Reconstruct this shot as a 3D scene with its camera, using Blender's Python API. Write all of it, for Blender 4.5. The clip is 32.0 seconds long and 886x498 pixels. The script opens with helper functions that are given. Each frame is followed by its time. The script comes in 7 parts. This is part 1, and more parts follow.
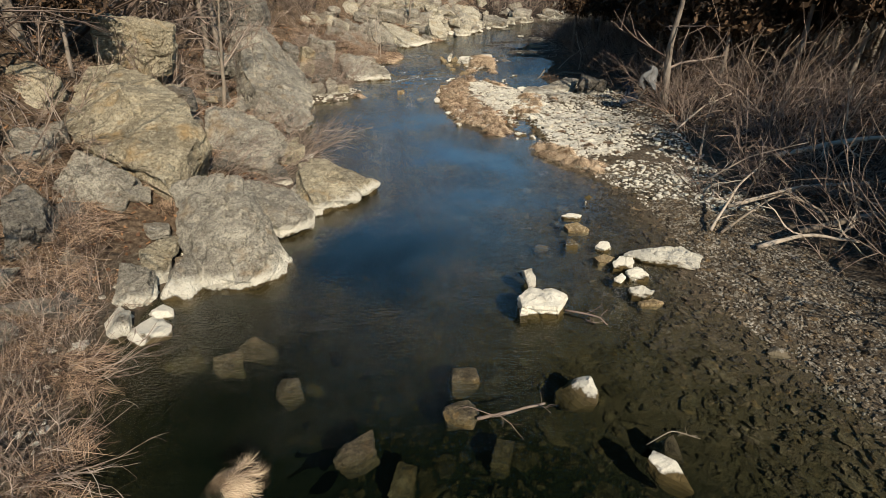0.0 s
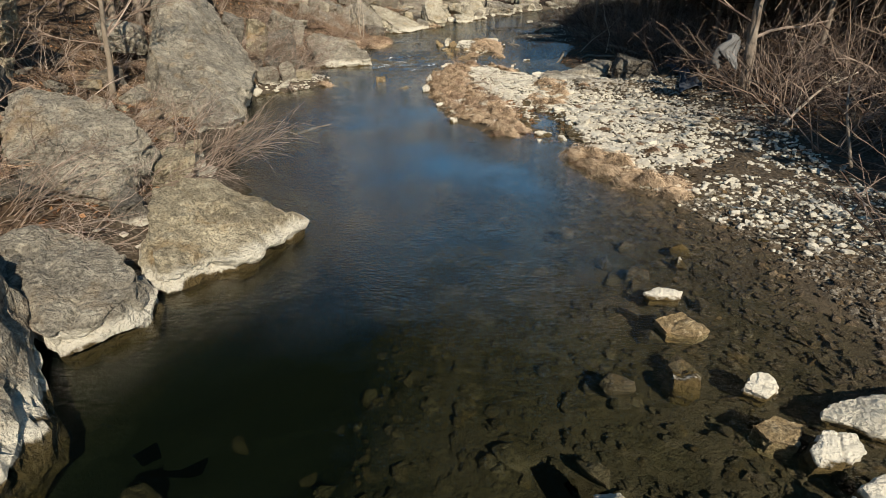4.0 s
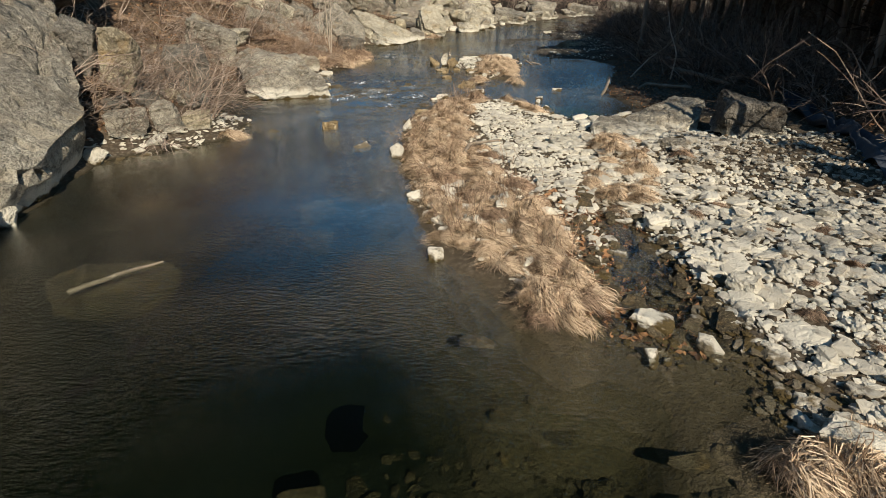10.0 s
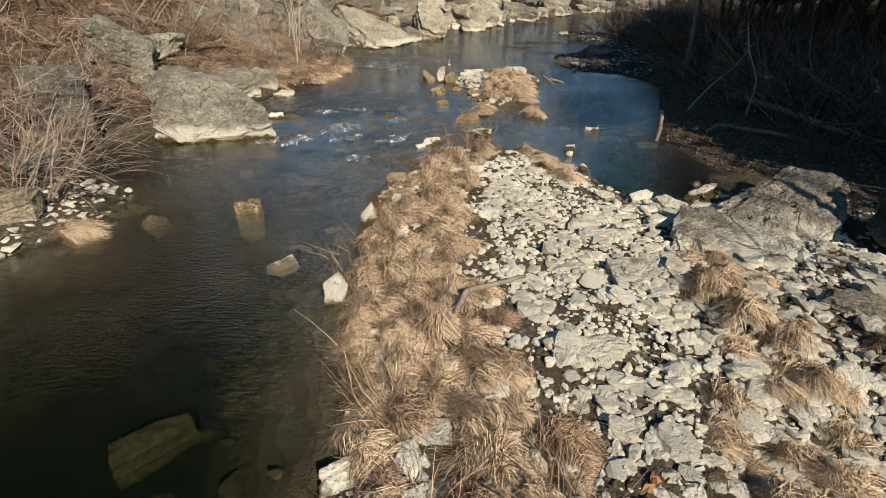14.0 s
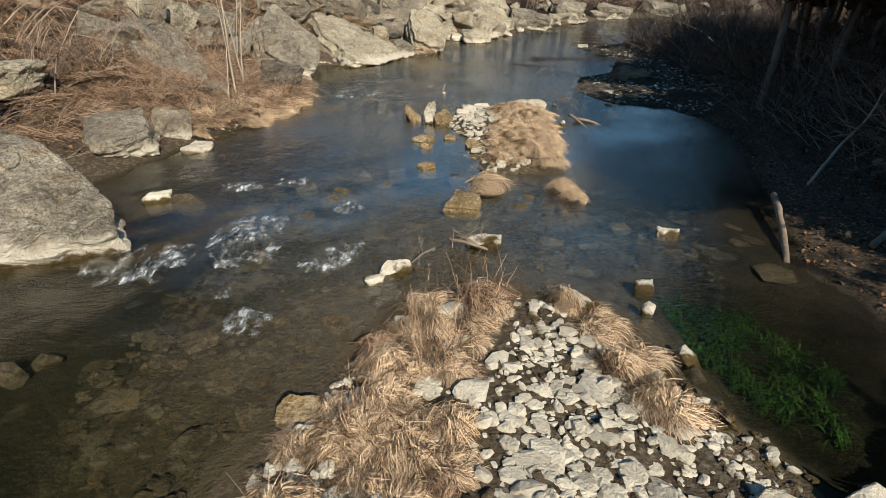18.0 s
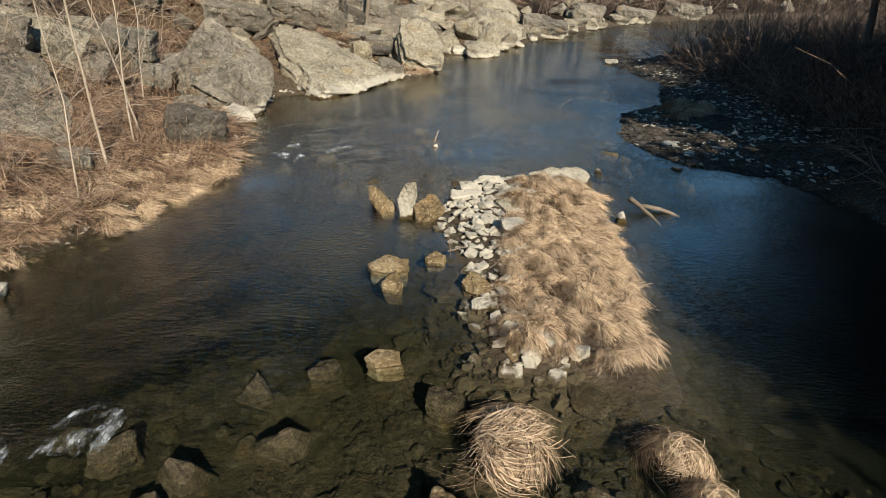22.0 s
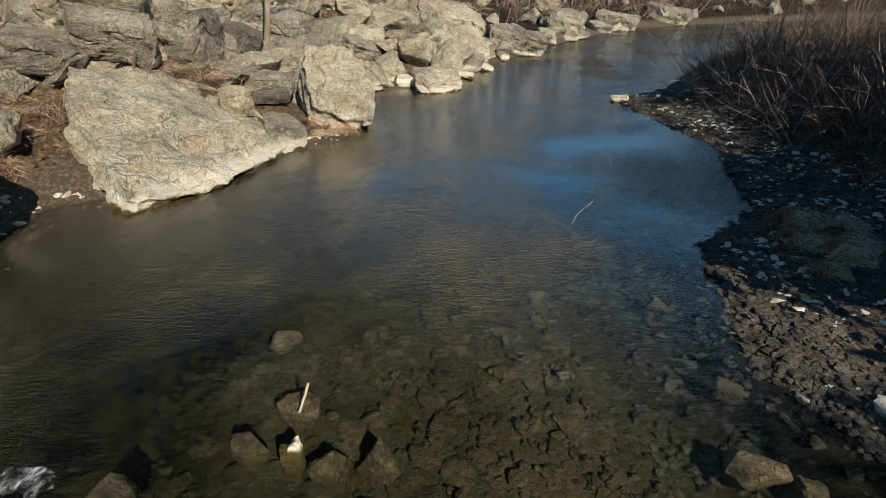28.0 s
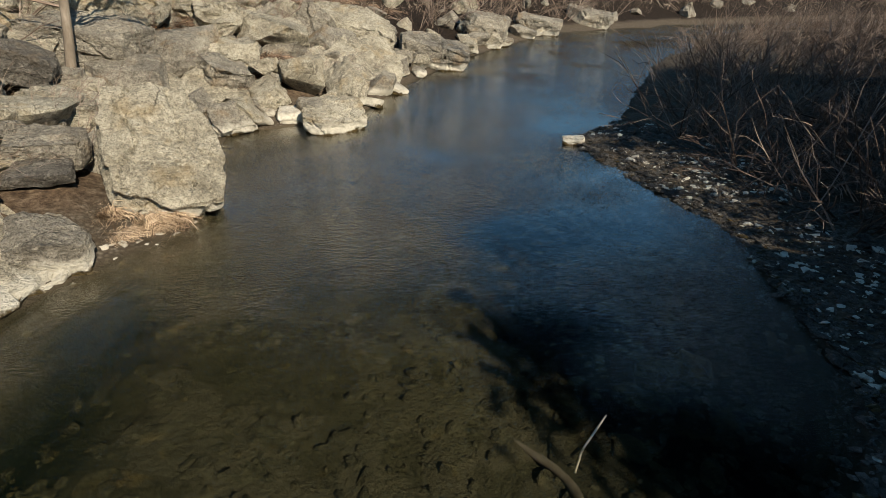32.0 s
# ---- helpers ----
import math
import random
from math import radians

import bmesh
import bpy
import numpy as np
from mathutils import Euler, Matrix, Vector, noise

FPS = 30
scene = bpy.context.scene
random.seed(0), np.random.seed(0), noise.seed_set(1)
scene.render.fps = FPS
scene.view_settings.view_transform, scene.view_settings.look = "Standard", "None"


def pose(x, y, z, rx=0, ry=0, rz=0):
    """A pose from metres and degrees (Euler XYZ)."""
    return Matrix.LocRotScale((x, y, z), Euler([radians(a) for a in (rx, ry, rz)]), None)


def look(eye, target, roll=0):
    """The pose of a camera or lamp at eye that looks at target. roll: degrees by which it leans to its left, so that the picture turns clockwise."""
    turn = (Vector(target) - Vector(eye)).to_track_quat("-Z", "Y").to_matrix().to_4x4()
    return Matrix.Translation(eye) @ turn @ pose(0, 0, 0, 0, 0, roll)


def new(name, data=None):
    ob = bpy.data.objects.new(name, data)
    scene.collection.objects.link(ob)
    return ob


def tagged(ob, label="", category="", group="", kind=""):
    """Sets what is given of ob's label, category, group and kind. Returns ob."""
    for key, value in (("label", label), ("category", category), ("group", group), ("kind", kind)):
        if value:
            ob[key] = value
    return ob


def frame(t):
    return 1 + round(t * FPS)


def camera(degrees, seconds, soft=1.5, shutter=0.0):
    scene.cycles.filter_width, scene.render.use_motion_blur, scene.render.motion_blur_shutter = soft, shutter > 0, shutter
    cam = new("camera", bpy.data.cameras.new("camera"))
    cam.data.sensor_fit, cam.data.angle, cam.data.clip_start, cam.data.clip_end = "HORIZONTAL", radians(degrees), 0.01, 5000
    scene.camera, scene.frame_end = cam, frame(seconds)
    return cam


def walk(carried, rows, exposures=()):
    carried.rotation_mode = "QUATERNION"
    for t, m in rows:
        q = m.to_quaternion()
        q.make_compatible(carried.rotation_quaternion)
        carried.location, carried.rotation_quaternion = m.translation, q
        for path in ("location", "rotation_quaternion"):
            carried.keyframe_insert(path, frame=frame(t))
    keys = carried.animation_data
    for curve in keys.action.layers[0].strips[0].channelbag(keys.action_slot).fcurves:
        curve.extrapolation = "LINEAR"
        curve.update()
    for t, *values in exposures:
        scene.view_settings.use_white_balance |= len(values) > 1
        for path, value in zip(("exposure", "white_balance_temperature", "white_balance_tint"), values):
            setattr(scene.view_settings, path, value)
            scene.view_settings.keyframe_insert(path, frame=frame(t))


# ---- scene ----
# a creek flown along: one lens, one path
EXPOSURES = [(0, 0.5), (32, 0.5)]
cam = camera(80.00, 32.0, soft=0.55)
PATH = [
    (0, (-2.202, -3.689, 4.373), (-2.282, 3.443, 0.749), -0.30),
    (0.5, (-2.125, -3.071, 4.216), (-2.222, 4.065, 0.603), -0.32),
    (1, (-2.048, -2.369, 4.042), (-2.149, 4.770, 0.430), -0.40),
    (1.5, (-1.978, -1.681, 3.887), (-2.090, 5.455, 0.271), -0.50),
    (2, (-1.935, -0.960, 3.722), (-2.054, 6.172, 0.102), -0.60),
    (2.5, (-1.921, -0.297, 3.558), (-2.045, 6.832, -0.070), -0.68),
    (3, (-1.900, 0.359, 3.369), (-2.028, 7.487, -0.264), -0.70),
    (3.5, (-1.890, 0.967, 3.204), (-2.022, 8.091, -0.436), -0.70),
    (5.5, (-1.821, 3.451, 2.582), (-1.997, 10.587, -1.034), -0.40),
    (6, (-1.790, 4.075, 2.588), (-1.972, 11.211, -1.028), -0.35),
    (6.5, (-1.756, 4.665, 2.606), (-1.948, 11.801, -1.010), -0.38),
    (7, (-1.732, 5.301, 2.611), (-1.919, 12.439, -0.998), -0.35),
    (7.5, (-1.687, 5.907, 2.586), (-1.881, 13.055, -1.000), -0.25),
    (8, (-1.658, 6.539, 2.577), (-1.854, 13.692, -0.999), -0.20),
    (8.5, (-1.639, 7.148, 2.578), (-1.832, 14.310, -0.989), -0.18),
    (9, (-1.637, 7.773, 2.591), (-1.814, 14.934, -0.974), -0.12),
    (9.5, (-1.626, 8.377, 2.593), (-1.810, 15.544, -0.957), -0.12),
    (10, (-1.623, 8.994, 2.604), (-1.817, 16.164, -0.939), -0.17),
    (10.5, (-1.627, 9.557, 2.654), (-1.822, 16.718, -0.907), -0.13),
    (11, (-1.631, 10.155, 2.718), (-1.822, 17.295, -0.887), 0.00),
    (11.5, (-1.625, 10.734, 2.740), (-1.821, 17.870, -0.872), 0.12),
    (12, (-1.620, 11.343, 2.736), (-1.807, 18.483, -0.871), 0.28),
    (12.5, (-1.615, 11.959, 2.709), (-1.804, 19.105, -0.887), 0.42),
    (13, (-1.614, 12.578, 2.712), (-1.793, 19.717, -0.895), 0.60),
    (13.5, (-1.561, 13.082, 2.763), (-1.769, 20.202, -0.881), 0.70),
    (15.5, (-1.406, 15.444, 2.769), (-1.622, 22.544, -0.911), 0.90),
    (16, (-1.398, 16.073, 2.771), (-1.632, 23.170, -0.908), 0.88),
    (16.5, (-1.381, 16.649, 2.766), (-1.613, 23.749, -0.910), 0.82),
    (17, (-1.363, 17.237, 2.771), (-1.610, 24.343, -0.895), 0.85),
    (17.5, (-1.361, 17.822, 2.751), (-1.618, 24.940, -0.892), 0.92),
    (18, (-1.349, 18.437, 2.740), (-1.620, 25.561, -0.888), 0.95),
    (18.5, (-1.347, 19.028, 2.734), (-1.630, 26.158, -0.882), 0.93),
    (19, (-1.336, 19.648, 2.747), (-1.642, 26.773, -0.875), 0.88),
    (19.5, (-1.339, 20.240, 2.760), (-1.646, 27.366, -0.865), 0.85),
    (20, (-1.328, 20.843, 2.780), (-1.651, 27.965, -0.851), 0.82),
    (20.5, (-1.317, 21.429, 2.790), (-1.652, 28.552, -0.840), 0.78),
    (21, (-1.311, 22.042, 2.817), (-1.652, 29.161, -0.819), 0.70),
    (21.5, (-1.300, 22.666, 2.803), (-1.655, 29.792, -0.818), 0.62),
    (22, (-1.293, 23.284, 2.832), (-1.656, 30.405, -0.800), 0.62),
    (22.5, (-1.294, 23.876, 2.846), (-1.657, 30.995, -0.781), 0.62),
    (23, (-1.280, 24.491, 2.879), (-1.642, 31.606, -0.760), 0.50),
    (23.5, (-1.250, 25.079, 2.910), (-1.608, 32.189, -0.741), 0.38),
    (24, (-1.212, 25.680, 2.926), (-1.535, 32.793, -0.726), 0.40),
    (24.5, (-1.158, 26.284, 2.944), (-1.231, 33.403, -0.704), 0.55),
    (25, (-1.137, 26.900, 2.955), (-1.020, 34.019, -0.690), 0.70),
    (25.5, (-1.134, 27.473, 2.967), (-1.030, 34.585, -0.685), 0.70),
    (27.5, (-1.007, 29.837, 2.942), (-0.919, 36.961, -0.698), 0.50),
    (28, (-0.958, 30.423, 2.942), (-0.858, 37.548, -0.696), 0.38),
    (28.5, (-0.897, 30.980, 2.936), (-0.759, 38.109, -0.691), 0.18),
    (29, (-0.803, 31.527, 2.964), (-0.594, 38.648, -0.669), 0.03),
    (29.5, (-0.720, 32.098, 2.954), (-0.363, 39.218, -0.671), 0.03),
    (30, (-0.661, 32.678, 2.931), (-0.161, 39.797, -0.682), 0.05),
    (30.5, (-0.636, 33.200, 2.940), (0.007, 40.308, -0.674), 0.28),
    (31, (-0.624, 33.715, 2.992), (0.205, 40.791, -0.640), 0.78),
    (31.5, (-0.571, 34.224, 3.026), (0.458, 41.267, -0.625), 1.23),
    (32, (-0.496, 34.735, 3.066), (0.736, 41.735, -0.606), 1.60),
]
walk(cam, [(t, look(eye, target, roll)) for t, eye, target, roll in PATH], EXPOSURES)

# ---- light: low winter sun from behind and to the right ----
SUN_ELEVATION = radians(34)
SUN_TRAVEL = Vector((-0.40, 0.86, 0)).normalized()
world = bpy.data.worlds.new("sky")
scene.world = world
world.use_nodes = True
wn = world.node_tree.nodes
sky = wn.new("ShaderNodeTexSky")
sky.sky_type = "NISHITA"
sky.sun_disc = False
sky.sun_elevation = SUN_ELEVATION
sky.sun_rotation = math.atan2(-SUN_TRAVEL.x, -SUN_TRAVEL.y)
sky.air_density, sky.dust_density, sky.ozone_density = 1.0, 0.0, 2.0
wn["Background"].inputs["Strength"].default_value = 0.08
clear = wn.new("ShaderNodeHueSaturation")
clear.inputs["Hue"].default_value = 0.488
clear.inputs["Saturation"].default_value = 1.2
world.node_tree.links.new(sky.outputs[0], clear.inputs["Color"])
world.node_tree.links.new(clear.outputs[0], wn["Background"].inputs["Color"])
sun_data = bpy.data.lights.new("sun", "SUN")
sun_data.energy, sun_data.angle, sun_data.color = 5.0, radians(0.53), (1.0, 0.885, 0.72)
sun = new("sun", sun_data)
away = SUN_TRAVEL * math.cos(SUN_ELEVATION) + Vector((0, 0, -math.sin(SUN_ELEVATION)))
sun.matrix_world = look((20, -30, 40), Vector((20, -30, 40)) + away)

# ---- materials ----
def nodes_of(name):
    m = bpy.data.materials.new(name)
    m.use_nodes = True
    t = m.node_tree
    return m, t.nodes, t.links, t.nodes["Principled BSDF"]


def n_noise(nd, ln, scale, detail=4.0, rough=0.55, vec=None, stretch=None):
    g = nd.new("ShaderNodeNewGeometry")
    src = vec or g.outputs["Position"]
    if stretch:
        mp = nd.new("ShaderNodeMapping")
        mp.inputs["Scale"].default_value = stretch
        mp.inputs["Rotation"].default_value = (0.15, 0.3, 0.4)
        ln.new(src, mp.inputs["Vector"])
        src = mp.outputs[0]
    n = nd.new("ShaderNodeTexNoise")
    n.inputs["Scale"].default_value = scale
    n.inputs["Detail"].default_value = detail
    n.inputs["Roughness"].default_value = rough
    ln.new(src, n.inputs["Vector"])
    return n.outputs["Fac"]


def n_ramp(nd, ln, fac, stops):
    r = nd.new("ShaderNodeValToRGB")
    e = r.color_ramp.elements
    while len(e) < len(stops):
        e.new(0.5)
    for k, (p, c) in enumerate(stops):
        e[k].position = p
        e[k].color = (*c, 1) if len(c) == 3 else c
    ln.new(fac, r.inputs["Fac"])
    return r.outputs["Color"]


def n_mix(nd, ln, fac, a, b, mode="MIX"):
    m = nd.new("ShaderNodeMix")
    m.data_type, m.blend_type = "RGBA", mode
    for sock, v in ((m.inputs[0], fac), (m.inputs[6], a), (m.inputs[7], b)):
        if isinstance(v, (int, float)):
            sock.default_value = v
        elif isinstance(v, tuple):
            sock.default_value = (*v, 1)
        else:
            ln.new(v, sock)
    return m.outputs[2]


def n_math(nd, ln, op, a, b=0.0, clamp=False):
    m = nd.new("ShaderNodeMath")
    m.operation, m.use_clamp = op, clamp
    for sock, v in ((m.inputs[0], a), (m.inputs[1], b)):
        if isinstance(v, (int, float)):
            sock.default_value = v
        else:
            ln.new(v, sock)
    return m.outputs[0]


def n_bump(nd, ln, bsdf, height, strength=0.5, distance=0.02):
    b = nd.new("ShaderNodeBump")
    b.inputs["Strength"].default_value = strength
    b.inputs["Distance"].default_value = distance
    ln.new(height, b.inputs["Height"])
    ln.new(b.outputs[0], bsdf.inputs["Normal"])


def n_height(nd):
    g = nd.new("ShaderNodeNewGeometry")
    s = nd.new("ShaderNodeSeparateXYZ")
    return g, s


def m_rock(name, dark, mid, light, rust=(0.30, 0.19, 0.08), rust_amount=0.5, band=True, scale=1.0, vary=0.0, grit=0.6, cracks=0.5, relief=0.10):
    """Weathered limestone: lichen specks, rusty stains and, near the water, a bleached crust over an algae line."""
    m, nd, ln, b = nodes_of(name)
    big = n_noise(nd, ln, 0.9 * scale, 5, 0.6)
    fine = n_noise(nd, ln, 16 * scale, 6, 0.75)
    layers = n_noise(nd, ln, 3.4 * scale, 6, 0.7, stretch=(1, 1, 1.9))
    col = n_ramp(nd, ln, n_math(nd, ln, "ADD", n_math(nd, ln, "MULTIPLY", big, 0.55), n_math(nd, ln, "MULTIPLY", layers, 0.45)), [(0.36, dark), (0.5, mid), (0.64, light)])
    col = n_mix(nd, ln, n_ramp(nd, ln, fine, [(0.38, (grit,) * 3), (0.50, (0, 0, 0))]), col, tuple(0.5 * v for v in dark))
    spots = n_noise(nd, ln, 8 * scale, 6, 0.75)
    col = n_mix(nd, ln, n_ramp(nd, ln, spots, [(0.54, (0, 0, 0)), (0.66, (0.8, 0.8, 0.8))]), col, light)
    specks = n_noise(nd, ln, 46 * scale, 3, 0.7)
    col = n_mix(nd, ln, n_ramp(nd, ln, specks, [(0.40, (grit * 0.9,) * 3), (0.48, (0, 0, 0))]), col, tuple(0.35 * v for v in dark))
    gc = nd.new("ShaderNodeNewGeometry")
    warp = nd.new("ShaderNodeTexNoise")
    warp.inputs["Scale"].default_value = 1.7 * scale
    warp.inputs["Detail"].default_value = 4.0
    ln.new(gc.outputs["Position"], warp.inputs["Vector"])
    bent = nd.new("ShaderNodeVectorMath")
    bent.operation = "MULTIPLY_ADD"
    ln.new(warp.outputs["Color"], bent.inputs[0])
    bent.inputs[1].default_value = (0.9 / scale,) * 3
    ln.new(gc.outputs["Position"], bent.inputs[2])
    vc = nd.new("ShaderNodeTexVoronoi")
    vc.feature = "DISTANCE_TO_EDGE"
    vc.inputs["Scale"].default_value = 1.15 * scale
    ln.new(bent.outputs[0], vc.inputs["Vector"])
    patchy = n_noise(nd, ln, 1.1 * scale, 2, 0.5)
    crack = n_math(nd, ln, "ADD", vc.outputs["Distance"], n_ramp(nd, ln, patchy, [(0.42, (0, 0, 0)), (0.56, (0.06, 0.06, 0.06))]))
    # crack lines darkened in the colour, for the shade inside them
    col = n_mix(nd, ln, n_ramp(nd, ln, crack, [(0.006, (cracks,) * 3), (0.022, (0, 0, 0))]), col, tuple(0.3 * v for v in dark))
    pits = nd.new("ShaderNodeTexVoronoi")
    pits.inputs["Scale"].default_value = 21.0 * scale
    ln.new(bent.outputs[0], pits.inputs["Vector"])
    stain = n_noise(nd, ln, 1.6 * scale, 4, 0.6)
    col = n_mix(nd, ln, n_ramp(nd, ln, stain, [(0.56, (0, 0, 0)), (0.70, (rust_amount,) * 3)]), col, rust)
    if band:
        g, s = n_height(nd)
        ln.new(g.outputs["Position"], s.inputs[0])
        wob = n_noise(nd, ln, 3.5, 4, 0.6)
        z = n_math(nd, ln, "ADD", s.outputs["Z"], n_math(nd, ln, "MULTIPLY", n_math(nd, ln, "SUBTRACT", wob, 0.5), -0.36))
        chalk = n_ramp(nd, ln, z, [(0.03, (0, 0, 0)), (0.07, (1, 1, 1)), (0.19, (0.9, 0.9, 0.9)), (0.29, (0, 0, 0))])
        col = n_mix(nd, ln, chalk, col, n_mix(nd, ln, fine, (0.50, 0.455, 0.35), (0.80, 0.76, 0.65)))
        wet = n_ramp(nd, ln, z, [(0.02, (1, 1, 1)), (0.055, (0, 0, 0))])
        col = n_mix(nd, ln, wet, col, n_mix(nd, ln, fine, (0.04, 0.03, 0.012), (0.13, 0.09, 0.032)))
    if vary:
        oi = nd.new("ShaderNodeObjectInfo")
        col = n_mix(nd, ln, n_ramp(nd, ln, oi.outputs["Random"], [(0.0, (vary,) * 3), (0.5, (0, 0, 0)), (1.0, (0, 0, 0))]), col, dark)
    ln.new(col, b.inputs["Base Color"])
    b.inputs["Roughness"].default_value = 0.9
    b.inputs["Specular IOR Level"].default_value = 0.25
    h = n_math(nd, ln, "ADD", n_math(nd, ln, "MULTIPLY", layers, 1.1), n_math(nd, ln, "MULTIPLY", fine, 0.8))
    h = n_math(nd, ln, "ADD", h, n_math(nd, ln, "MULTIPLY", pits.outputs["Distance"], 0.28))
    h = n_math(nd, ln, "ADD", h, n_ramp(nd, ln, crack, [(0.0, (0, 0, 0)), (0.03, (0.6 * cracks,) * 3)]))
    n_bump(nd, ln, b, h, 1.0, relief / scale ** 0.7)
    return m


def m_plain(name, stops, scale=6.0, rough=0.85, bump=0.4, stretch=None, island=0.0, vary=0.0, dist=0.01, spec=0.3):
    """Two-scale variation between the given colours; island or vary adds a piece-by-piece shift."""
    m, nd, ln, b = nodes_of(name)
    big = n_noise(nd, ln, scale * 0.16, 4, 0.6)
    fine = n_noise(nd, ln, scale, 5, 0.65, stretch=stretch)
    f = n_math(nd, ln, "ADD", n_math(nd, ln, "MULTIPLY", big, 0.5), n_math(nd, ln, "MULTIPLY", fine, 0.5))
    if island:
        g = nd.new("ShaderNodeNewGeometry")
        f = n_math(nd, ln, "ADD", f, n_math(nd, ln, "MULTIPLY", n_math(nd, ln, "SUBTRACT", g.outputs["Random Per Island"], 0.5), island))
    if vary:
        oi = nd.new("ShaderNodeObjectInfo")
        f = n_math(nd, ln, "ADD", f, n_math(nd, ln, "MULTIPLY", n_math(nd, ln, "SUBTRACT", oi.outputs["Random"], 0.5), vary))
    ln.new(n_ramp(nd, ln, f, stops), b.inputs["Base Color"])
    b.inputs["Roughness"].default_value = rough
    b.inputs["Specular IOR Level"].default_value = spec
    if bump:
        n_bump(nd, ln, b, fine, bump, dist)
    return m


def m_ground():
    """Soil and leaf litter on the banks, the right bank's shade put into its colour, gravel by the water, a stony bed
    darkened with depth.
    """
    m, nd, ln, b = nodes_of("ground")
    g, s = n_height(nd)
    ln.new(g.outputs["Position"], s.inputs[0])
    fine = n_noise(nd, ln, 9, 6, 0.7)
    big = n_noise(nd, ln, 0.7, 4, 0.6)
    vor = nd.new("ShaderNodeTexVoronoi")
    vor.inputs["Scale"].default_value = 17.0
    ln.new(g.outputs["Position"], vor.inputs["Vector"])
    # right bank's soil coloured near black for the shade under its trees
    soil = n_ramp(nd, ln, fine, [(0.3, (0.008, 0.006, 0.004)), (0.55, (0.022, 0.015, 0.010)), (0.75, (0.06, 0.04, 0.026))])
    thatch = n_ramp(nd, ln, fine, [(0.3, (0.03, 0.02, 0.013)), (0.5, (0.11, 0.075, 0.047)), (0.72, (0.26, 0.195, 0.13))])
    # split along X: paler cover to the left, shade-dark soil to the right
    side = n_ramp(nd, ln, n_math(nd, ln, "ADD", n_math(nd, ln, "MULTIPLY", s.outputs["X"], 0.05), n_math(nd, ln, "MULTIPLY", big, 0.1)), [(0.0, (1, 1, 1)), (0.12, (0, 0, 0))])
    # upper slope coloured darker by height, to dim its reflection in the water
    hill_dim = n_mix(nd, ln, fine, (0.022, 0.015, 0.009), (0.075, 0.05, 0.03))
    thatch = n_mix(nd, ln, n_ramp(nd, ln, n_math(nd, ln, "MULTIPLY", s.outputs["Z"], 0.1), [(0.36, (0, 0, 0)), (0.5, (1, 1, 1))]), thatch, hill_dim)
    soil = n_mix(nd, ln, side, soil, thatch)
    gravel = n_mix(nd, ln, n_ramp(nd, ln, vor.outputs["Distance"], [(0.1, (0, 0, 0)), (0.6, (1, 1, 1))]), (0.20, 0.172, 0.13), (0.075, 0.06, 0.043))
    gravel = n_mix(nd, ln, n_ramp(nd, ln, fine, [(0.35, (0.7, 0.7, 0.7)), (0.6, (0, 0, 0))]), gravel, (0.085, 0.06, 0.036))
    sx = n_math(nd, ln, "ADD", s.outputs["Z"], n_math(nd, ln, "MULTIPLY", n_math(nd, ln, "SUBTRACT", big, 0.5), 0.35))
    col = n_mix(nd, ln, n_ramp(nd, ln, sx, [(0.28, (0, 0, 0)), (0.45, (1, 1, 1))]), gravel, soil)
    shallow = n_mix(nd, ln, fine, (0.04, 0.031, 0.02), (0.165, 0.13, 0.082))
    deep_dim = n_mix(nd, ln, fine, (0.009, 0.013, 0.008), (0.026, 0.033, 0.019))
    algae = n_ramp(nd, ln, n_math(nd, ln, "ADD", n_math(nd, ln, "MULTIPLY", s.outputs["X"], -0.1), n_math(nd, ln, "MULTIPLY", big, 0.2)), [(0.38, (0, 0, 0)), (0.52, (0.85, 0.85, 0.85))])
    shallow = n_mix(nd, ln, algae, shallow, n_mix(nd, ln, fine, (0.012, 0.012, 0.006), (0.045, 0.038, 0.018)))
    # darkness painted on the right-hand pool's floor, for its shade and depth
    pool_dim = n_math(nd, ln, "MULTIPLY", n_ramp(nd, ln, n_math(nd, ln, "ADD", n_math(nd, ln, "MULTIPLY", s.outputs["X"], 0.2), n_math(nd, ln, "MULTIPLY", big, 0.2)), [(0.24, (0, 0, 0)), (0.36, (1, 1, 1))]), n_ramp(nd, ln, n_math(nd, ln, "MULTIPLY", s.outputs["Y"], 0.02), [(0.40, (0, 0, 0)), (0.42, (0.85, 0.85, 0.85))]))
    shallow = n_mix(nd, ln, pool_dim, shallow, n_mix(nd, ln, fine, (0.012, 0.011, 0.007), (0.045, 0.036, 0.022)))
    # bed colour darkens with depth, for the light the water would absorb
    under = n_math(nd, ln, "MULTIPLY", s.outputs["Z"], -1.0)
    bed = n_mix(nd, ln, n_ramp(nd, ln, n_math(nd, ln, "ADD", under, n_math(nd, ln, "MULTIPLY", n_math(nd, ln, "SUBTRACT", big, 0.5), 0.3)), [(0.25, (0, 0, 0)), (0.55, (1, 1, 1))]), shallow, deep_dim)
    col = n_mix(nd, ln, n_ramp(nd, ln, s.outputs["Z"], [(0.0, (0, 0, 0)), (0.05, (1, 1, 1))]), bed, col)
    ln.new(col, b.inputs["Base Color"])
    b.inputs["Roughness"].default_value = 0.95
    b.inputs["Specular IOR Level"].default_value = 0.15
    n_bump(nd, ln, b, n_math(nd, ln, "ADD", fine, n_math(nd, ln, "MULTIPLY", n_noise(nd, ln, 34, 4, 0.7), 0.6)), 1.0, 0.06)
    return m


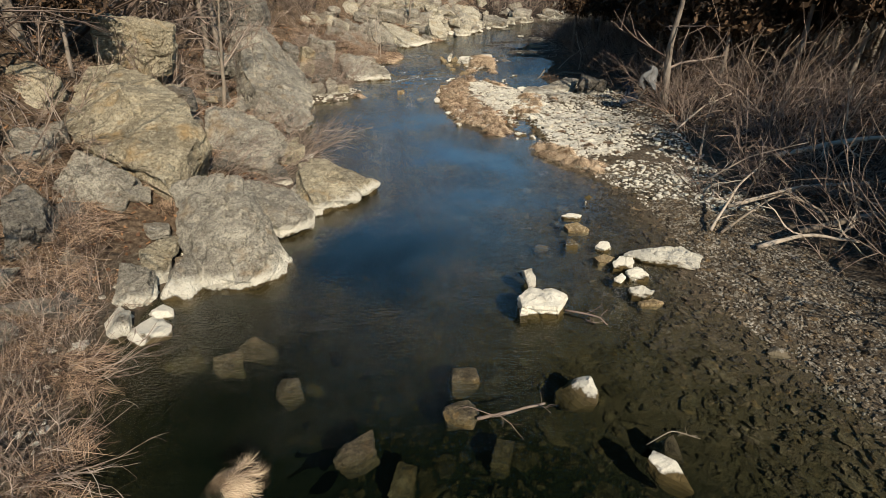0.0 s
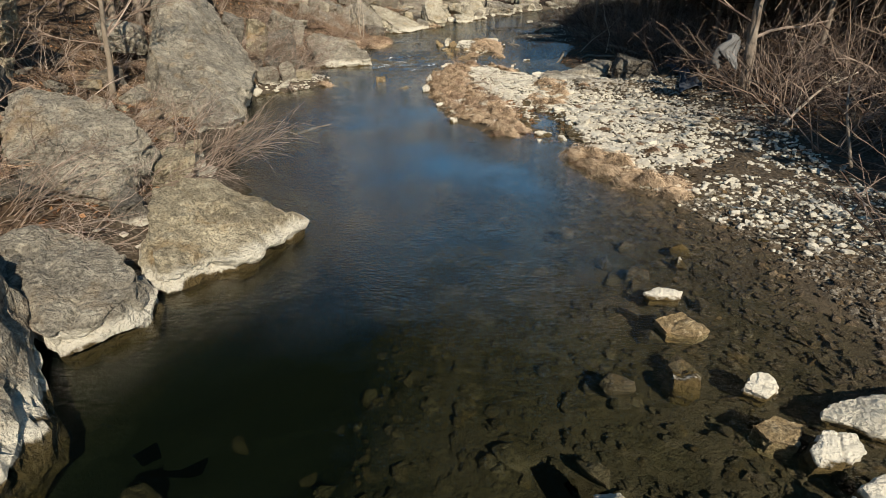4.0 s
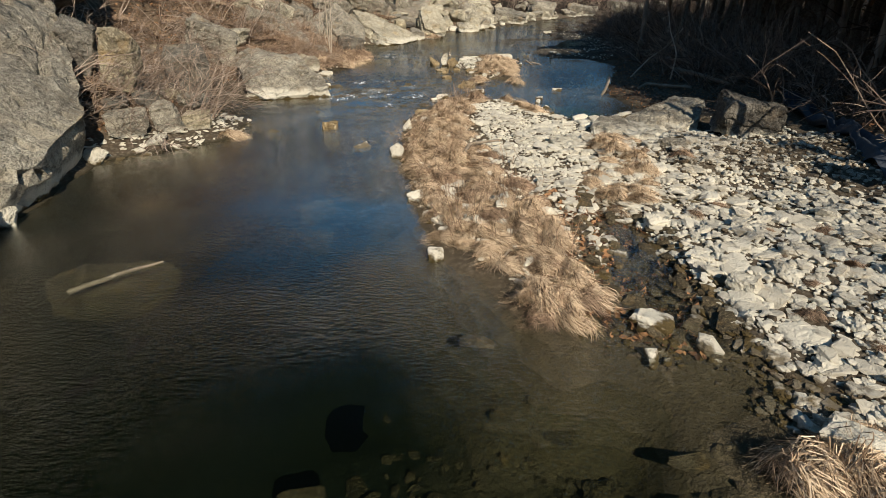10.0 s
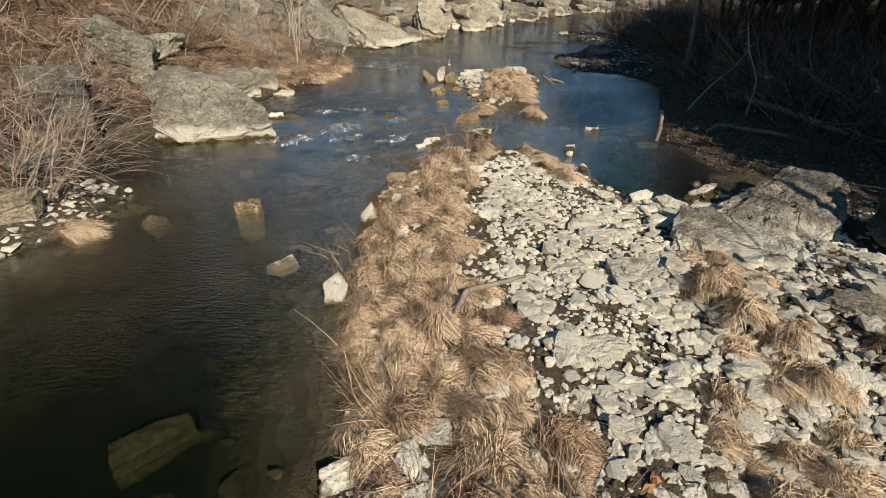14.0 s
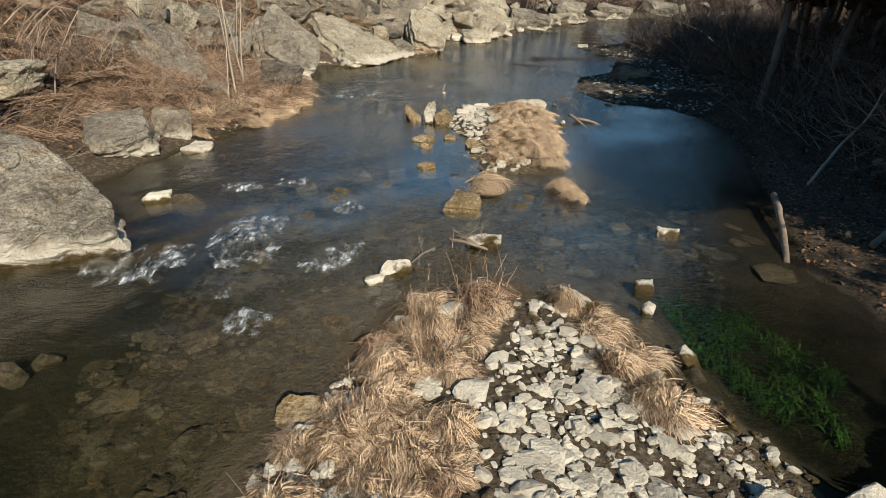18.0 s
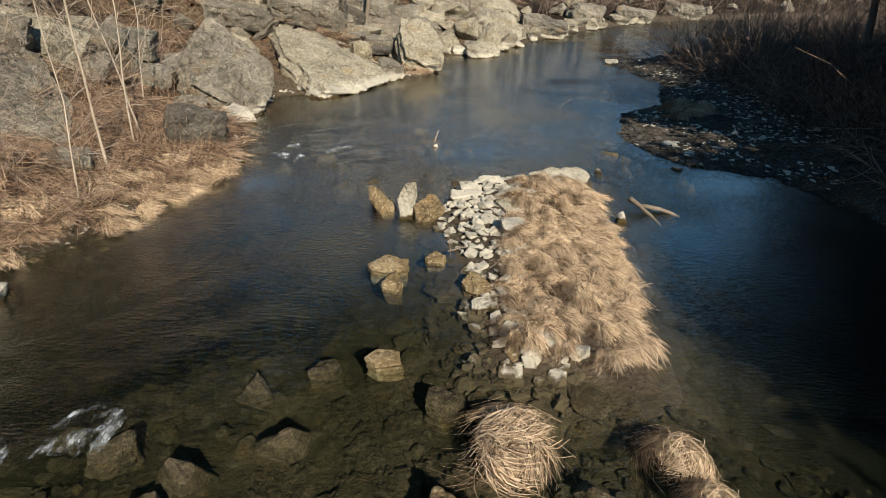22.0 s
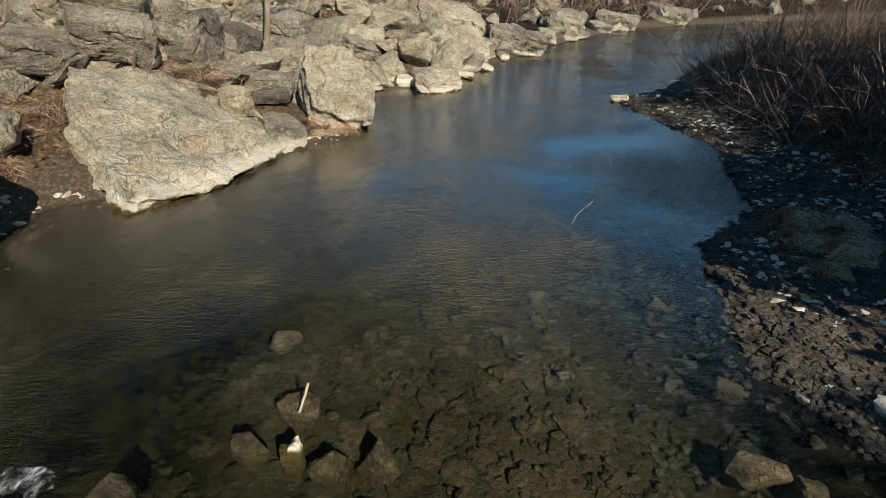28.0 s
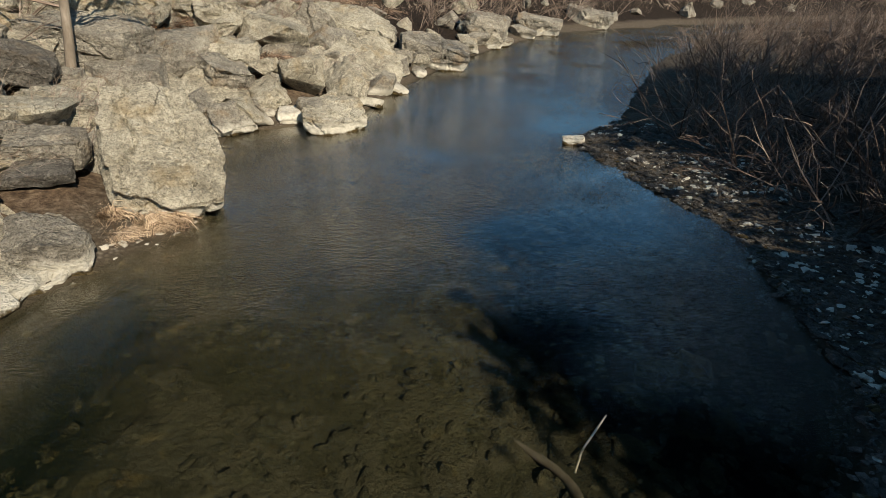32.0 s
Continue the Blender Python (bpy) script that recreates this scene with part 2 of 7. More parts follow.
def m_water():
    """Clear, slightly green stream water: sky and banks in the gloss, the bed through it."""
    m, nd, ln, b = nodes_of("stream_water")
    out = nd["Material Output"]
    nd.remove(b)
    w1 = n_noise(nd, ln, 2.6, 3, 0.5, stretch=(1.0, 0.55, 1.0))
    w2 = n_noise(nd, ln, 15.0, 5, 0.65, stretch=(0.8, 1.9, 1.0))
    calm = n_ramp(nd, ln, n_noise(nd, ln, 0.3, 2, 0.5), [(0.38, (0.25,) * 3), (0.62, (1.5,) * 3)])
    h = n_math(nd, ln, "ADD", n_math(nd, ln, "MULTIPLY", w1, 0.8), n_math(nd, ln, "MULTIPLY", w2, calm))
    bump = nd.new("ShaderNodeBump")
    bump.inputs["Strength"].default_value = 0.4
    bump.inputs["Distance"].default_value = 0.03
    ln.new(h, bump.inputs["Height"])
    tr = nd.new("ShaderNodeBsdfTransparent")
    tr.inputs["Color"].default_value = (0.86, 0.90, 0.87, 1)
    murk = nd.new("ShaderNodeBsdfDiffuse")
    murk.inputs["Color"].default_value = (0.008, 0.015, 0.014, 1)
    body = nd.new("ShaderNodeMixShader")
    body.inputs[0].default_value = 0.10
    ln.new(tr.outputs[0], body.inputs[1])
    ln.new(murk.outputs[0], body.inputs[2])
    gl = nd.new("ShaderNodeBsdfGlossy")
    gl.inputs["Roughness"].default_value = 0.02
    ln.new(bump.outputs[0], gl.inputs["Normal"])
    fr = nd.new("ShaderNodeFresnel")
    fr.inputs["IOR"].default_value = 1.33
    ln.new(bump.outputs[0], fr.inputs["Normal"])
    gloss = n_math(nd, ln, "MINIMUM", n_math(nd, ln, "MULTIPLY", n_math(nd, ln, "SUBTRACT", fr.outputs[0], 0.042), 4.6, True), 0.5)
    mx = nd.new("ShaderNodeMixShader")
    ln.new(gloss, mx.inputs[0])
    ln.new(body.outputs[0], mx.inputs[1])
    ln.new(gl.outputs[0], mx.inputs[2])
    ln.new(mx.outputs[0], out.inputs["Surface"])
    return m


def m_depth_dim():
    """Tint of the sheets added below the surface for light lost with depth: it only takes light away."""
    m, nd, ln, b = nodes_of("depth_dimming")
    nd.remove(b)
    tr = nd.new("ShaderNodeBsdfTransparent")
    tr.inputs["Color"].default_value = (0.785, 0.81, 0.77, 1)
    ln.new(tr.outputs[0], nd["Material Output"].inputs["Surface"])
    return m


def m_foam():
    """Broken water: white where bubbles crowd, clear between."""
    m, nd, ln, b = nodes_of("white_water")
    streak = n_noise(nd, ln, 12, 6, 0.8, stretch=(1.0, 0.4, 1.0))
    soft = n_noise(nd, ln, 3.2, 3, 0.6)
    f = n_math(nd, ln, "ADD", n_math(nd, ln, "MULTIPLY", streak, 0.6), n_math(nd, ln, "MULTIPLY", soft, 0.4))
    b.inputs["Base Color"].default_value = (0.74, 0.80, 0.83, 1)
    b.inputs["Roughness"].default_value = 0.5
    ln.new(n_ramp(nd, ln, f, [(0.49, (0, 0, 0)), (0.56, (0.22, 0.22, 0.22)), (0.66, (0.95, 0.95, 0.95))]), b.inputs["Alpha"])
    n_bump(nd, ln, b, streak, 0.9, 0.04)
    return m


ROCK_GREY = m_rock("grey_limestone", (0.15, 0.133, 0.105), (0.31, 0.28, 0.222), (0.52, 0.475, 0.375), rust_amount=0.45)
ROCK_TAN = m_rock("tan_limestone", (0.18, 0.15, 0.10), (0.38, 0.325, 0.22), (0.60, 0.53, 0.38), rust=(0.42, 0.27, 0.11), rust_amount=0.55)
ROCK_PALE = m_rock("pale_limestone", (0.23, 0.205, 0.15), (0.45, 0.405, 0.305), (0.66, 0.605, 0.47), rust=(0.40, 0.29, 0.14), rust_amount=0.5)
# darker limestone, also given to shaded blocks, so their shade is in the colour
ROCK_DARK_SHADE = m_rock("dark_shaded_limestone", (0.07, 0.063, 0.053), (0.16, 0.145, 0.12), (0.31, 0.285, 0.235), rust_amount=0.2)
STONE_WHITE = m_rock("bleached_stone", (0.26, 0.232, 0.185), (0.50, 0.465, 0.385), (0.76, 0.73, 0.635), rust=(0.42, 0.31, 0.16), rust_amount=0.6, scale=2.4, vary=0.45, grit=0.4, cracks=0.2, relief=0.05)
STONE_WET = m_rock("wet_stone", (0.04, 0.032, 0.019), (0.12, 0.094, 0.053), (0.26, 0.21, 0.128), rust=(0.24, 0.145, 0.045), band=False, scale=3.0, vary=0.6)
STONE_TAN = m_rock("ochre_stone", (0.12, 0.085, 0.042), (0.29, 0.215, 0.115), (0.52, 0.43, 0.28), rust=(0.36, 0.22, 0.08), band=False, scale=2.2, relief=0.06)
GROUND = m_ground()
WATER = m_water()
DEPTH_DIM = m_depth_dim()
FOAM = m_foam()
GRASS = m_plain("dry_grass", [(0.12, (0.07, 0.04, 0.02)), (0.5, (0.46, 0.33, 0.21)), (0.88, (0.73, 0.575, 0.40))], 5, 0.75, 0, island=0.95)
GRASS_RED = m_plain("dead_stems", [(0.15, (0.05, 0.03, 0.02)), (0.5, (0.22, 0.14, 0.09)), (0.85, (0.46, 0.33, 0.22))], 5, 0.8, 0, island=0.9)
TWIG = m_plain("bare_twigs", [(0.2, (0.06, 0.042, 0.03)), (0.5, (0.20, 0.145, 0.108)), (0.8, (0.42, 0.34, 0.275))], 4, 0.85, 0, island=0.5)
# darker twigs: wet sticks, and right-bank brush with its shade in the colour
TWIG_DARK_SHADE = m_plain("dark_shaded_twigs", [(0.2, (0.035, 0.024, 0.018)), (0.5, (0.12, 0.085, 0.065)), (0.85, (0.34, 0.27, 0.22))], 4, 0.85, 0, island=0.5)
TWIG_PALE = m_plain("pale_twigs", [(0.25, (0.22, 0.17, 0.12)), (0.5, (0.36, 0.30, 0.23)), (0.8, (0.55, 0.48, 0.40))], 4, 0.85, 0, island=0.5)
BARK = m_plain("bark", [(0.25, (0.08, 0.06, 0.045)), (0.5, (0.20, 0.165, 0.13)), (0.8, (0.36, 0.31, 0.25))], 14, 0.9, 0.9, stretch=(1, 1, 0.25), dist=0.03)
DRIFT = m_plain("grey_driftwood", [(0.25, (0.08, 0.063, 0.045)), (0.5, (0.19, 0.155, 0.115)), (0.8, (0.36, 0.31, 0.25))], 16, 0.85, 0.7, stretch=(1, 1, 0.25))
LEAF = m_plain("fallen_leaves", [(0.15, (0.035, 0.018, 0.010)), (0.5, (0.13, 0.062, 0.028)), (0.85, (0.32, 0.17, 0.08))], 5, 0.8, 0, island=0.8)
CEDAR = m_plain("clinging_leaves", [(0.2, (0.02, 0.013, 0.008)), (0.5, (0.055, 0.033, 0.018)), (0.8, (0.12, 0.07, 0.035))], 5, 0.8, 0, island=0.6)
ALGAE = m_plain("green_algae", [(0.2, (0.012, 0.04, 0.006)), (0.5, (0.03, 0.085, 0.012)), (0.8, (0.08, 0.17, 0.025))], 7, 0.8, 0.3, island=0.4)
PLASTIC = m_plain("grey_plastic_film", [(0.2, (0.05, 0.05, 0.05)), (0.5, (0.12, 0.12, 0.118)), (0.8, (0.24, 0.24, 0.23))], 6, 0.5, 0.5, dist=0.03)
TARP = m_plain("faded_tarp", [(0.2, (0.012, 0.016, 0.025)), (0.5, (0.03, 0.038, 0.05)), (0.8, (0.09, 0.10, 0.12))], 5, 0.75, 0.5, dist=0.03)

# ---- mesh helpers ----
RNG = np.random.default_rng(7)


def mesh_of(name, verts, tris, smooth=False):
    """A mesh out of arrays of corners and triangles."""
    me = bpy.data.meshes.new(name)
    v = np.asarray(verts, dtype=np.float32)
    f = np.asarray(tris, dtype=np.int32)
    me.vertices.add(len(v))
    me.vertices.foreach_set("co", v.ravel())
    me.loops.add(f.size)
    me.loops.foreach_set("vertex_index", f.ravel())
    me.polygons.add(len(f))
    me.polygons.foreach_set("loop_start", np.arange(0, f.size, 3, dtype=np.int32))
    me.polygons.foreach_set("loop_total", np.full(len(f), 3, dtype=np.int32))
    me.polygons.foreach_set("use_smooth", np.full(len(f), smooth, dtype=bool))
    me.update(calc_edges=True)
    return me


def arrays_of(bm):
    bmesh.ops.triangulate(bm, faces=bm.faces[:])
    bm.verts.index_update()
    v = np.array([q.co[:] for q in bm.verts], dtype=np.float32)
    f = np.array([[q.index for q in p.verts] for p in bm.faces], dtype=np.int32)
    return v, f


def part(name, me, material, parent, label=""):
    """ONE mesh object under a thing or a part."""
    ob = new(name, me)
    if not me.materials:
        me.materials.append(material)
    ob.parent = parent
    return tagged(ob, label)


def thing(name, me, material, m, label, category, group="", kind=""):
    ob = new(name, me)
    if me is not None and not me.materials:
        me.materials.append(material)
    ob.matrix_world = m
    return tagged(ob, label, category, group, kind)


def stamp(templates, mats, pick):
    """Joins copies of templates, one a 4x4 matrix, into arrays for one mesh."""
    vs, fs, base = [], [], 0
    for k, (tv, tf) in enumerate(templates):
        sel = mats[pick == k]
        if not len(sel):
            continue
        v = np.einsum("nij,vj->nvi", sel[:, :3, :3], tv) + sel[:, None, :3, 3]
        f = tf[None] + (np.arange(len(sel)) * len(tv))[:, None, None] + base
        base += v.shape[0] * v.shape[1]
        vs.append(v.reshape(-1, 3))
        fs.append(f.reshape(-1, 3))
    return np.concatenate(vs), np.concatenate(fs)


def turns(n, tilt, rng=RNG):
    """n random turns about z with a small random tilt, as 3x3 arrays."""
    a, b, c = rng.uniform(0, 2 * np.pi, n), rng.normal(0, tilt, n), rng.normal(0, tilt, n)
    ca, sa, cb, sb, cc, sc = np.cos(a), np.sin(a), np.cos(b), np.sin(b), np.cos(c), np.sin(c)
    o, i = np.zeros(n), np.ones(n)
    rz = np.array([[ca, -sa, o], [sa, ca, o], [o, o, i]]).transpose(2, 0, 1)
    rx = np.array([[i, o, o], [o, cb, -sb], [o, sb, cb]]).transpose(2, 0, 1)
    ry = np.array([[cc, o, sc], [o, i, o], [-sc, o, cc]]).transpose(2, 0, 1)
    return rx @ ry @ rz


def placed(xyz, rot, scale):
    m = np.zeros((len(xyz), 4, 4))
    m[:, :3, :3] = rot * scale[:, None, :]
    m[:, :3, 3] = xyz
    m[:, 3, 3] = 1
    return m


# ---- the lie of the land ----
LEFT_SHORE = [(-6.5, -80), (-5.5, -8), (-5.7, -1), (-6.8, 1.7), (-6.6, 3.5), (-5.9, 5.5), (-5.5, 7.5), (-5.1, 9.6), (-5.8, 10.6), (-6.5, 12.5), (-7.1, 14.6), (-7.6, 17.4), (-6.0, 18.9), (-6.1, 20.5), (-8.0, 22), (-6.9, 24.3), (-6.2, 28), (-5.6, 29.6), (-5.2, 32), (-6.0, 34), (-6.5, 37.4), (-4.6, 38.4), (-3.6, 40.4), (-2.7, 41.4), (-3.1, 46.3), (-0.6, 47.4), (1.1, 51.5), (4.5, 58), (12, 69), (24, 77), (60, 92), (160, 120)]
RIGHT_SHORE = [(3.6, -80), (3.4, -5), (2.5, 1.4), (1.7, 3.3), (2.0, 5.5), (1.9, 7.4), (1.2, 9.2), (0.5, 10.6), (0.35, 11.2), (0.7, 12.1), (0.2, 12.6), (-0.2, 13.5), (-0.75, 12.3), (-1.3, 13.3), (-1.9, 14.1), (-2.2, 15.6), (-2.7, 17.9), (-2.75, 20.6), (-2.2, 22.4), (-1.0, 23.3), (-0.1, 22.8), (0.4, 21.6), (1.0, 20.6), (1.9, 20.8), (2.6, 22), (2.4, 23.8), (2.9, 25.5), (4.2, 29.6), (3.7, 31.7), (2.3, 32.5), (1.75, 34), (2.3, 36.3), (3.6, 37.5), (4.6, 40.8), (4.2, 43), (4.0, 45.3), (6, 47), (13, 58), (24, 71), (60, 84), (160, 108)]
ISLET = [(-1.0, 26.7), (0.25, 26.5), (0.45, 28.5), (0.6, 30.6), (0.55, 31.4), (-0.4, 31.4), (-1.5, 31), (-1.75, 29.8), (-1.2, 28.2)]


def polyline_distance(x, y, line, closed=False):
    """Distance to a line of points, positive on its left hand (on the inside, if closed anticlockwise)."""
    p = np.array(line, dtype=float)
    if closed:
        p = np.vstack([p, p[:1]])
    best = np.full(x.shape, 1e9)
    side = np.zeros(x.shape)
    for (ax, ay), (bx, by) in zip(p[:-1], p[1:]):
        dx, dy = bx - ax, by - ay
        t = np.clip(((x - ax) * dx + (y - ay) * dy) / (dx * dx + dy * dy), 0, 1)
        d = np.hypot(x - ax - t * dx, y - ay - t * dy)
        cr = dx * (y - ay) - dy * (x - ax)
        upd = d < best - 1e-9
        tie = np.abs(d - best) <= 1e-9
        # at a shared corner the segment seen more squarely decides the side
        crn = cr / np.hypot(dx, dy)
        repl = upd | (tie & (np.abs(crn) > np.abs(side)))
        best = np.where(upd, d, best)
        side = np.where(repl, crn, side)
    return best * np.sign(side)


def value_noise(x, y, scale, seed):
    """Smooth noise from -1 to 1, cell size 1/scale."""
    x, y = x * scale, y * scale
    xi, yi = np.floor(x).astype(np.int64), np.floor(y).astype(np.int64)

    def h(a, b):
        n = (a * 374761393 + b * 668265263 + seed * 974711) & 0x7FFFFFFF
        n = ((n ^ (n >> 13)) * 1274126177) & 0x7FFFFFFF
        return ((n ^ (n >> 16)) & 0xFFFF) / 32767.5 - 1
    u, v = x - xi, y - yi
    u, v = u * u * (3 - 2 * u), v * v * (3 - 2 * v)
    return (h(xi, yi) * (1 - u) + h(xi + 1, yi) * u) * (1 - v) + (h(xi, yi + 1) * (1 - u) + h(xi + 1, yi + 1) * u) * v


def land(x, y):
    """Height of the ground and of the stream bed; the water stands at 0."""
    x, y = np.atleast_1d(np.asarray(x, float)), np.atleast_1d(np.asarray(y, float))
    dl = polyline_distance(x, y, LEFT_SHORE)
    dr = -polyline_distance(x, y, RIGHT_SHORE)
    di = polyline_distance(x, y, ISLET, True)
    n1, n2, n3 = value_noise(x, y, 0.45, 1), value_noise(x, y, 1.6, 2), value_noise(x, y, 5.0, 3)
    left = np.interp(dl, [-6, -3, -1.6, -0.5, 0, 0.4, 1.5, 4, 7, 12, 25, 60, 200], [-1.1, -0.95, -0.7, -0.25, 0, 0.14, 0.48, 1.5, 3.0, 6.0, 10, 20, 34])
    left = np.where(dl > 5, left * (1 + 0.85 * np.clip((dl - 5) / 9, 0, 1) * np.clip((54 - y) / 16, 0, 1)), left)
    right = np.interp(dr, [-8, -5.5, -4, -2.5, -1, 0, 0.5, 1.6, 3.5, 6, 10, 20, 40, 200], [-1.1, -0.75, -0.34, -0.22, -0.12, 0, 0.07, 0.14, 0.2, 0.42, 1.0, 2.2, 3.5, 9])
    pool = np.clip((x - 0.2) / 1.2, 0, 1) * np.clip((y - 20.5) / 0.5, 0, 1) * np.clip(np.maximum((23.6 - y) / 0.8, (y - 25.3) / 1.2), 0, 1)
    right = np.where(dr < 0, right * (1 - pool) + pool * np.interp(dr, [-6, -2.5, -0.7, 0], [-1.0, -0.9, -0.65, 0]), right)
    right = np.where(dr < 0, right * (1 + 0.9 * np.clip((2.5 - y) / 2.5, 0, 1)), right)
    steep = np.clip((y - 8.0) / 5.0, 0, 1) * np.clip((21.5 - y) / 2.5, 0, 1) * np.clip(-x / 0.6, 0, 1)
    right = np.where(dr < 0, right * (1 - steep) + steep * np.interp(dr, [-5, -2.5, -1.2, -0.4, 0], [-1.1, -1.0, -0.6, -0.2, 0]), right)
    riffle = np.exp(-((y - 24) / 4.5) ** 4) * 0.08 + np.exp(-((y - 34) / 2.0) ** 2) * 0.08
    isl = np.interp(di, [-2.5, -0.6, 0, 0.3, 0.8], [-0.6, -0.22, 0, 0.12, 0.2])
    inlet = np.exp(-(((x - 0.35) / 0.35) ** 2 + ((y - 14.2) / 1.6) ** 2)) * 0.20
    z = np.maximum(left, right)
    shoal = np.interp(y, [16, 19, 35, 37, 60], [-2, -0.34, -0.32, -0.26, -0.27]) - 0.5 * np.clip((-2.3 - x) / 1.8, 0, 1) - 0.9 * np.exp(-(((x - 2.4) / 1.3) ** 2 + ((y - 27.6) / 3.1) ** 4))
    z = np.where(z < shoal, shoal, z)
    wet = np.clip(-z / 0.3, 0, 1)
    z = np.where(z < 0, np.minimum(z + riffle * wet, -0.06 * wet), z)
    z = np.maximum(z, isl)
    z = z - inlet * (z > -0.05)
    up = np.clip(np.maximum(dl, np.maximum(dr, di)) / 2.0, 0.0, 1.5)
    bank = np.where(dl > 0, 1.0, 0.35)
    return z + n1 * 0.22 * up * bank + n2 * (0.02 + 0.10 * up * bank) + n3 * (0.02 + 0.02 * up + 0.025 * (z < -0.08))


def ground_at(x, y):
    return float(land(x, y)[0])


def spread(lo, hi, fine_lo, fine_hi, step):
    """Grid lines: even steps inside the stretch, wider and wider outside."""
    mid = list(np.arange(fine_lo, fine_hi + step / 2, step))
    out, s, q = [], step, mid[-1]
    while q < hi:
        s *= 1.22
        q += s
        out.append(q)
    inn, s, q = [], step, mid[0]
    while q > lo:
        s *= 1.22
        q -= s
        inn.append(q)
    return np.array(inn[::-1] + mid + out)


def grid_mesh(name, xs, ys, height):
    gx, gy = np.meshgrid(xs, ys)
    z = height(gx.ravel(), gy.ravel())
    v = np.stack([gx.ravel(), gy.ravel(), z], 1)
    nx, ny = len(xs), len(ys)
    i = (np.arange(ny - 1)[:, None] * nx + np.arange(nx - 1)[None]).ravel()
    f = np.concatenate([np.stack([i, i + 1, i + nx + 1], 1), np.stack([i, i + nx + 1, i + nx], 1)])
    return mesh_of(name, v, f, True)


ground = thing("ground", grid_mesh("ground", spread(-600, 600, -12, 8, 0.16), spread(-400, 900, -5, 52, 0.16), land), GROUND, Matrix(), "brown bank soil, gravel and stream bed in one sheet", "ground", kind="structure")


def ripples(x, y):
    fast = np.exp(-((y - 24.3) / 3.0) ** 4) * np.clip((-1.5 - x) / 1.5, 0, 1) + 0.5 * np.exp(-((y - 33.8) / 1.2) ** 2) * np.clip((-2 - x) / 1.5, 0, 1)
    return fast * 0.03 * (value_noise(x, y, 2.2, 11) + 0.6 * value_noise(x, y, 5.5, 12))


water = thing("water", grid_mesh("water", spread(-30, 300, -9, 6, 0.2), spread(-120, 260, -5, 50, 0.2), ripples), WATER, Matrix(), "clear dark green stream water with small ripples", "stream", kind="structure")
water.visible_shadow = False
# tinted sheets added under the surface, standing in for light lost with depth
for k, depth in enumerate((-0.05, -0.11, -0.18, -0.26, -0.36, -0.46, -0.55, -0.64)):
    dimmer = part("silt_layer", grid_mesh("silt_layer", spread(-20, 200, -9, 6, 0.3), spread(-100, 200, -5, 50, 0.3), lambda gx, gy, d=depth, k=k: d + 0.035 * value_noise(gx, gy, 1.3, 20 + k) + 0.03 * value_noise(gx, gy, 4.0, 30 + k)), DEPTH_DIM, water, "thin tinted sheet added to dim the water with depth")
    dimmer.visible_shadow = False


# ---- rocks ----
def hull_rock(rng, corners=12, square=0.5):
    """An angular stone about 1 across: the hull of points between a ball and a block."""
    p = rng.normal(size=(corners, 3))
    p /= np.linalg.norm(p, axis=1)[:, None]
    q = p / np.abs(p).max(axis=1)[:, None]
    p = (p * (1 - square) + q * square) * 0.5 * rng.uniform(0.82, 1.05, (corners, 1))
    bm = bmesh.new()
    vs = [bm.verts.new(c) for c in p]
    r = bmesh.ops.convex_hull(bm, input=vs)
    bmesh.ops.delete(bm, geom=[g for g in r["geom_interior"] if isinstance(g, bmesh.types.BMVert)], context="VERTS")
    return bm


STONES = []
for k in range(14):
    sb = hull_rock(np.random.default_rng(100 + k), 13, 0.75)
    STONES.append(arrays_of(sb))
    sb.free()


SLABS = []
for k in range(12):
    sb = hull_rock(np.random.default_rng(160 + k), 22, 0.35)
    for bv in sb.verts:
        bv.co.z = math.copysign(min(abs(bv.co.z) * 1.6, 0.42), bv.co.z)
    SLABS.append(arrays_of(sb))
    sb.free()


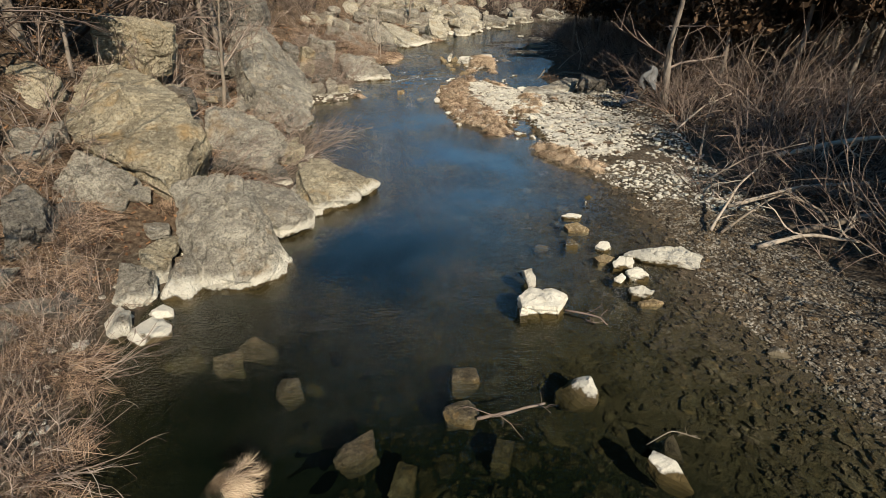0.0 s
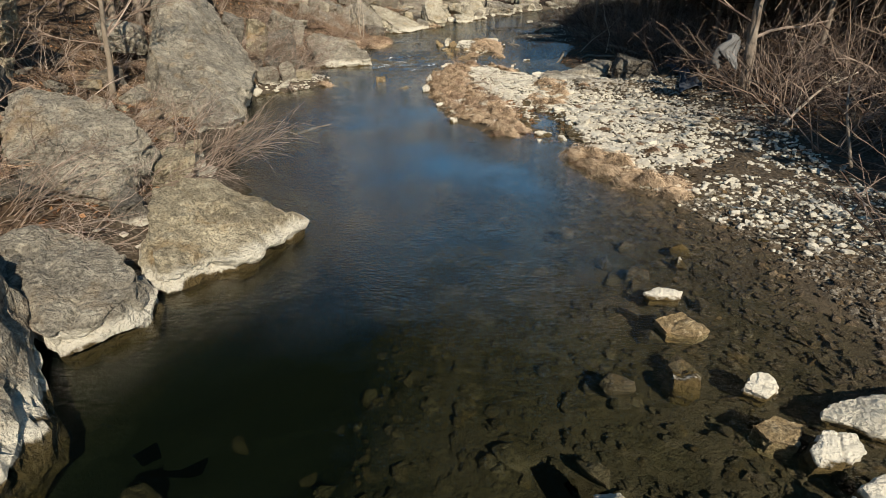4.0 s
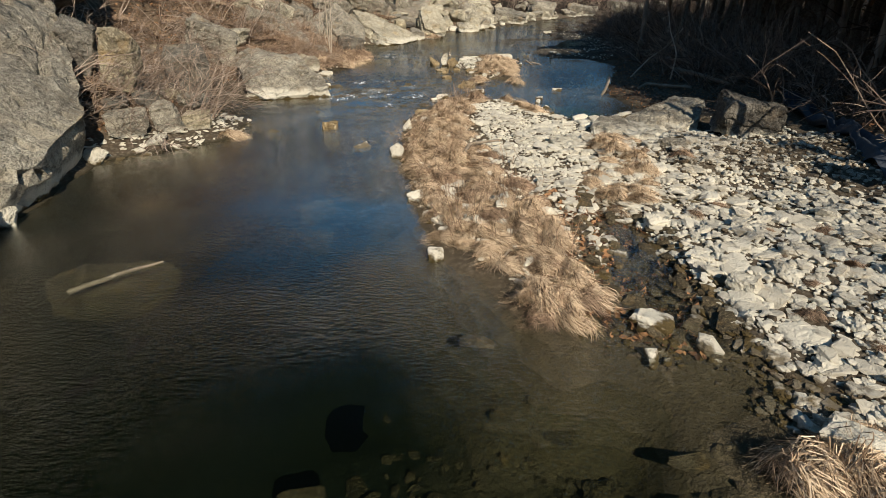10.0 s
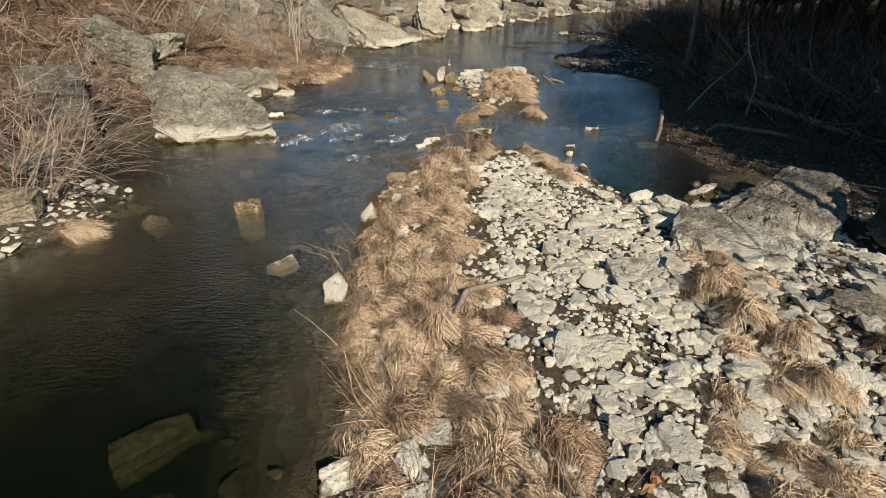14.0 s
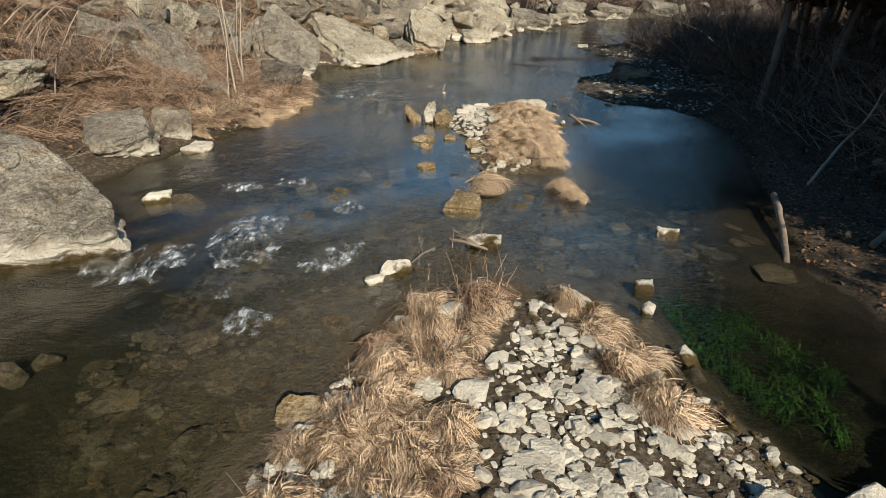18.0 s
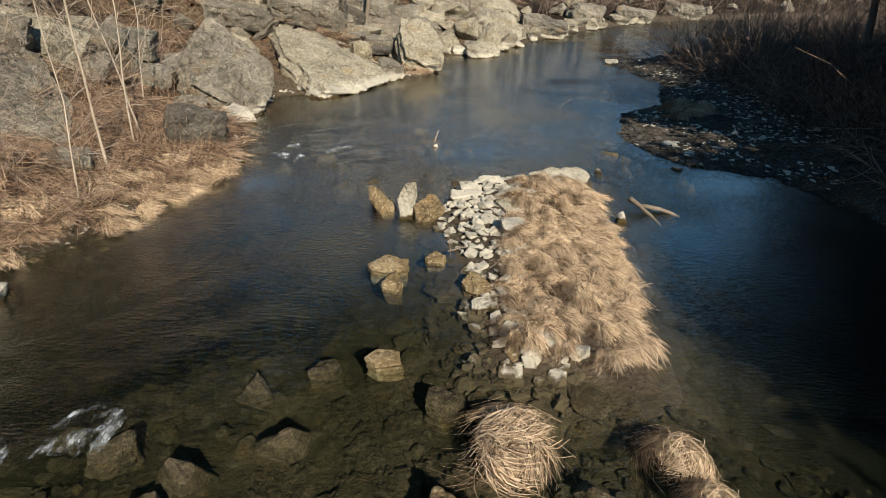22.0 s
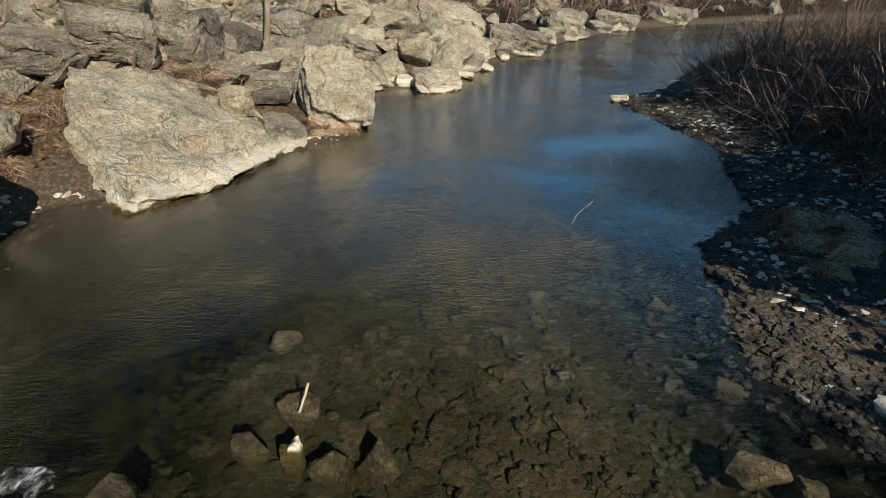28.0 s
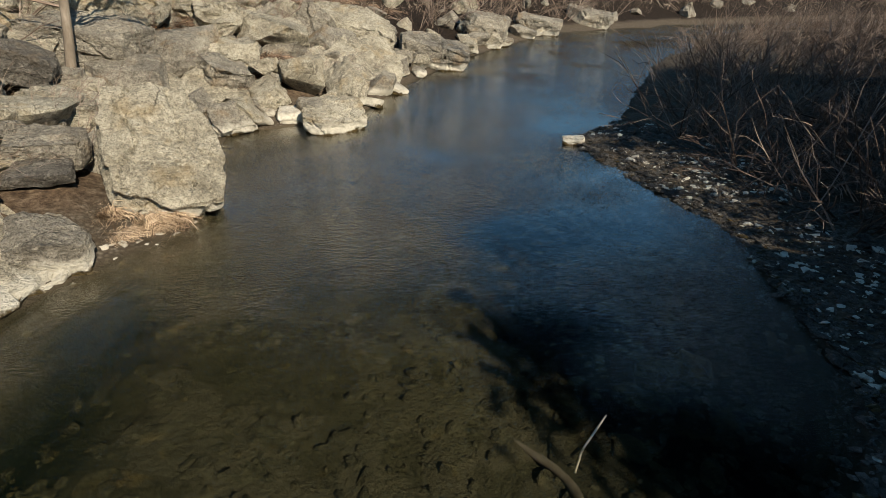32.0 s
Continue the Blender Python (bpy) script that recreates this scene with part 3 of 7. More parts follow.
def boulder_mesh(seed, dims, jitter=0.24, rough=0.05, strata=0.03, cut=2, chop=9, layer=0.3, corners=None):
    """A quarry-faced block of the given size: skewed corners, chopped edges, ledges along its bedding."""
    rng = np.random.default_rng(seed)
    d = np.array(dims)
    box = np.array([(sx, sy, sz) for sx in (-1, 1) for sy in (-1, 1) for sz in (-1, 1)], float) * 0.5
    box *= 1 + rng.uniform(-jitter * 1.6, jitter * 0.5, box.shape)
    extra = rng.normal(size=(8, 3))
    extra = extra / np.abs(extra).max(axis=1)[:, None] * 0.5 * rng.uniform(0.9, 1.06, (8, 1))
    pts = np.vstack([box, extra]) * d
    if corners is not None:
        pts = np.array(corners, float) * d
    bm = bmesh.new()
    r = bmesh.ops.convex_hull(bm, input=[bm.verts.new(c) for c in pts])
    bmesh.ops.delete(bm, geom=[g for g in r["geom_interior"] if isinstance(g, bmesh.types.BMVert)], context="VERTS")
    for _ in range(chop):
        n = Vector(rng.normal(size=3))
        n.normalize()
        far = max(v.co.dot(n) for v in bm.verts)
        bmesh.ops.bisect_plane(bm, geom=bm.verts[:] + bm.edges[:] + bm.faces[:], plane_co=n * far * (rng.uniform(0.70, 0.93) if corners is None else rng.uniform(0.90, 0.97)), plane_no=n, clear_outer=True)
        edges = [e for e in bm.edges if e.is_boundary]
        if edges:
            bmesh.ops.contextual_create(bm, geom=edges)
    bmesh.ops.triangulate(bm, faces=bm.faces[:])
    target = max(0.012, max(dims) * 0.026) if corners is not None else max(0.05, max(dims) * 0.024) * (1.3 if cut < 2 else 1)
    for _ in range(6):
        long = [e for e in bm.edges if e.calc_length() > target * 1.6]
        if not long or len(bm.faces) > 16000:
            break
        bmesh.ops.subdivide_edges(bm, edges=long, cuts=1)
        bmesh.ops.triangulate(bm, faces=[f for f in bm.faces if len(f.verts) > 3])
    bm.normal_update()
    off = Vector(rng.uniform(-50, 50, 3))
    size = float(np.mean(d))
    for v in bm.verts:
        c = v.co + off
        h = noise.fractal(c * (1.3 / size), 0.9, 2.1, 4) * rough * size * 1.1 + noise.fractal(c * (5 / min(1.0, size)), 0.8, 2.0, 4) * 0.026 * min(1.0, size)
        bed = (v.co.z + 0.08 * noise.noise(c * 0.9)) / layer
        flat = max(0.0, 1 - abs(v.normal.z) * 1.3)
        h += (abs((bed % 1.0) - 0.5) - 0.25) * strata * flat * 2.0
        q = c / min(1.0, size)
        h += (noise.cell(Vector((q.x * 1.5 + 0.3 * q.z, q.y * 1.5, q.z * 2.6))) * 0.028 + noise.cell(Vector((q.y * 3.1, q.x * 2.7 + 0.4 * q.y, q.z * 4.5))) * 0.016) * min(1.0, size)
        h -= abs(noise.noise(c * (2.4 / max(size, 0.8)))) * 0.045 * size
        crack = noise.noise(c * 1.7 + Vector((9, 2, 4)))
        if abs(crack) < 0.06:
            h -= 0.05 * size * (1 - abs(crack) / 0.06)
        v.co = v.co + v.normal * h
    va, fa = arrays_of(bm)
    bm.free()
    if corners is None:
        mid, ext = (va.max(axis=0) + va.min(axis=0)) / 2, np.ptp(va, axis=0)
        va = (va - mid) * (d * 1.04 / ext)
    return mesh_of("boulder", va, fa, False)


def boulder(label, at, dims, turn, material, seed):
    """A boulder of the given size with its middle at a point."""
    return thing("boulder", boulder_mesh(seed + 31, dims, jitter=0.17, chop=5, rough=0.035), material, pose(*at, *turn), label, "boulder")


BLOCKS = [boulder_mesh(300 + k, (1, 1, 1), jitter=0.26, rough=0.06, strata=0.03, cut=1, chop=6, layer=0.3) for k in range(14)]


def cobble_mesh(seed):
    """A worn, lopsided slab of stone about 1 across."""
    rng = np.random.default_rng(seed)
    bm = hull_rock(rng, 15, 0.68)
    bmesh.ops.triangulate(bm, faces=bm.faces[:])
    for _ in range(3):
        bmesh.ops.subdivide_edges(bm, edges=[e for e in bm.edges if e.calc_length() > 0.08], cuts=1)
        bmesh.ops.triangulate(bm, faces=[f for f in bm.faces if len(f.verts) > 3])
    bmesh.ops.smooth_vert(bm, verts=bm.verts[:], factor=0.2, use_axis_x=True, use_axis_y=True, use_axis_z=True)
    bm.normal_update()
    off = Vector(rng.uniform(-50, 50, 3))
    for v in bm.verts:
        c = v.co + off
        v.co = v.co * 1.12 + v.normal * (noise.fractal(c * 2.2, 0.9, 2.1, 4) * 0.05 + noise.cell(c * 4.0) * 0.012)
    va, fa = arrays_of(bm)
    bm.free()
    return mesh_of("stone", va, fa, False)


BLOCKS = BLOCKS[:7] + [cobble_mesh(350 + k) for k in range(9)]
STONE_LABELS = {
    "STONE_WHITEW": "bleached white limestone rock lying at the water",
    "STONE_WETT": "brown algae-stained rock lying in shallow water",
    "STONE_WETU": "dim flat stone lying under the water",
    "ROCK_GREYG": "flat grey limestone slab on the gravel bar",
    "ROCK_PALEP": "long pale limestone slab at the islet's end",
    "ROCK_TANY": "yellow rock standing in the current",
}
BLOCK_MESHES = {}


def stone(x, y, low, top, wide, deep, turn, material, look_key):
    """One loose stone between two heights, turned about z."""
    rng = np.random.default_rng(int(abs(x * 7919 + y * 104729) * 100) % 2 ** 31)
    k = int(rng.integers(len(BLOCKS))) if look_key in "WGP" else int(rng.integers(7)) if look_key == "U" else int(rng.integers(4, len(BLOCKS)))
    if look_key in "TU":
        top -= 0.055 if look_key == "T" else 0.0
        low = max(low, top - 0.33)
        wide, deep = max(wide * 0.9, 1.2 * (top - low)), max(deep * 0.9, 1.0 * (top - low))
    key = (k, material.name)
    if key not in BLOCK_MESHES:
        me = BLOCKS[k].copy()
        me.materials.clear()
        me.materials.append(material)
        BLOCK_MESHES[key] = me
    if look_key == "U":
        low, top = low - 0.16, top - 0.16
    ob = new("stone", BLOCK_MESHES[key])
    spin = 180 if rng.random() < 0.5 else 0
    m = pose(x, y, (low + top) / 2, rng.normal(0, 5), rng.normal(0, 6), turn + spin + rng.normal(0, 8))
    ob.matrix_world = m @ Matrix.Diagonal((wide * 0.96, deep * 0.96, (top - low) * 1.06, 1))
    names = {"W": "STONE_WHITEW", "T": "STONE_WETT", "U": "STONE_WETU", "G": "ROCK_GREYG", "P": "ROCK_PALEP", "Y": "ROCK_TANY"}
    return tagged(ob, STONE_LABELS[names[look_key]], "rock", "loose stones in and by the stream")



# rubble of broken rock that fills the bank between the boulders
def scree(poly, n, gap, lo, hi, materials, label, seed, group, sink=0.25):
    rng = np.random.default_rng(seed)
    for x, y, z in sow(poly, n, gap, seed):
        if math.hypot(x + 5.2, (y - 39.6) * 1.1) < 2.3:
            continue
        k = int(rng.integers(len(BLOCKS)))
        material = materials[int(rng.integers(len(materials)))]
        key = (k, material.name)
        if key not in BLOCK_MESHES:
            me = BLOCKS[k].copy()
            me.materials.clear()
            me.materials.append(material)
            BLOCK_MESHES[key] = me
        s = lo + (hi - lo) * rng.beta(1.2, 2.6)
        dims = (s * rng.uniform(0.9, 1.5), s * rng.uniform(0.7, 1.1), s * rng.uniform(0.45, 0.85))
        ob = new("rock", BLOCK_MESHES[key])
        ob.matrix_world = Matrix.LocRotScale((x, y, z + dims[2] * (0.5 - sink)), Euler((rng.normal(0.2, 0.25), rng.normal(0.15, 0.3), rng.uniform(0, 6.28))), dims)
        tagged(ob, label, "rock", group)
# boulders and outcrops of the rocky bank


def crag(label, at, dip, turn, outline, thick, material, seed):
    """A quarried block under one broad face: its outline in metres across and up the dip, and how thick it is."""
    p = np.array(outline)
    rng = np.random.default_rng(seed)
    frame_m = pose(*at, dip, 0, turn)
    if material is STONE_WET:
        frame_m = pose(at[0], at[1], at[2] - 0.1, dip, 0, turn)
        thick = max(thick, at[2] - ground_at(at[0], at[1]) + 0.05)
    p = p * 0.97
    low = p * rng.uniform(0.8, 1.02, (len(p), 1))
    ext = np.array([*np.ptp(p, axis=0), thick])
    pts = np.vstack([np.c_[p, np.zeros(len(p))], np.c_[p * 1.02, np.full(len(p), -0.3 * thick)], np.c_[low, np.full(len(p), -thick)]]) / ext
    big = max(ext) > 1.2
    knobs = np.c_[p[rng.integers(len(p), size=3)] * rng.uniform(0.15, 0.7, (3, 1)), rng.uniform(0.03, 0.09, 3) * min(ext[:2])] / ext
    pts = np.vstack([pts, knobs])
    me = boulder_mesh(seed, ext, rough=0.04 if big else 0.03, strata=0.06 if big else 0.02, layer=0.3 if big else 0.09, chop=4, corners=pts)
    return thing("boulder" if big else "stone", me, material, frame_m, label, "boulder" if big else "rock", "" if big else "loose stones in and by the stream")


crag("huge tan limestone block tipped over on the bank", (-8.97, 7.38, 1.99), 21, 1, [(-1.6, 1.0), (-1.7, 1.9), (-0.9, 2.1), (0.1, 1.5), (1.3, 0.2), (1.9, -0.8), (1.8, -2.4), (1.0, -1.9), (-0.5, -1.1), (-1.2, -0.5)], 1.3, ROCK_TAN, 400)
crag("grey limestone block wedged below a larger block", (-8.56, 5.04, 1.08), 53, 18, [(-0.17, 0.88), (0.30, 0.54), (0.79, 0.17), (0.37, -0.73), (-0.12, -0.77), (-0.65, -0.36), (-0.52, 0.26)], 1.0, ROCK_GREY, 401)
crag("tall grey limestone block with bleached foot in the water", (-6.08, 4.40, 0.73), 36, -23, [(-1.7, 0.6), (-1.1, 0.9), (-0.1, 1.0), (0.6, 0.3), (1.2, -0.2), (1.3, -0.8), (0.2, -1.2), (-0.4, -0.6)], 1.1, ROCK_GREY, 402)
crag("low grey limestone block with a white waterline", (-5.60, 5.95, 0.54), 17, 20, [(-0.76, 0.62), (-0.41, 0.79), (0.29, 0.48), (0.65, -0.15), (0.61, -0.54), (-0.02, -0.82), (-0.36, -0.38)], 0.9, ROCK_GREY, 403)
crag("grey sloping slab behind bare shrubs", (-7.10, 8.59, 1.19), 36, 31, [(-0.6, 0.9), (-0.3, 1.0), (0.7, 0.4), (1.0, -0.3), (0.4, -1.1), (-0.6, -0.8), (-0.8, -0.0)], 0.9, ROCK_GREY, 404)
crag("tall grey limestone slab leaning to the water", (-8.55, 16.71, 1.47), 27, 80, [(2.0, 2.9), (4.2, 2.8), (2.3, 0.5), (0.7, -1.3), (-1.4, -2.1), (-2.9, -2.2), (-3.1, -1.0), (-1.8, 0.4)], 1.3, ROCK_GREY, 405)
crag("grey limestone slab sloping into the water", (-7.30, 13.82, 0.60), 30, 81, [(0.3, 1.2), (0.9, 1.0), (0.9, 0.1), (0.4, -0.6), (-0.1, -0.7), (-1.0, -0.7), (-1.3, -0.4)], 0.9, ROCK_GREY, 406)
crag("broad grey boulder with ochre foot in the rapids", (-6.44, 23.67, 0.59), 28, 15, [(-1.1, 0.8), (-0.8, 1.2), (-0.2, 1.2), (0.5, 0.5), (1.2, -0.3), (1.3, -0.7), (0.5, -0.9), (-0.3, -1.1), (-0.9, -0.6)], 1.3, ROCK_GREY, 407)
crag("broad grey bedrock slab sloping to the pool", (2.48, 19.70, 0.30), 9, -50, [(-0.6, -0.9), (-0.6, -0.0), (-0.4, 1.1), (0.2, 1.2), (0.6, 0.4), (0.6, -0.5), (0.1, -1.3)], 0.5, ROCK_GREY, 408)
crag("smooth grey limestone slab leaning on the slope", (-8.38, 31.22, 1.27), 27, 73, [(-0.3, 1.1), (0.2, 1.5), (1.2, 0.9), (0.6, -0.1), (0.5, -0.7), (-0.2, -1.4), (-1.2, -1.0), (-0.8, -0.2)], 0.6, ROCK_GREY, 409)
crag("great grey limestone boulder with tree shadows", (-6.72, 35.63, 1.01), 49, 60, [(0.1, 1.4), (0.4, 1.4), (0.8, 0.7), (1.0, -0.2), (0.6, -0.8), (0.2, -1.1), (-0.3, -1.1), (-0.8, -0.8), (-1.3, -0.2), (-0.8, 0.7)], 1.6, ROCK_GREY, 410)
crag("long pale limestone slab with a white waterline", (-5.31, 39.59, 0.68), 24, 72, [(-0.2, 2.3), (0.9, 2.0), (2.1, 0.9), (1.8, -0.4), (1.7, -1.5), (0.7, -1.5), (-1.2, -1.5), (-2.3, -1.0), (-2.1, -0.5), (-1.3, 1.0)], 1.2, ROCK_PALE, 411)
crag("overhanging pale boulder above dry grass", (-3.02, 42.21, 1.02), 44, 30, [(-0.7, 0.5), (-0.5, 0.9), (-0.0, 1.0), (0.5, 0.7), (0.7, 0.0), (0.6, -0.7), (0.4, -1.0), (-0.2, -1.0), (-0.8, -0.6)], 1.3, ROCK_PALE, 412)
crag("grey limestone boulder behind a pale overhang", (-3.29, 47.40, 0.57), 35, 38, [(-0.87, 0.76), (-0.22, 1.07), (0.53, 0.46), (0.87, -0.51), (0.52, -0.84), (-0.28, -0.78), (-0.54, -0.16)], 1.2, ROCK_PALE, 413)
crag("broad pale limestone boulder", (-0.27, 50.88, 0.86), 35, 38, [(-1.6, 0.5), (-0.5, 1.0), (0.5, 1.1), (1.7, 0.8), (1.5, -0.4), (0.9, -1.1), (-0.7, -1.2), (-1.8, -0.7)], 1.2, ROCK_PALE, 414)
crag("large pale limestone slab leaning on the slope", (-3.32, 51.70, 1.61), 37, 35, [(-1.7, -0.1), (-0.7, 1.5), (0.9, 1.2), (1.2, -0.1), (1.0, -1.3), (-0.7, -1.2)], 1.1, ROCK_PALE, 415)
crag("pale limestone block lying in the water", (-0.94, 46.89, 0.41), 10, 34, [(-0.91, -0.21), (-0.23, 0.67), (0.56, 0.94), (0.86, 0.09), (0.39, -0.76), (-0.67, -0.74)], 0.6, ROCK_PALE, 416)
crag("wedge-shaped tan boulder with white crust at its waterline", (-4.73, 7.39, 0.43), 23, 68, [(-0.1, 0.9), (0.3, 1.0), (0.6, 0.6), (0.9, -0.1), (0.9, -0.7), (0.5, -0.7), (-0.2, -0.7), (-1.0, -0.3), (-1.1, -0.2), (-0.8, 0.3)], 1.0, ROCK_TAN, 417)
crag("yellowish limestone block high on the bank", (-11.00, 7.65, 2.47), 40, 18, [(-0.52, 0.57), (-0.02, 0.65), (0.46, 0.36), (0.60, -0.04), (-0.06, -1.00), (-0.47, -0.54)], 0.9, ROCK_TAN, 418)
crag("grey limestone block half in shade", (-10.04, 5.85, 1.66), 25, 14, [(-0.54, 0.46), (0.32, 0.43), (0.49, 0.02), (0.05, -0.48), (-0.32, -0.43)], 0.7, ROCK_GREY, 419)
crag("dark limestone block among dry grass", (-8.64, 3.63, 1.31), 40, 18, [(-0.30, 0.27), (-0.02, 0.53), (0.29, 0.19), (0.27, -0.30), (-0.25, -0.68)], 0.8, ROCK_DARK_SHADE, 420)
crag("broad pale slab at the water's edge", (1.58, 4.49, 0.09), 3, -31, [(-0.71, -0.30), (-0.51, -0.04), (0.16, 0.48), (0.57, 0.31), (0.57, -0.20), (-0.07, -0.26)], 0.2, ROCK_PALE, 421)
crag("white stone lying in the shallows", (0.76, 4.21, 0.11), 17, 0, [(-0.18, 0.01), (-0.03, 0.14), (0.20, 0.12), (0.19, -0.02), (-0.00, -0.13), (-0.18, -0.11)], 0.25, STONE_WHITE, 422)
crag("white stone lying in the shallows", (0.89, 3.84, 0.10), 17, 0, [(-0.19, 0.07), (0.05, 0.16), (0.19, -0.04), (0.09, -0.13), (-0.14, -0.06)], 0.25, STONE_WHITE, 423)
crag("small white stone lying in the shallows", (0.57, 3.74, 0.08), 17, 0, [(-0.09, 0.01), (0.07, 0.12), (0.12, 0.03), (0.00, -0.09), (-0.10, -0.06)], 0.2, STONE_WHITE, 424)
crag("pale stone lying in the shallows", (0.78, 3.32, 0.08), 17, 0, [(-0.17, 0.08), (0.05, 0.12), (0.22, 0.01), (0.06, -0.12), (-0.16, -0.09)], 0.2, ROCK_PALE, 425)
crag("brown stone lying in the shallows", (0.51, 4.44, 0.06), 11, 0, [(-0.19, 0.05), (0.02, 0.12), (0.21, 0.05), (0.08, -0.13), (-0.12, -0.11)], 0.2, STONE_TAN, 426)
crag("flat brown stone lying in the shallows", (0.31, 5.76, 0.05), 11, 0, [(-0.25, 0.10), (0.06, 0.19), (0.26, -0.05), (0.11, -0.13), (-0.18, -0.10)], 0.15, STONE_TAN, 427)
crag("white stone lying in the shallows", (0.62, 4.90, 0.09), 17, 0, [(-0.16, -0.03), (-0.05, 0.10), (0.10, 0.10), (0.12, -0.04), (-0.01, -0.12)], 0.2, STONE_WHITE, 428)
crag("flat white stone lying in the shallows", (0.33, 6.33, 0.05), 11, 0, [(-0.19, 0.02), (-0.02, 0.11), (0.23, 0.04), (0.15, -0.07), (-0.17, -0.08)], 0.12, STONE_WHITE, 429)
crag("flat brown stone lying in the shallows", (0.85, 3.08, 0.04), 6, 0, [(-0.18, 0.01), (0.05, 0.09), (0.21, 0.01), (0.08, -0.06), (-0.16, -0.06)], 0.12, STONE_TAN, 430)
crag("leaning brown slab standing in the shallows", (-2.51, 30.00, 0.12), 49, 0, [(-0.18, 0.22), (-0.11, 0.24), (0.22, -0.07), (0.19, -0.20), (0.04, -0.22), (-0.15, 0.03)], 0.3, STONE_TAN, 431)
crag("narrow upright stone standing in the shallows", (-2.10, 29.81, 0.25), 53, 0, [(-0.05, 0.20), (0.03, 0.23), (0.10, 0.23), (0.09, 0.02), (0.06, -0.31), (-0.10, -0.31), (-0.14, -0.04)], 0.25, ROCK_PALE, 432)
crag("ochre-footed square block in the shallows", (-1.82, 29.74, 0.13), 37, 9, [(-0.21, 0.05), (0.00, 0.24), (0.11, 0.22), (0.23, -0.01), (0.14, -0.13), (-0.10, -0.22), (-0.16, -0.15)], 0.5, STONE_TAN, 433)
crag("flat white stone on the islet rubble", (-1.28, 30.41, 0.24), 17, 0, [(-0.18, 0.08), (0.00, 0.11), (0.18, -0.00), (0.12, -0.08), (-0.13, -0.11)], 0.25, STONE_WHITE, 434)
crag("long pale limestone slab at the islet's end", (0.10, 31.05, 0.21), 24, 0, [(-0.52, 0.01), (-0.07, 0.20), (0.34, 0.21), (0.46, 0.05), (0.39, -0.08), (-0.13, -0.21), (-0.46, -0.17)], 0.4, ROCK_PALE, 435)
crag("pale ribbed stone among islet rubble", (-0.74, 29.61, 0.25), 24, 0, [(-0.22, 0.10), (-0.10, 0.14), (0.18, 0.04), (0.14, -0.15), (-0.01, -0.13)], 0.3, ROCK_PALE, 436)
crag("flat white stone on the islet rubble", (-1.03, 29.36, 0.20), 17, 0, [(-0.12, 0.04), (0.03, 0.08), (0.16, -0.02), (-0.07, -0.11)], 0.2, STONE_WHITE, 437)
crag("blocky white rock standing in the stream", (-0.81, 2.96, 0.22), 9, 18, [(-0.35, 0.09), (-0.26, 0.15), (-0.11, 0.25), (0.25, 0.17), (0.40, -0.07), (0.33, -0.16), (0.15, -0.29), (-0.40, -0.13)], 0.55, STONE_WHITE, 438)
crag("upright pale stone behind a white rock", (-0.89, 3.58, 0.14), 45, -8, [(-0.14, 0.15), (0.00, 0.19), (0.07, 0.03), (0.08, -0.18), (-0.01, -0.19)], 0.2, ROCK_PALE, 439)
crag("white-topped rock with ochre foot in the riffle", (-2.03, 23.25, 0.05), 27, 0, [(-0.19, -0.11), (-0.10, 0.11), (0.14, 0.12), (0.18, 0.03), (0.09, -0.04), (-0.13, -0.12)], 0.4, STONE_WHITE, 440)
crag("flat ochre slab lying in the riffle", (-1.28, 25.14, 0.08), 6, 0, [(-0.32, -0.18), (-0.16, 0.33), (0.18, 0.21), (0.18, -0.11), (0.12, -0.25)], 0.3, STONE_TAN, 441)
crag("pale stone with driftwood caught against it", (-1.07, 23.96, 0.08), 17, 0, [(-0.23, -0.01), (-0.06, 0.08), (0.20, 0.09), (0.19, -0.05), (-0.10, -0.10)], 0.3, ROCK_PALE, 442)
crag("smooth white boulder at the water's edge", (-6.33, 34.54, 0.23), 34, 22, [(-0.39, 0.11), (-0.08, 0.34), (0.25, 0.12), (0.35, -0.22), (-0.13, -0.35)], 0.5, STONE_WHITE, 443)
crag("white stone lying in dry sedge", (-0.53, 15.01, 0.16), 17, 0, [(-0.17, -0.01), (0.03, 0.11), (0.15, 0.07), (0.09, -0.02), (-0.09, -0.14)], 0.22, STONE_WHITE, 444)
crag("small white stone lying in dry sedge", (-1.06, 15.19, 0.20), 17, 0, [(-0.06, 0.05), (-0.01, 0.07), (0.07, 0.05), (0.06, -0.07), (-0.06, -0.09)], 0.18, STONE_WHITE, 445)
crag("white stone on the gravel bar", (0.73, 14.81, 0.16), 17, 0, [(-0.11, 0.07), (0.02, 0.10), (0.18, -0.05), (-0.08, -0.12)], 0.25, STONE_WHITE, 446)
crag("white stone at the edge of the bar", (-2.14, 15.81, 0.06), 22, 0, [(-0.16, 0.03), (0.07, 0.16), (0.14, 0.03), (0.09, -0.09), (-0.14, -0.13)], 0.3, STONE_WHITE, 447)
crag("white stone with ochre foot at the edge of the bar", (-2.65, 17.88, 0.11), 32, 0, [(-0.12, 0.05), (-0.00, 0.19), (0.12, 0.06), (0.09, -0.13), (-0.09, -0.17)], 0.35, STONE_WHITE, 448)
crag("wide flat grey slab bedded in the bar", (0.37, 18.22, 0.20), 6, 27, [(-0.23, 0.32), (0.41, 0.25), (0.44, -0.24), (-0.19, -0.24), (-0.43, -0.09)], 0.15, ROCK_GREY, 449)
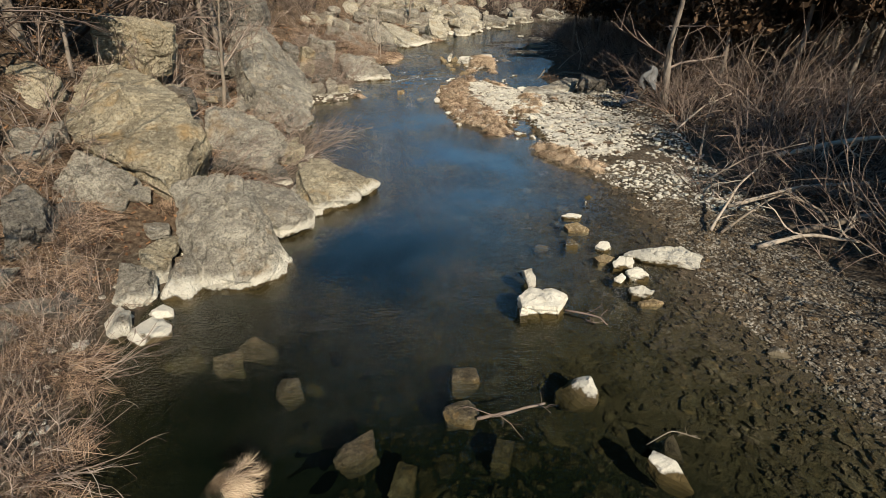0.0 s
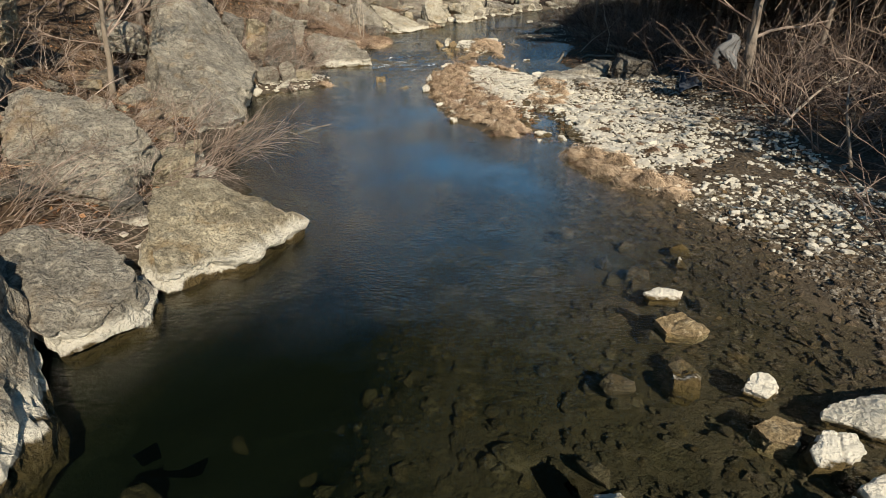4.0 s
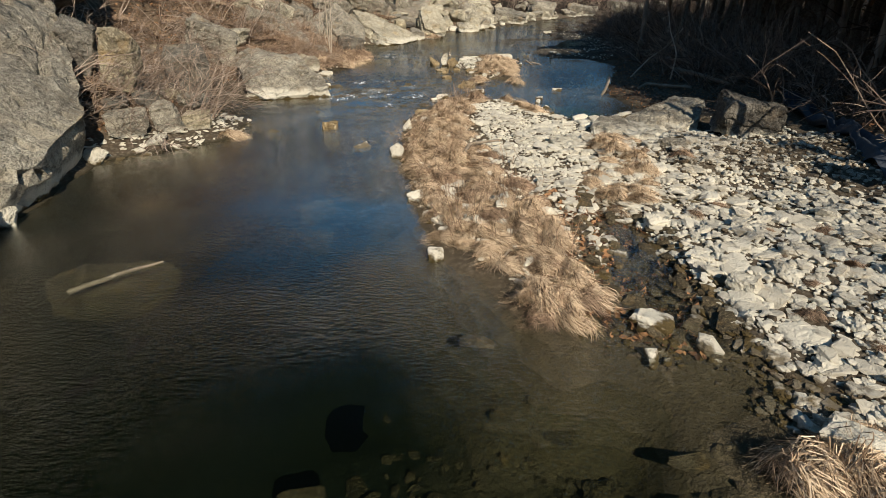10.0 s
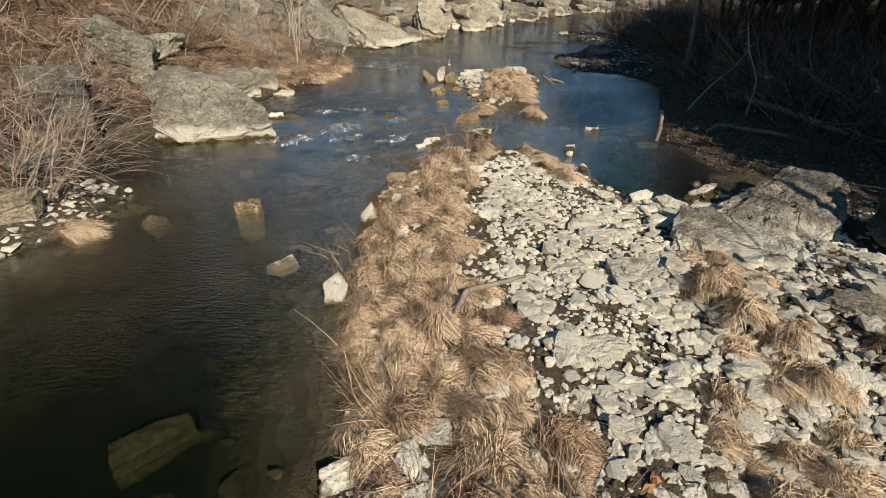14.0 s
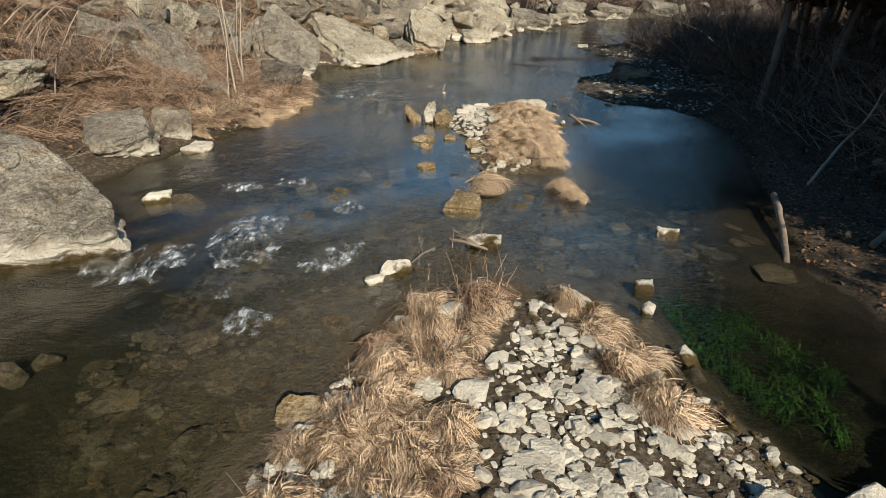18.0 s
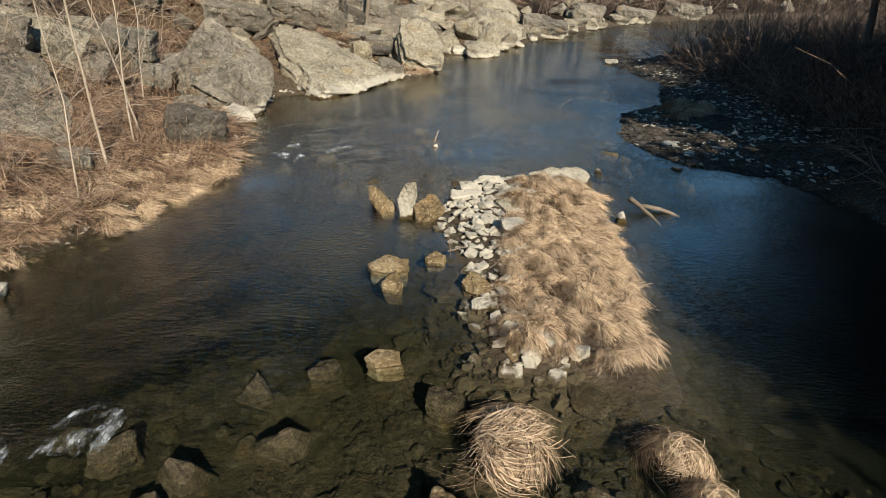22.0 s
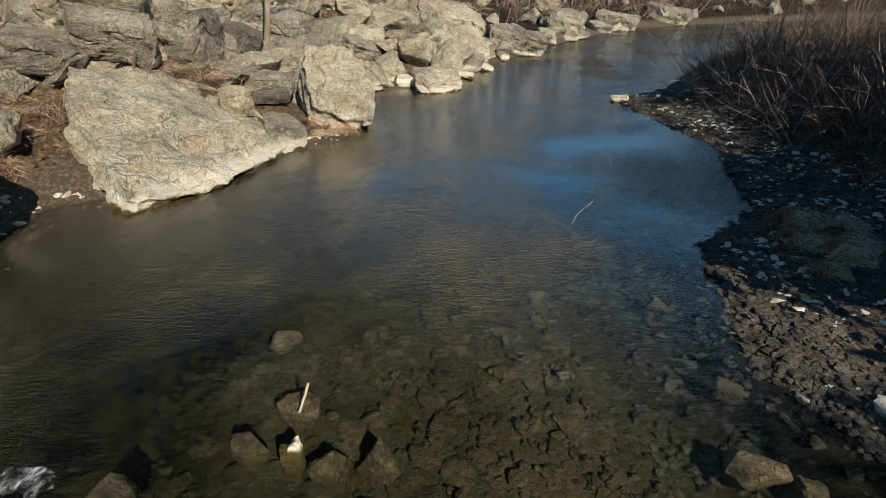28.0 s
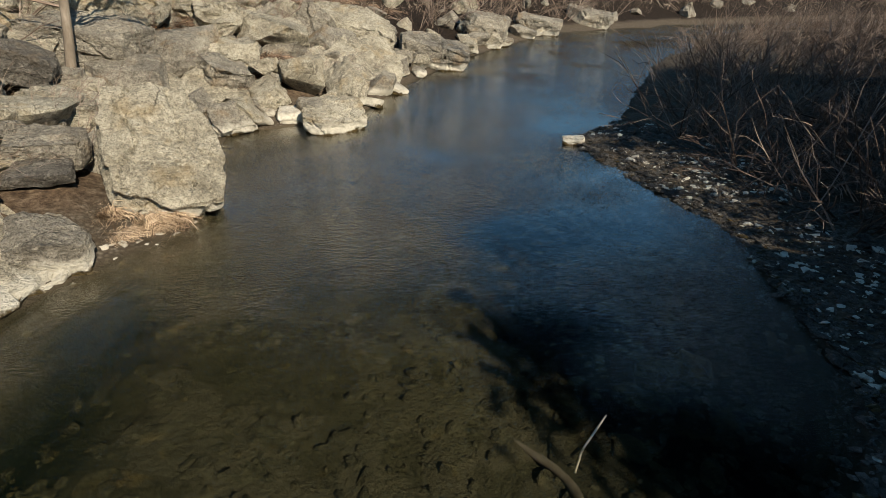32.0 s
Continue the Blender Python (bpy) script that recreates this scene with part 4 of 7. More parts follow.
crag("flat pale slab bedded in the bar", (-0.37, 16.98, 0.18), 9, 0, [(-0.25, 0.10), (0.15, 0.18), (0.28, 0.07), (0.05, -0.19), (-0.23, -0.16)], 0.15, ROCK_PALE, 450)
crag("flat brown slab lying under the water", (-3.75, 16.42, -0.22), 3, 31, [(-0.31, 0.07), (0.27, 0.14), (0.32, -0.02), (-0.29, -0.19)], 0.18, STONE_WET, 451)
crag("flat brown slab lying under the water", (-3.48, 15.44, -0.30), 3, 31, [(-0.21, 0.01), (-0.04, 0.19), (0.23, 0.03), (0.02, -0.23)], 0.18, STONE_WET, 452)
crag("flat brown slab lying under the water", (-2.28, 14.92, -0.15), 3, 31, [(-0.25, -0.02), (-0.02, 0.19), (0.16, 0.03), (0.12, -0.21)], 0.18, STONE_WET, 453)
crag("flat brown slab lying under the water", (-2.96, 16.04, -0.20), 3, 31, [(-0.13, -0.02), (0.05, 0.12), (0.11, 0.05), (-0.03, -0.15)], 0.18, STONE_WET, 454)
crag("flat brown slab lying under the water", (-4.45, 9.77, -0.21), 3, 31, [(-0.35, 0.51), (0.07, 0.55), (0.40, -0.30), (0.05, -0.41), (-0.17, -0.36)], 0.18, STONE_WET, 455)
crag("flat brown slab lying under the water", (-5.50, 13.88, -0.09), 3, 31, [(-0.55, 0.27), (-0.12, 0.36), (0.81, -0.02), (0.33, -0.39), (-0.48, -0.22)], 0.18, STONE_WET, 456)
crag("flat brown slab lying under the water", (-1.55, 7.34, -0.26), 3, 31, [(-0.13, 0.17), (0.12, 0.15), (0.17, -0.14), (-0.15, -0.18)], 0.18, STONE_WET, 457)
crag("flat brown slab lying under the water", (-1.20, 8.08, -0.26), 3, 31, [(-0.16, 0.21), (0.31, 0.01), (0.15, -0.23), (-0.30, 0.01)], 0.18, STONE_WET, 458)
crag("flat brown slab lying under the water", (-0.45, 7.57, -0.21), 3, 31, [(-0.02, 0.12), (0.15, 0.06), (0.06, -0.16), (-0.19, -0.02)], 0.18, STONE_WET, 459)
crag("flat brown slab lying under the water", (-0.81, 7.59, -0.21), 3, 31, [(-0.16, 0.12), (0.20, -0.03), (-0.04, -0.09)], 0.18, STONE_WET, 460)
crag("flat brown slab lying under the water", (-1.26, 6.80, -0.31), 3, 31, [(-0.07, 0.13), (0.16, 0.03), (0.05, -0.13), (-0.15, -0.02)], 0.18, STONE_WET, 461)
crag("flat brown slab lying under the water", (-1.20, 6.45, -0.31), 3, 31, [(-0.08, 0.17), (0.19, 0.02), (0.14, -0.20), (-0.24, 0.01)], 0.18, STONE_WET, 462)
crag("flat brown slab lying under the water", (-1.20, 11.88, -0.21), 3, 31, [(-0.12, 0.13), (0.13, 0.03), (0.12, -0.09), (-0.14, -0.07)], 0.18, STONE_WET, 463)
crag("flat brown slab lying under the water", (-0.96, 11.71, -0.21), 3, 31, [(-0.14, 0.13), (0.17, -0.02), (0.12, -0.13), (-0.15, 0.02)], 0.18, STONE_WET, 464)
crag("flat brown slab lying under the water", (-0.29, 11.53, -0.21), 3, 31, [(0.04, 0.18), (0.19, 0.07), (0.00, -0.18), (-0.24, -0.07)], 0.18, STONE_WET, 465)
crag("flat brown slab lying under the water", (-0.65, 11.36, -0.21), 3, 31, [(-0.06, 0.15), (0.12, 0.05), (0.12, -0.19), (-0.19, -0.02)], 0.18, STONE_WET, 466)
crag("flat brown slab lying under the water", (-0.44, 11.75, -0.21), 3, 31, [(-0.14, 0.09), (0.15, 0.05), (0.13, -0.08), (-0.14, -0.07)], 0.18, STONE_WET, 467)
crag("flat brown slab lying under the water", (-1.42, 12.93, -0.25), 3, 31, [(-0.13, 0.08), (0.17, 0.02), (0.12, -0.09), (-0.16, -0.01)], 0.18, STONE_WET, 468)
crag("flat brown slab lying under the water", (-1.69, 4.05, -0.26), 3, 31, [(-0.18, 0.11), (0.15, 0.13), (0.17, -0.13), (-0.13, -0.11)], 0.18, STONE_WET, 469)
crag("flat brown slab lying under the water", (-4.20, 4.16, -0.26), 3, 31, [(-0.17, 0.09), (0.06, 0.13), (0.17, -0.06), (-0.06, -0.17)], 0.18, STONE_WET, 470)
crag("flat brown slab lying under the water", (-5.87, 2.10, -0.20), 3, 31, [(-0.29, 0.01), (0.21, 0.27), (0.26, -0.10), (-0.18, -0.18)], 0.18, STONE_WET, 471)
crag("flat brown slab lying under the water", (-2.67, 0.12, -0.14), 3, 31, [(-0.22, -0.09), (0.06, 0.22), (0.19, 0.06), (-0.03, -0.20)], 0.18, STONE_WET, 472)
crag("flat brown slab lying under the water", (-1.59, 0.53, -0.15), 3, 31, [(-0.17, -0.01), (0.02, 0.14), (0.16, 0.02), (-0.01, -0.15)], 0.18, STONE_WET, 473)
crag("flat brown slab lying under the water", (-1.61, 33.95, -0.16), 3, 31, [(-0.15, 0.11), (0.06, 0.11), (0.13, -0.13), (-0.04, -0.10)], 0.18, STONE_WET, 474)
crag("flat brown slab lying under the water", (-1.12, 35.00, -0.21), 3, 31, [(-0.16, 0.13), (0.14, 0.07), (0.15, -0.15), (-0.13, -0.05)], 0.18, STONE_WET, 475)
crag("flat brown slab lying under the water", (-3.72, 37.64, -0.36), 3, 31, [(-0.25, 0.24), (-0.04, 0.26), (0.24, -0.22), (0.05, -0.28)], 0.18, STONE_WET, 476)
crag("flat brown slab lying under the water", (-2.85, 37.03, -0.41), 3, 31, [(-0.17, 0.09), (0.09, 0.11), (0.16, -0.10), (-0.08, -0.10)], 0.18, STONE_WET, 477)
crag("flat brown slab lying under the water", (-2.25, 36.70, -0.41), 3, 31, [(-0.11, 0.18), (0.07, 0.15), (0.14, 0.01), (0.02, -0.21), (-0.12, -0.12)], 0.18, STONE_WET, 478)
crag("ochre block lying in the shallows", (-2.14, 28.31, 0.05), 14, 0, [(-0.24, -0.00), (-0.09, 0.16), (0.21, 0.12), (0.24, -0.04), (0.07, -0.14), (-0.18, -0.09)], 0.3, STONE_TAN, 500)
crag("ochre wedge of stone lying in the shallows", (-2.05, 27.93, 0.05), 30, 0, [(-0.12, 0.00), (0.02, 0.18), (0.10, 0.01), (0.08, -0.11), (-0.09, -0.08)], 0.3, STONE_TAN, 501)
crag("rounded ochre stone at the edge of the islet", (-1.19, 27.93, 0.07), 24, 0, [(-0.15, 0.04), (-0.05, 0.16), (0.09, 0.10), (0.17, -0.08), (0.05, -0.14), (-0.11, -0.08)], 0.3, STONE_TAN, 502)
crag("ochre stone in shallow water by the islet", (-1.64, 28.52, 0.05), 24, 0, [(-0.12, 0.01), (0.00, 0.11), (0.12, 0.04), (0.09, -0.08), (-0.09, -0.08)], 0.25, STONE_TAN, 503)
crag("flat pale stone at the edge of the islet", (-1.11, 27.60, 0.07), 17, 0, [(-0.13, 0.05), (0.12, 0.09), (0.13, -0.06), (-0.12, -0.08)], 0.2, ROCK_PALE, 504)
crag("broad ochre stone lying in the shallows", (-1.95, 26.73, 0.06), 11, 0, [(-0.16, -0.01), (-0.06, 0.07), (0.12, 0.07), (0.16, -0.04), (-0.06, -0.09)], 0.3, STONE_TAN, 505)
crag("ochre stone at the foot of the islet", (-0.86, 26.85, 0.08), 17, 0, [(-0.09, 0.02), (0.04, 0.10), (0.07, -0.01), (-0.02, -0.12)], 0.3, STONE_TAN, 506)
crag("pale ochre stone at the edge of the rapids", (-2.45, 21.13, 0.08), 24, 0, [(-0.15, 0.02), (-0.07, 0.13), (0.14, 0.12), (0.18, -0.02), (0.01, -0.15), (-0.11, -0.11)], 0.3, STONE_TAN, 507)
crag("white stone at the edge of the bar", (-2.34, 20.90, 0.09), 24, 0, [(-0.11, -0.02), (-0.04, 0.09), (0.07, 0.08), (0.07, -0.04), (0.01, -0.10)], 0.25, STONE_WHITE, 508)
crag("white stone at the edge of the bar", (-2.16, 20.84, 0.10), 24, 0, [(-0.13, -0.02), (-0.01, 0.09), (0.10, 0.05), (0.08, -0.04), (-0.04, -0.08)], 0.25, STONE_WHITE, 509)
crag("grey slab bedded in the bar", (-0.71, 19.32, 0.21), 17, 0, [(-0.19, -0.06), (-0.10, 0.09), (0.03, 0.12), (0.22, 0.04), (0.23, -0.09), (-0.18, -0.10)], 0.2, ROCK_GREY, 510)
crag("grey slab bedded in the bar", (-0.02, 19.44, 0.16), 17, 0, [(-0.18, -0.08), (-0.09, 0.09), (0.02, 0.14), (0.20, 0.05), (0.20, -0.08), (-0.15, -0.12)], 0.2, ROCK_GREY, 511)
crag("flat white stone on the bar", (0.54, 20.53, 0.12), 17, 0, [(-0.15, 0.03), (-0.05, 0.11), (0.13, 0.04), (0.12, -0.06), (-0.05, -0.12)], 0.2, STONE_WHITE, 512)
crag("flat white stone on the bar", (1.06, 20.58, 0.12), 17, 0, [(-0.19, -0.00), (0.09, 0.14), (0.16, 0.04), (0.10, -0.04), (-0.17, -0.13)], 0.2, STONE_WHITE, 513)
crag("long pale slab on the bar", (1.36, 20.29, 0.13), 17, 0, [(-0.19, 0.12), (-0.04, 0.16), (0.21, -0.03), (0.15, -0.14), (-0.13, -0.11)], 0.2, ROCK_PALE, 514)
crag("pale slab at the edge of the pool", (2.02, 20.91, 0.09), 11, 0, [(-0.33, -0.18), (0.09, 0.15), (0.31, 0.22), (0.19, 0.03), (-0.26, -0.22)], 0.2, ROCK_PALE, 515)
boulder("ochre limestone outcrop under trees", (-10.74, 11.79, 2.84), (1.91, 1.33, 1.49), (7, 8, 19), ROCK_TAN, 10)
boulder("dark overhanging limestone ledge", (-11.97, 22.30, 3.18), (3.24, 2.27, 1.91), (7, 5, 14), ROCK_DARK_SHADE, 11)
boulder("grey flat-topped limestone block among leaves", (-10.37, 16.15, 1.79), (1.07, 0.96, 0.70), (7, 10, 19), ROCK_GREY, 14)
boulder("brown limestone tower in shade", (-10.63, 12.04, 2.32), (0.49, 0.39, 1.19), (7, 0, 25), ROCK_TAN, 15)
boulder("shaded limestone block behind shrubs", (-8.71, 9.29, 1.88), (0.76, 0.68, 0.48), (7, 5, 25), ROCK_DARK_SHADE, 16)
boulder("grey limestone slab at the water's edge", (-7.60, 18.45, 0.46), (0.68, 0.68, 0.42), (7, 4, 28), ROCK_GREY, 17)
boulder("upright grey limestone block on a ledge", (-7.02, 18.73, 0.47), (0.48, 0.38, 0.59), (7, -6, 17), ROCK_GREY, 18)
boulder("small ochre limestone block on a ledge", (-6.62, 19.13, 0.35), (0.49, 0.44, 0.32), (7, 0, 15), ROCK_TAN, 19)
boulder("dark layered limestone outcrop", (-8.80, 19.34, 1.54), (0.72, 0.58, 1.13), (7, 15, 21), ROCK_DARK_SHADE, 20)
boulder("brown limestone outcrop behind bare twigs", (-8.08, 19.48, 1.36), (0.69, 0.55, 1.21), (7, 10, 19), ROCK_TAN, 21)
boulder("dark layered limestone outcrop above the water", (-8.29, 22.45, 0.75), (1.07, 0.85, 1.33), (7, 6, 22), ROCK_DARK_SHADE, 22)
boulder("grey limestone block high on the slope", (-8.72, 35.10, 1.54), (0.94, 0.85, 0.55), (7, 10, 15), ROCK_GREY, 25)
boulder("pale flaking limestone rock in dry grass", (-6.68, 27.79, 0.33), (0.62, 0.50, 0.44), (12, 15, 37), ROCK_PALE, 26)
boulder("low pale rock at the water's edge", (-6.00, 27.43, -0.06), (0.45, 0.36, 0.38), (7, 5, 16), ROCK_PALE, 27)
boulder("grey limestone block above a boulder", (-8.30, 25.15, 1.05), (0.50, 0.45, 0.92), (7, 10, 26), ROCK_GREY, 28)
boulder("grey limestone slab half hidden by shrubs", (-8.85, 25.46, 1.31), (1.44, 0.86, 0.86), (7, 22, 24), ROCK_GREY, 29)
boulder("dark limestone boulder among dry grass", (-6.09, 32.24, 0.53), (1.04, 0.94, 0.78), (7, 10, 28), ROCK_DARK_SHADE, 31)
boulder("small square white block at the waterline", (-1.87, 47.20, 0.17), (0.69, 0.62, 0.34), (7, 0, 8), STONE_WHITE, 37)
boulder("grey limestone slab on the slope", (-6.95, 41.01, 1.96), (1.49, 0.74, 0.91), (27, 12, 20), ROCK_GREY, 41)
boulder("ochre square block lying on a slab", (-4.84, 40.90, 0.81), (0.65, 0.58, 0.55), (7, 4, 23), ROCK_TAN, 42)
boulder("grey slab end with white waterline", (-3.89, 40.55, 0.31), (0.83, 0.66, 0.52), (15, 16, 20), ROCK_GREY, 43)
boulder("pale lichen-spotted limestone block", (-4.69, 43.83, 0.91), (0.54, 0.48, 0.67), (7, 0, 31), ROCK_PALE, 45)
boulder("dark limestone block in shade", (-5.99, 45.19, 1.54), (1.01, 0.71, 0.68), (7, 15, 14), ROCK_DARK_SHADE, 46)
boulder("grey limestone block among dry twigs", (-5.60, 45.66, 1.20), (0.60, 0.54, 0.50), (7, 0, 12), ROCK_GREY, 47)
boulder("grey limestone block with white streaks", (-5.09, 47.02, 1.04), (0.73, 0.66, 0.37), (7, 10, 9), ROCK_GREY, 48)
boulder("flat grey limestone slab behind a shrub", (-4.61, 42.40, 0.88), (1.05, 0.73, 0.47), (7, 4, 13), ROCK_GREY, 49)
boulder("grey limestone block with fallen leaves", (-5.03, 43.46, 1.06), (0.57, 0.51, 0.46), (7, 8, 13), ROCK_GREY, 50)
boulder("dark limestone slab under an overhang", (-4.48, 41.82, 0.72), (0.82, 0.57, 0.24), (7, 0, 13), ROCK_DARK_SHADE, 51)
boulder("pale limestone slab high on the bank", (-0.47, 53.11, 1.54), (2.83, 1.70, 0.93), (17, 12, -3), ROCK_PALE, 52)
boulder("grey limestone boulder on the far bank", (2.54, 55.18, 0.58), (2.57, 1.80, 0.99), (13, 12, -9), ROCK_GREY, 53)
boulder("grey limestone boulder at the bend", (6.04, 61.62, 0.89), (2.21, 1.54, 1.30), (13, 10, -12), ROCK_GREY, 54)
boulder("low grey limestone boulder at the bend", (11.01, 68.64, 0.62), (3.09, 2.17, 0.94), (7, 10, -15), ROCK_GREY, 55)
boulder("low grey boulder beyond the bend", (16.44, 73.41, 0.71), (3.31, 2.32, 0.99), (7, 10, -19), ROCK_GREY, 56)
boulder("grey limestone slab among dry twigs", (-8.44, 40.55, 1.81), (2.11, 1.26, 0.63), (7, 12, 19), ROCK_GREY, 57)
boulder("grey limestone block on the slope", (-5.68, 47.24, 1.73), (2.31, 1.62, 0.88), (7, 10, 8), ROCK_GREY, 59)
boulder("shaded limestone block on the slope", (-6.05, 42.80, 1.96), (0.85, 0.68, 0.74), (7, -8, 11), ROCK_DARK_SHADE, 60)
boulder("grey limestone ledge behind saplings", (-8.77, 35.25, 1.55), (0.96, 0.77, 0.51), (7, 6, 22), ROCK_GREY, 61)
boulder("grey limestone ledge high on the slope", (-9.23, 32.56, 1.95), (0.64, 0.51, 0.56), (7, 8, 27), ROCK_GREY, 62)
boulder("low grey rock in dry grass", (-6.89, 30.09, 0.55), (0.62, 0.50, 0.24), (7, 5, 25), ROCK_GREY, 63)

# single stones in and beside the stream
stone(-0.67, 1.20, -0.30, 0.14, 0.53, 0.42, -17, STONE_WHITE, "W")
stone(-3.18, 0.32, -0.65, 0.07, 0.51, 0.41, 14, STONE_WET, "T")
stone(-2.11, 0.85, -0.53, 0.10, 0.56, 0.31, -1, STONE_WET, "T")
stone(-2.00, 1.48, -0.42, 0.06, 0.33, 0.21, -2, STONE_WET, "T")
stone(0.07, 0.04, -0.26, 0.08, 0.52, 0.28, -31, STONE_WHITE, "W")
stone(0.14, 0.41, -0.27, 0.05, 0.40, 0.29, -30, STONE_WET, "T")
stone(-6.42, 2.28, -0.18, 0.11, 0.69, 0.55, 35, STONE_WHITE, "W")
stone(-6.45, 2.76, -0.15, 0.11, 0.39, 0.31, 33, STONE_WHITE, "W")
stone(-4.81, 2.11, -0.65, 0.09, 0.58, 0.45, 24, STONE_WET, "T")
stone(-5.09, 1.80, -0.65, 0.05, 0.30, 0.24, 28, STONE_WET, "T")
stone(2.14, 1.95, -0.07, 0.05, 0.34, 0.27, -38, STONE_WHITE, "W")
stone(-4.13, 1.35, -0.63, 0.02, 0.25, 0.18, 21, STONE_WET, "T")
stone(0.27, 6.92, -0.20, 0.05, 0.30, 0.24, -20, STONE_WET, "T")
stone(-0.32, 8.05, -0.20, 0.05, 0.23, 0.18, -13, STONE_WET, "T")
stone(0.05, 5.82, -0.22, 0.03, 0.28, 0.22, -22, STONE_WET, "T")
stone(-0.08, 6.16, -0.21, 0.03, 0.27, 0.19, -19, STONE_WET, "T")
stone(0.14, 5.28, -0.20, 0.05, 0.32, 0.25, -25, STONE_WET, "T")
stone(0.05, 5.03, -0.21, 0.04, 0.29, 0.23, -25, STONE_WHITE, "W")
stone(-0.48, 5.08, -0.25, 0.05, 0.31, 0.16, -19, STONE_WET, "T")
stone(-0.92, 4.17, -0.28, 0.01, 0.19, 0.15, -17, STONE_WET, "T")
stone(-0.35, 3.55, -0.22, 0.02, 0.25, 0.18, -31, STONE_WET, "T")
stone(1.92, 6.08, -0.06, 0.04, 0.26, 0.20, -37, STONE_WET, "T")
stone(0.98, 7.53, -0.15, 0.04, 0.28, 0.22, -24, STONE_WHITE, "W")
stone(1.89, 7.36, -0.05, 0.07, 0.39, 0.31, -31, STONE_WET, "T")
stone(-0.02, 7.27, -0.21, 0.03, 0.19, 0.16, -17, STONE_WET, "T")
stone(0.84, 7.18, -0.18, 0.04, 0.22, 0.14, -36, STONE_WHITE, "W")
stone(0.75, 6.31, -0.18, 0.02, 0.12, 0.10, -42, STONE_WET, "T")
stone(0.36, 7.70, -0.18, 0.04, 0.24, 0.19, -27, STONE_WET, "T")
stone(-0.55, 6.20, -0.27, -0.06, 0.34, 0.27, -25, STONE_WET, "U")
stone(-0.52, 8.49, -0.27, -0.16, 0.31, 0.25, -14, STONE_WET, "U")
stone(0.09, 12.88, -0.08, 0.07, 0.38, 0.31, -19, STONE_WHITE, "W")
stone(0.46, 12.55, -0.11, 0.07, 0.22, 0.18, -24, STONE_WHITE, "W")
stone(-0.10, 12.45, -0.08, 0.03, 0.19, 0.15, -18, STONE_WET, "T")
stone(0.86, 11.44, -0.02, 0.17, 0.36, 0.28, -34, STONE_WHITE, "W")
stone(1.10, 11.22, 0.04, 0.19, 0.34, 0.27, -39, STONE_WHITE, "W")
stone(0.45, 11.15, -0.06, 0.02, 0.16, 0.13, -32, STONE_WET, "T")
stone(-3.31, 18.88, -0.10, 0.06, 0.34, 0.27, 9, STONE_WET, "T")
stone(-4.30, 20.03, -0.45, 0.10, 0.36, 0.30, 13, STONE_TAN, "Y")
stone(0.81, 12.49, -0.07, 0.05, 0.35, 0.28, -27, STONE_WHITE, "W")
stone(1.19, 12.56, -0.01, 0.15, 0.46, 0.37, -31, STONE_WHITE, "W")
stone(-2.61, 11.28, -0.27, -0.18, 0.38, 0.31, 15, STONE_WET, "U")
stone(-2.04, 10.37, -0.27, -0.00, 0.04, 0.03, 9, STONE_WET, "U")
stone(-0.18, 12.86, -0.07, 0.04, 0.21, 0.16, -28, STONE_WET, "T")
stone(1.03, 13.26, 0.06, 0.25, 0.32, 0.25, -41, STONE_WHITE, "W")
stone(1.50, 13.46, 0.10, 0.24, 0.39, 0.31, -44, ROCK_GREY, "G")
stone(1.48, 14.00, 0.08, 0.21, 0.37, 0.30, -39, STONE_WHITE, "W")
stone(0.89, 13.83, 0.03, 0.17, 0.24, 0.19, -34, STONE_WHITE, "W")
stone(0.55, 14.26, -0.10, 0.07, 0.43, 0.34, -28, STONE_WET, "T")
stone(0.51, 13.66, -0.10, 0.03, 0.28, 0.23, -32, STONE_WET, "T")
stone(0.55, 13.13, -0.07, 0.05, 0.33, 0.24, -36, STONE_WET, "T")
stone(0.16, 14.23, -0.12, 0.02, 0.23, 0.19, -24, STONE_WHITE, "W")
stone(-1.84, 14.05, -0.06, 0.10, 0.19, 0.15, 3, STONE_WHITE, "W")
stone(-1.44, 12.62, -0.10, 0.06, 0.35, 0.24, -4, STONE_WET, "T")
stone(-1.82, 13.12, -0.27, -0.18, 0.33, 0.27, 4, STONE_WET, "U")
stone(0.70, 15.43, -0.02, 0.11, 0.42, 0.33, -39, STONE_WHITE, "W")
stone(1.04, 15.18, 0.05, 0.15, 0.26, 0.21, -46, STONE_WHITE, "W")
stone(1.47, 16.01, -0.02, 0.10, 0.54, 0.43, -42, ROCK_GREY, "G")
stone(0.73, 15.65, 0.01, 0.15, 0.23, 0.19, -38, STONE_WHITE, "W")
stone(-0.36, 16.20, 0.04, 0.17, 0.24, 0.19, -19, STONE_WHITE, "W")
stone(-0.14, 16.07, 0.05, 0.15, 0.28, 0.22, -23, STONE_WHITE, "W")
stone(0.09, 16.56, 0.04, 0.15, 0.28, 0.22, -23, STONE_WHITE, "W")
stone(0.17, 16.82, 0.04, 0.19, 0.24, 0.19, -23, STONE_WHITE, "W")
stone(-0.09, 15.72, 0.04, 0.17, 0.17, 0.14, -26, STONE_WHITE, "W")
stone(0.27, 15.42, -0.05, 0.06, 0.14, 0.11, -34, STONE_WHITE, "W")
stone(1.89, 17.49, 0.25, 0.41, 0.52, 0.42, -36, ROCK_GREY, "G")
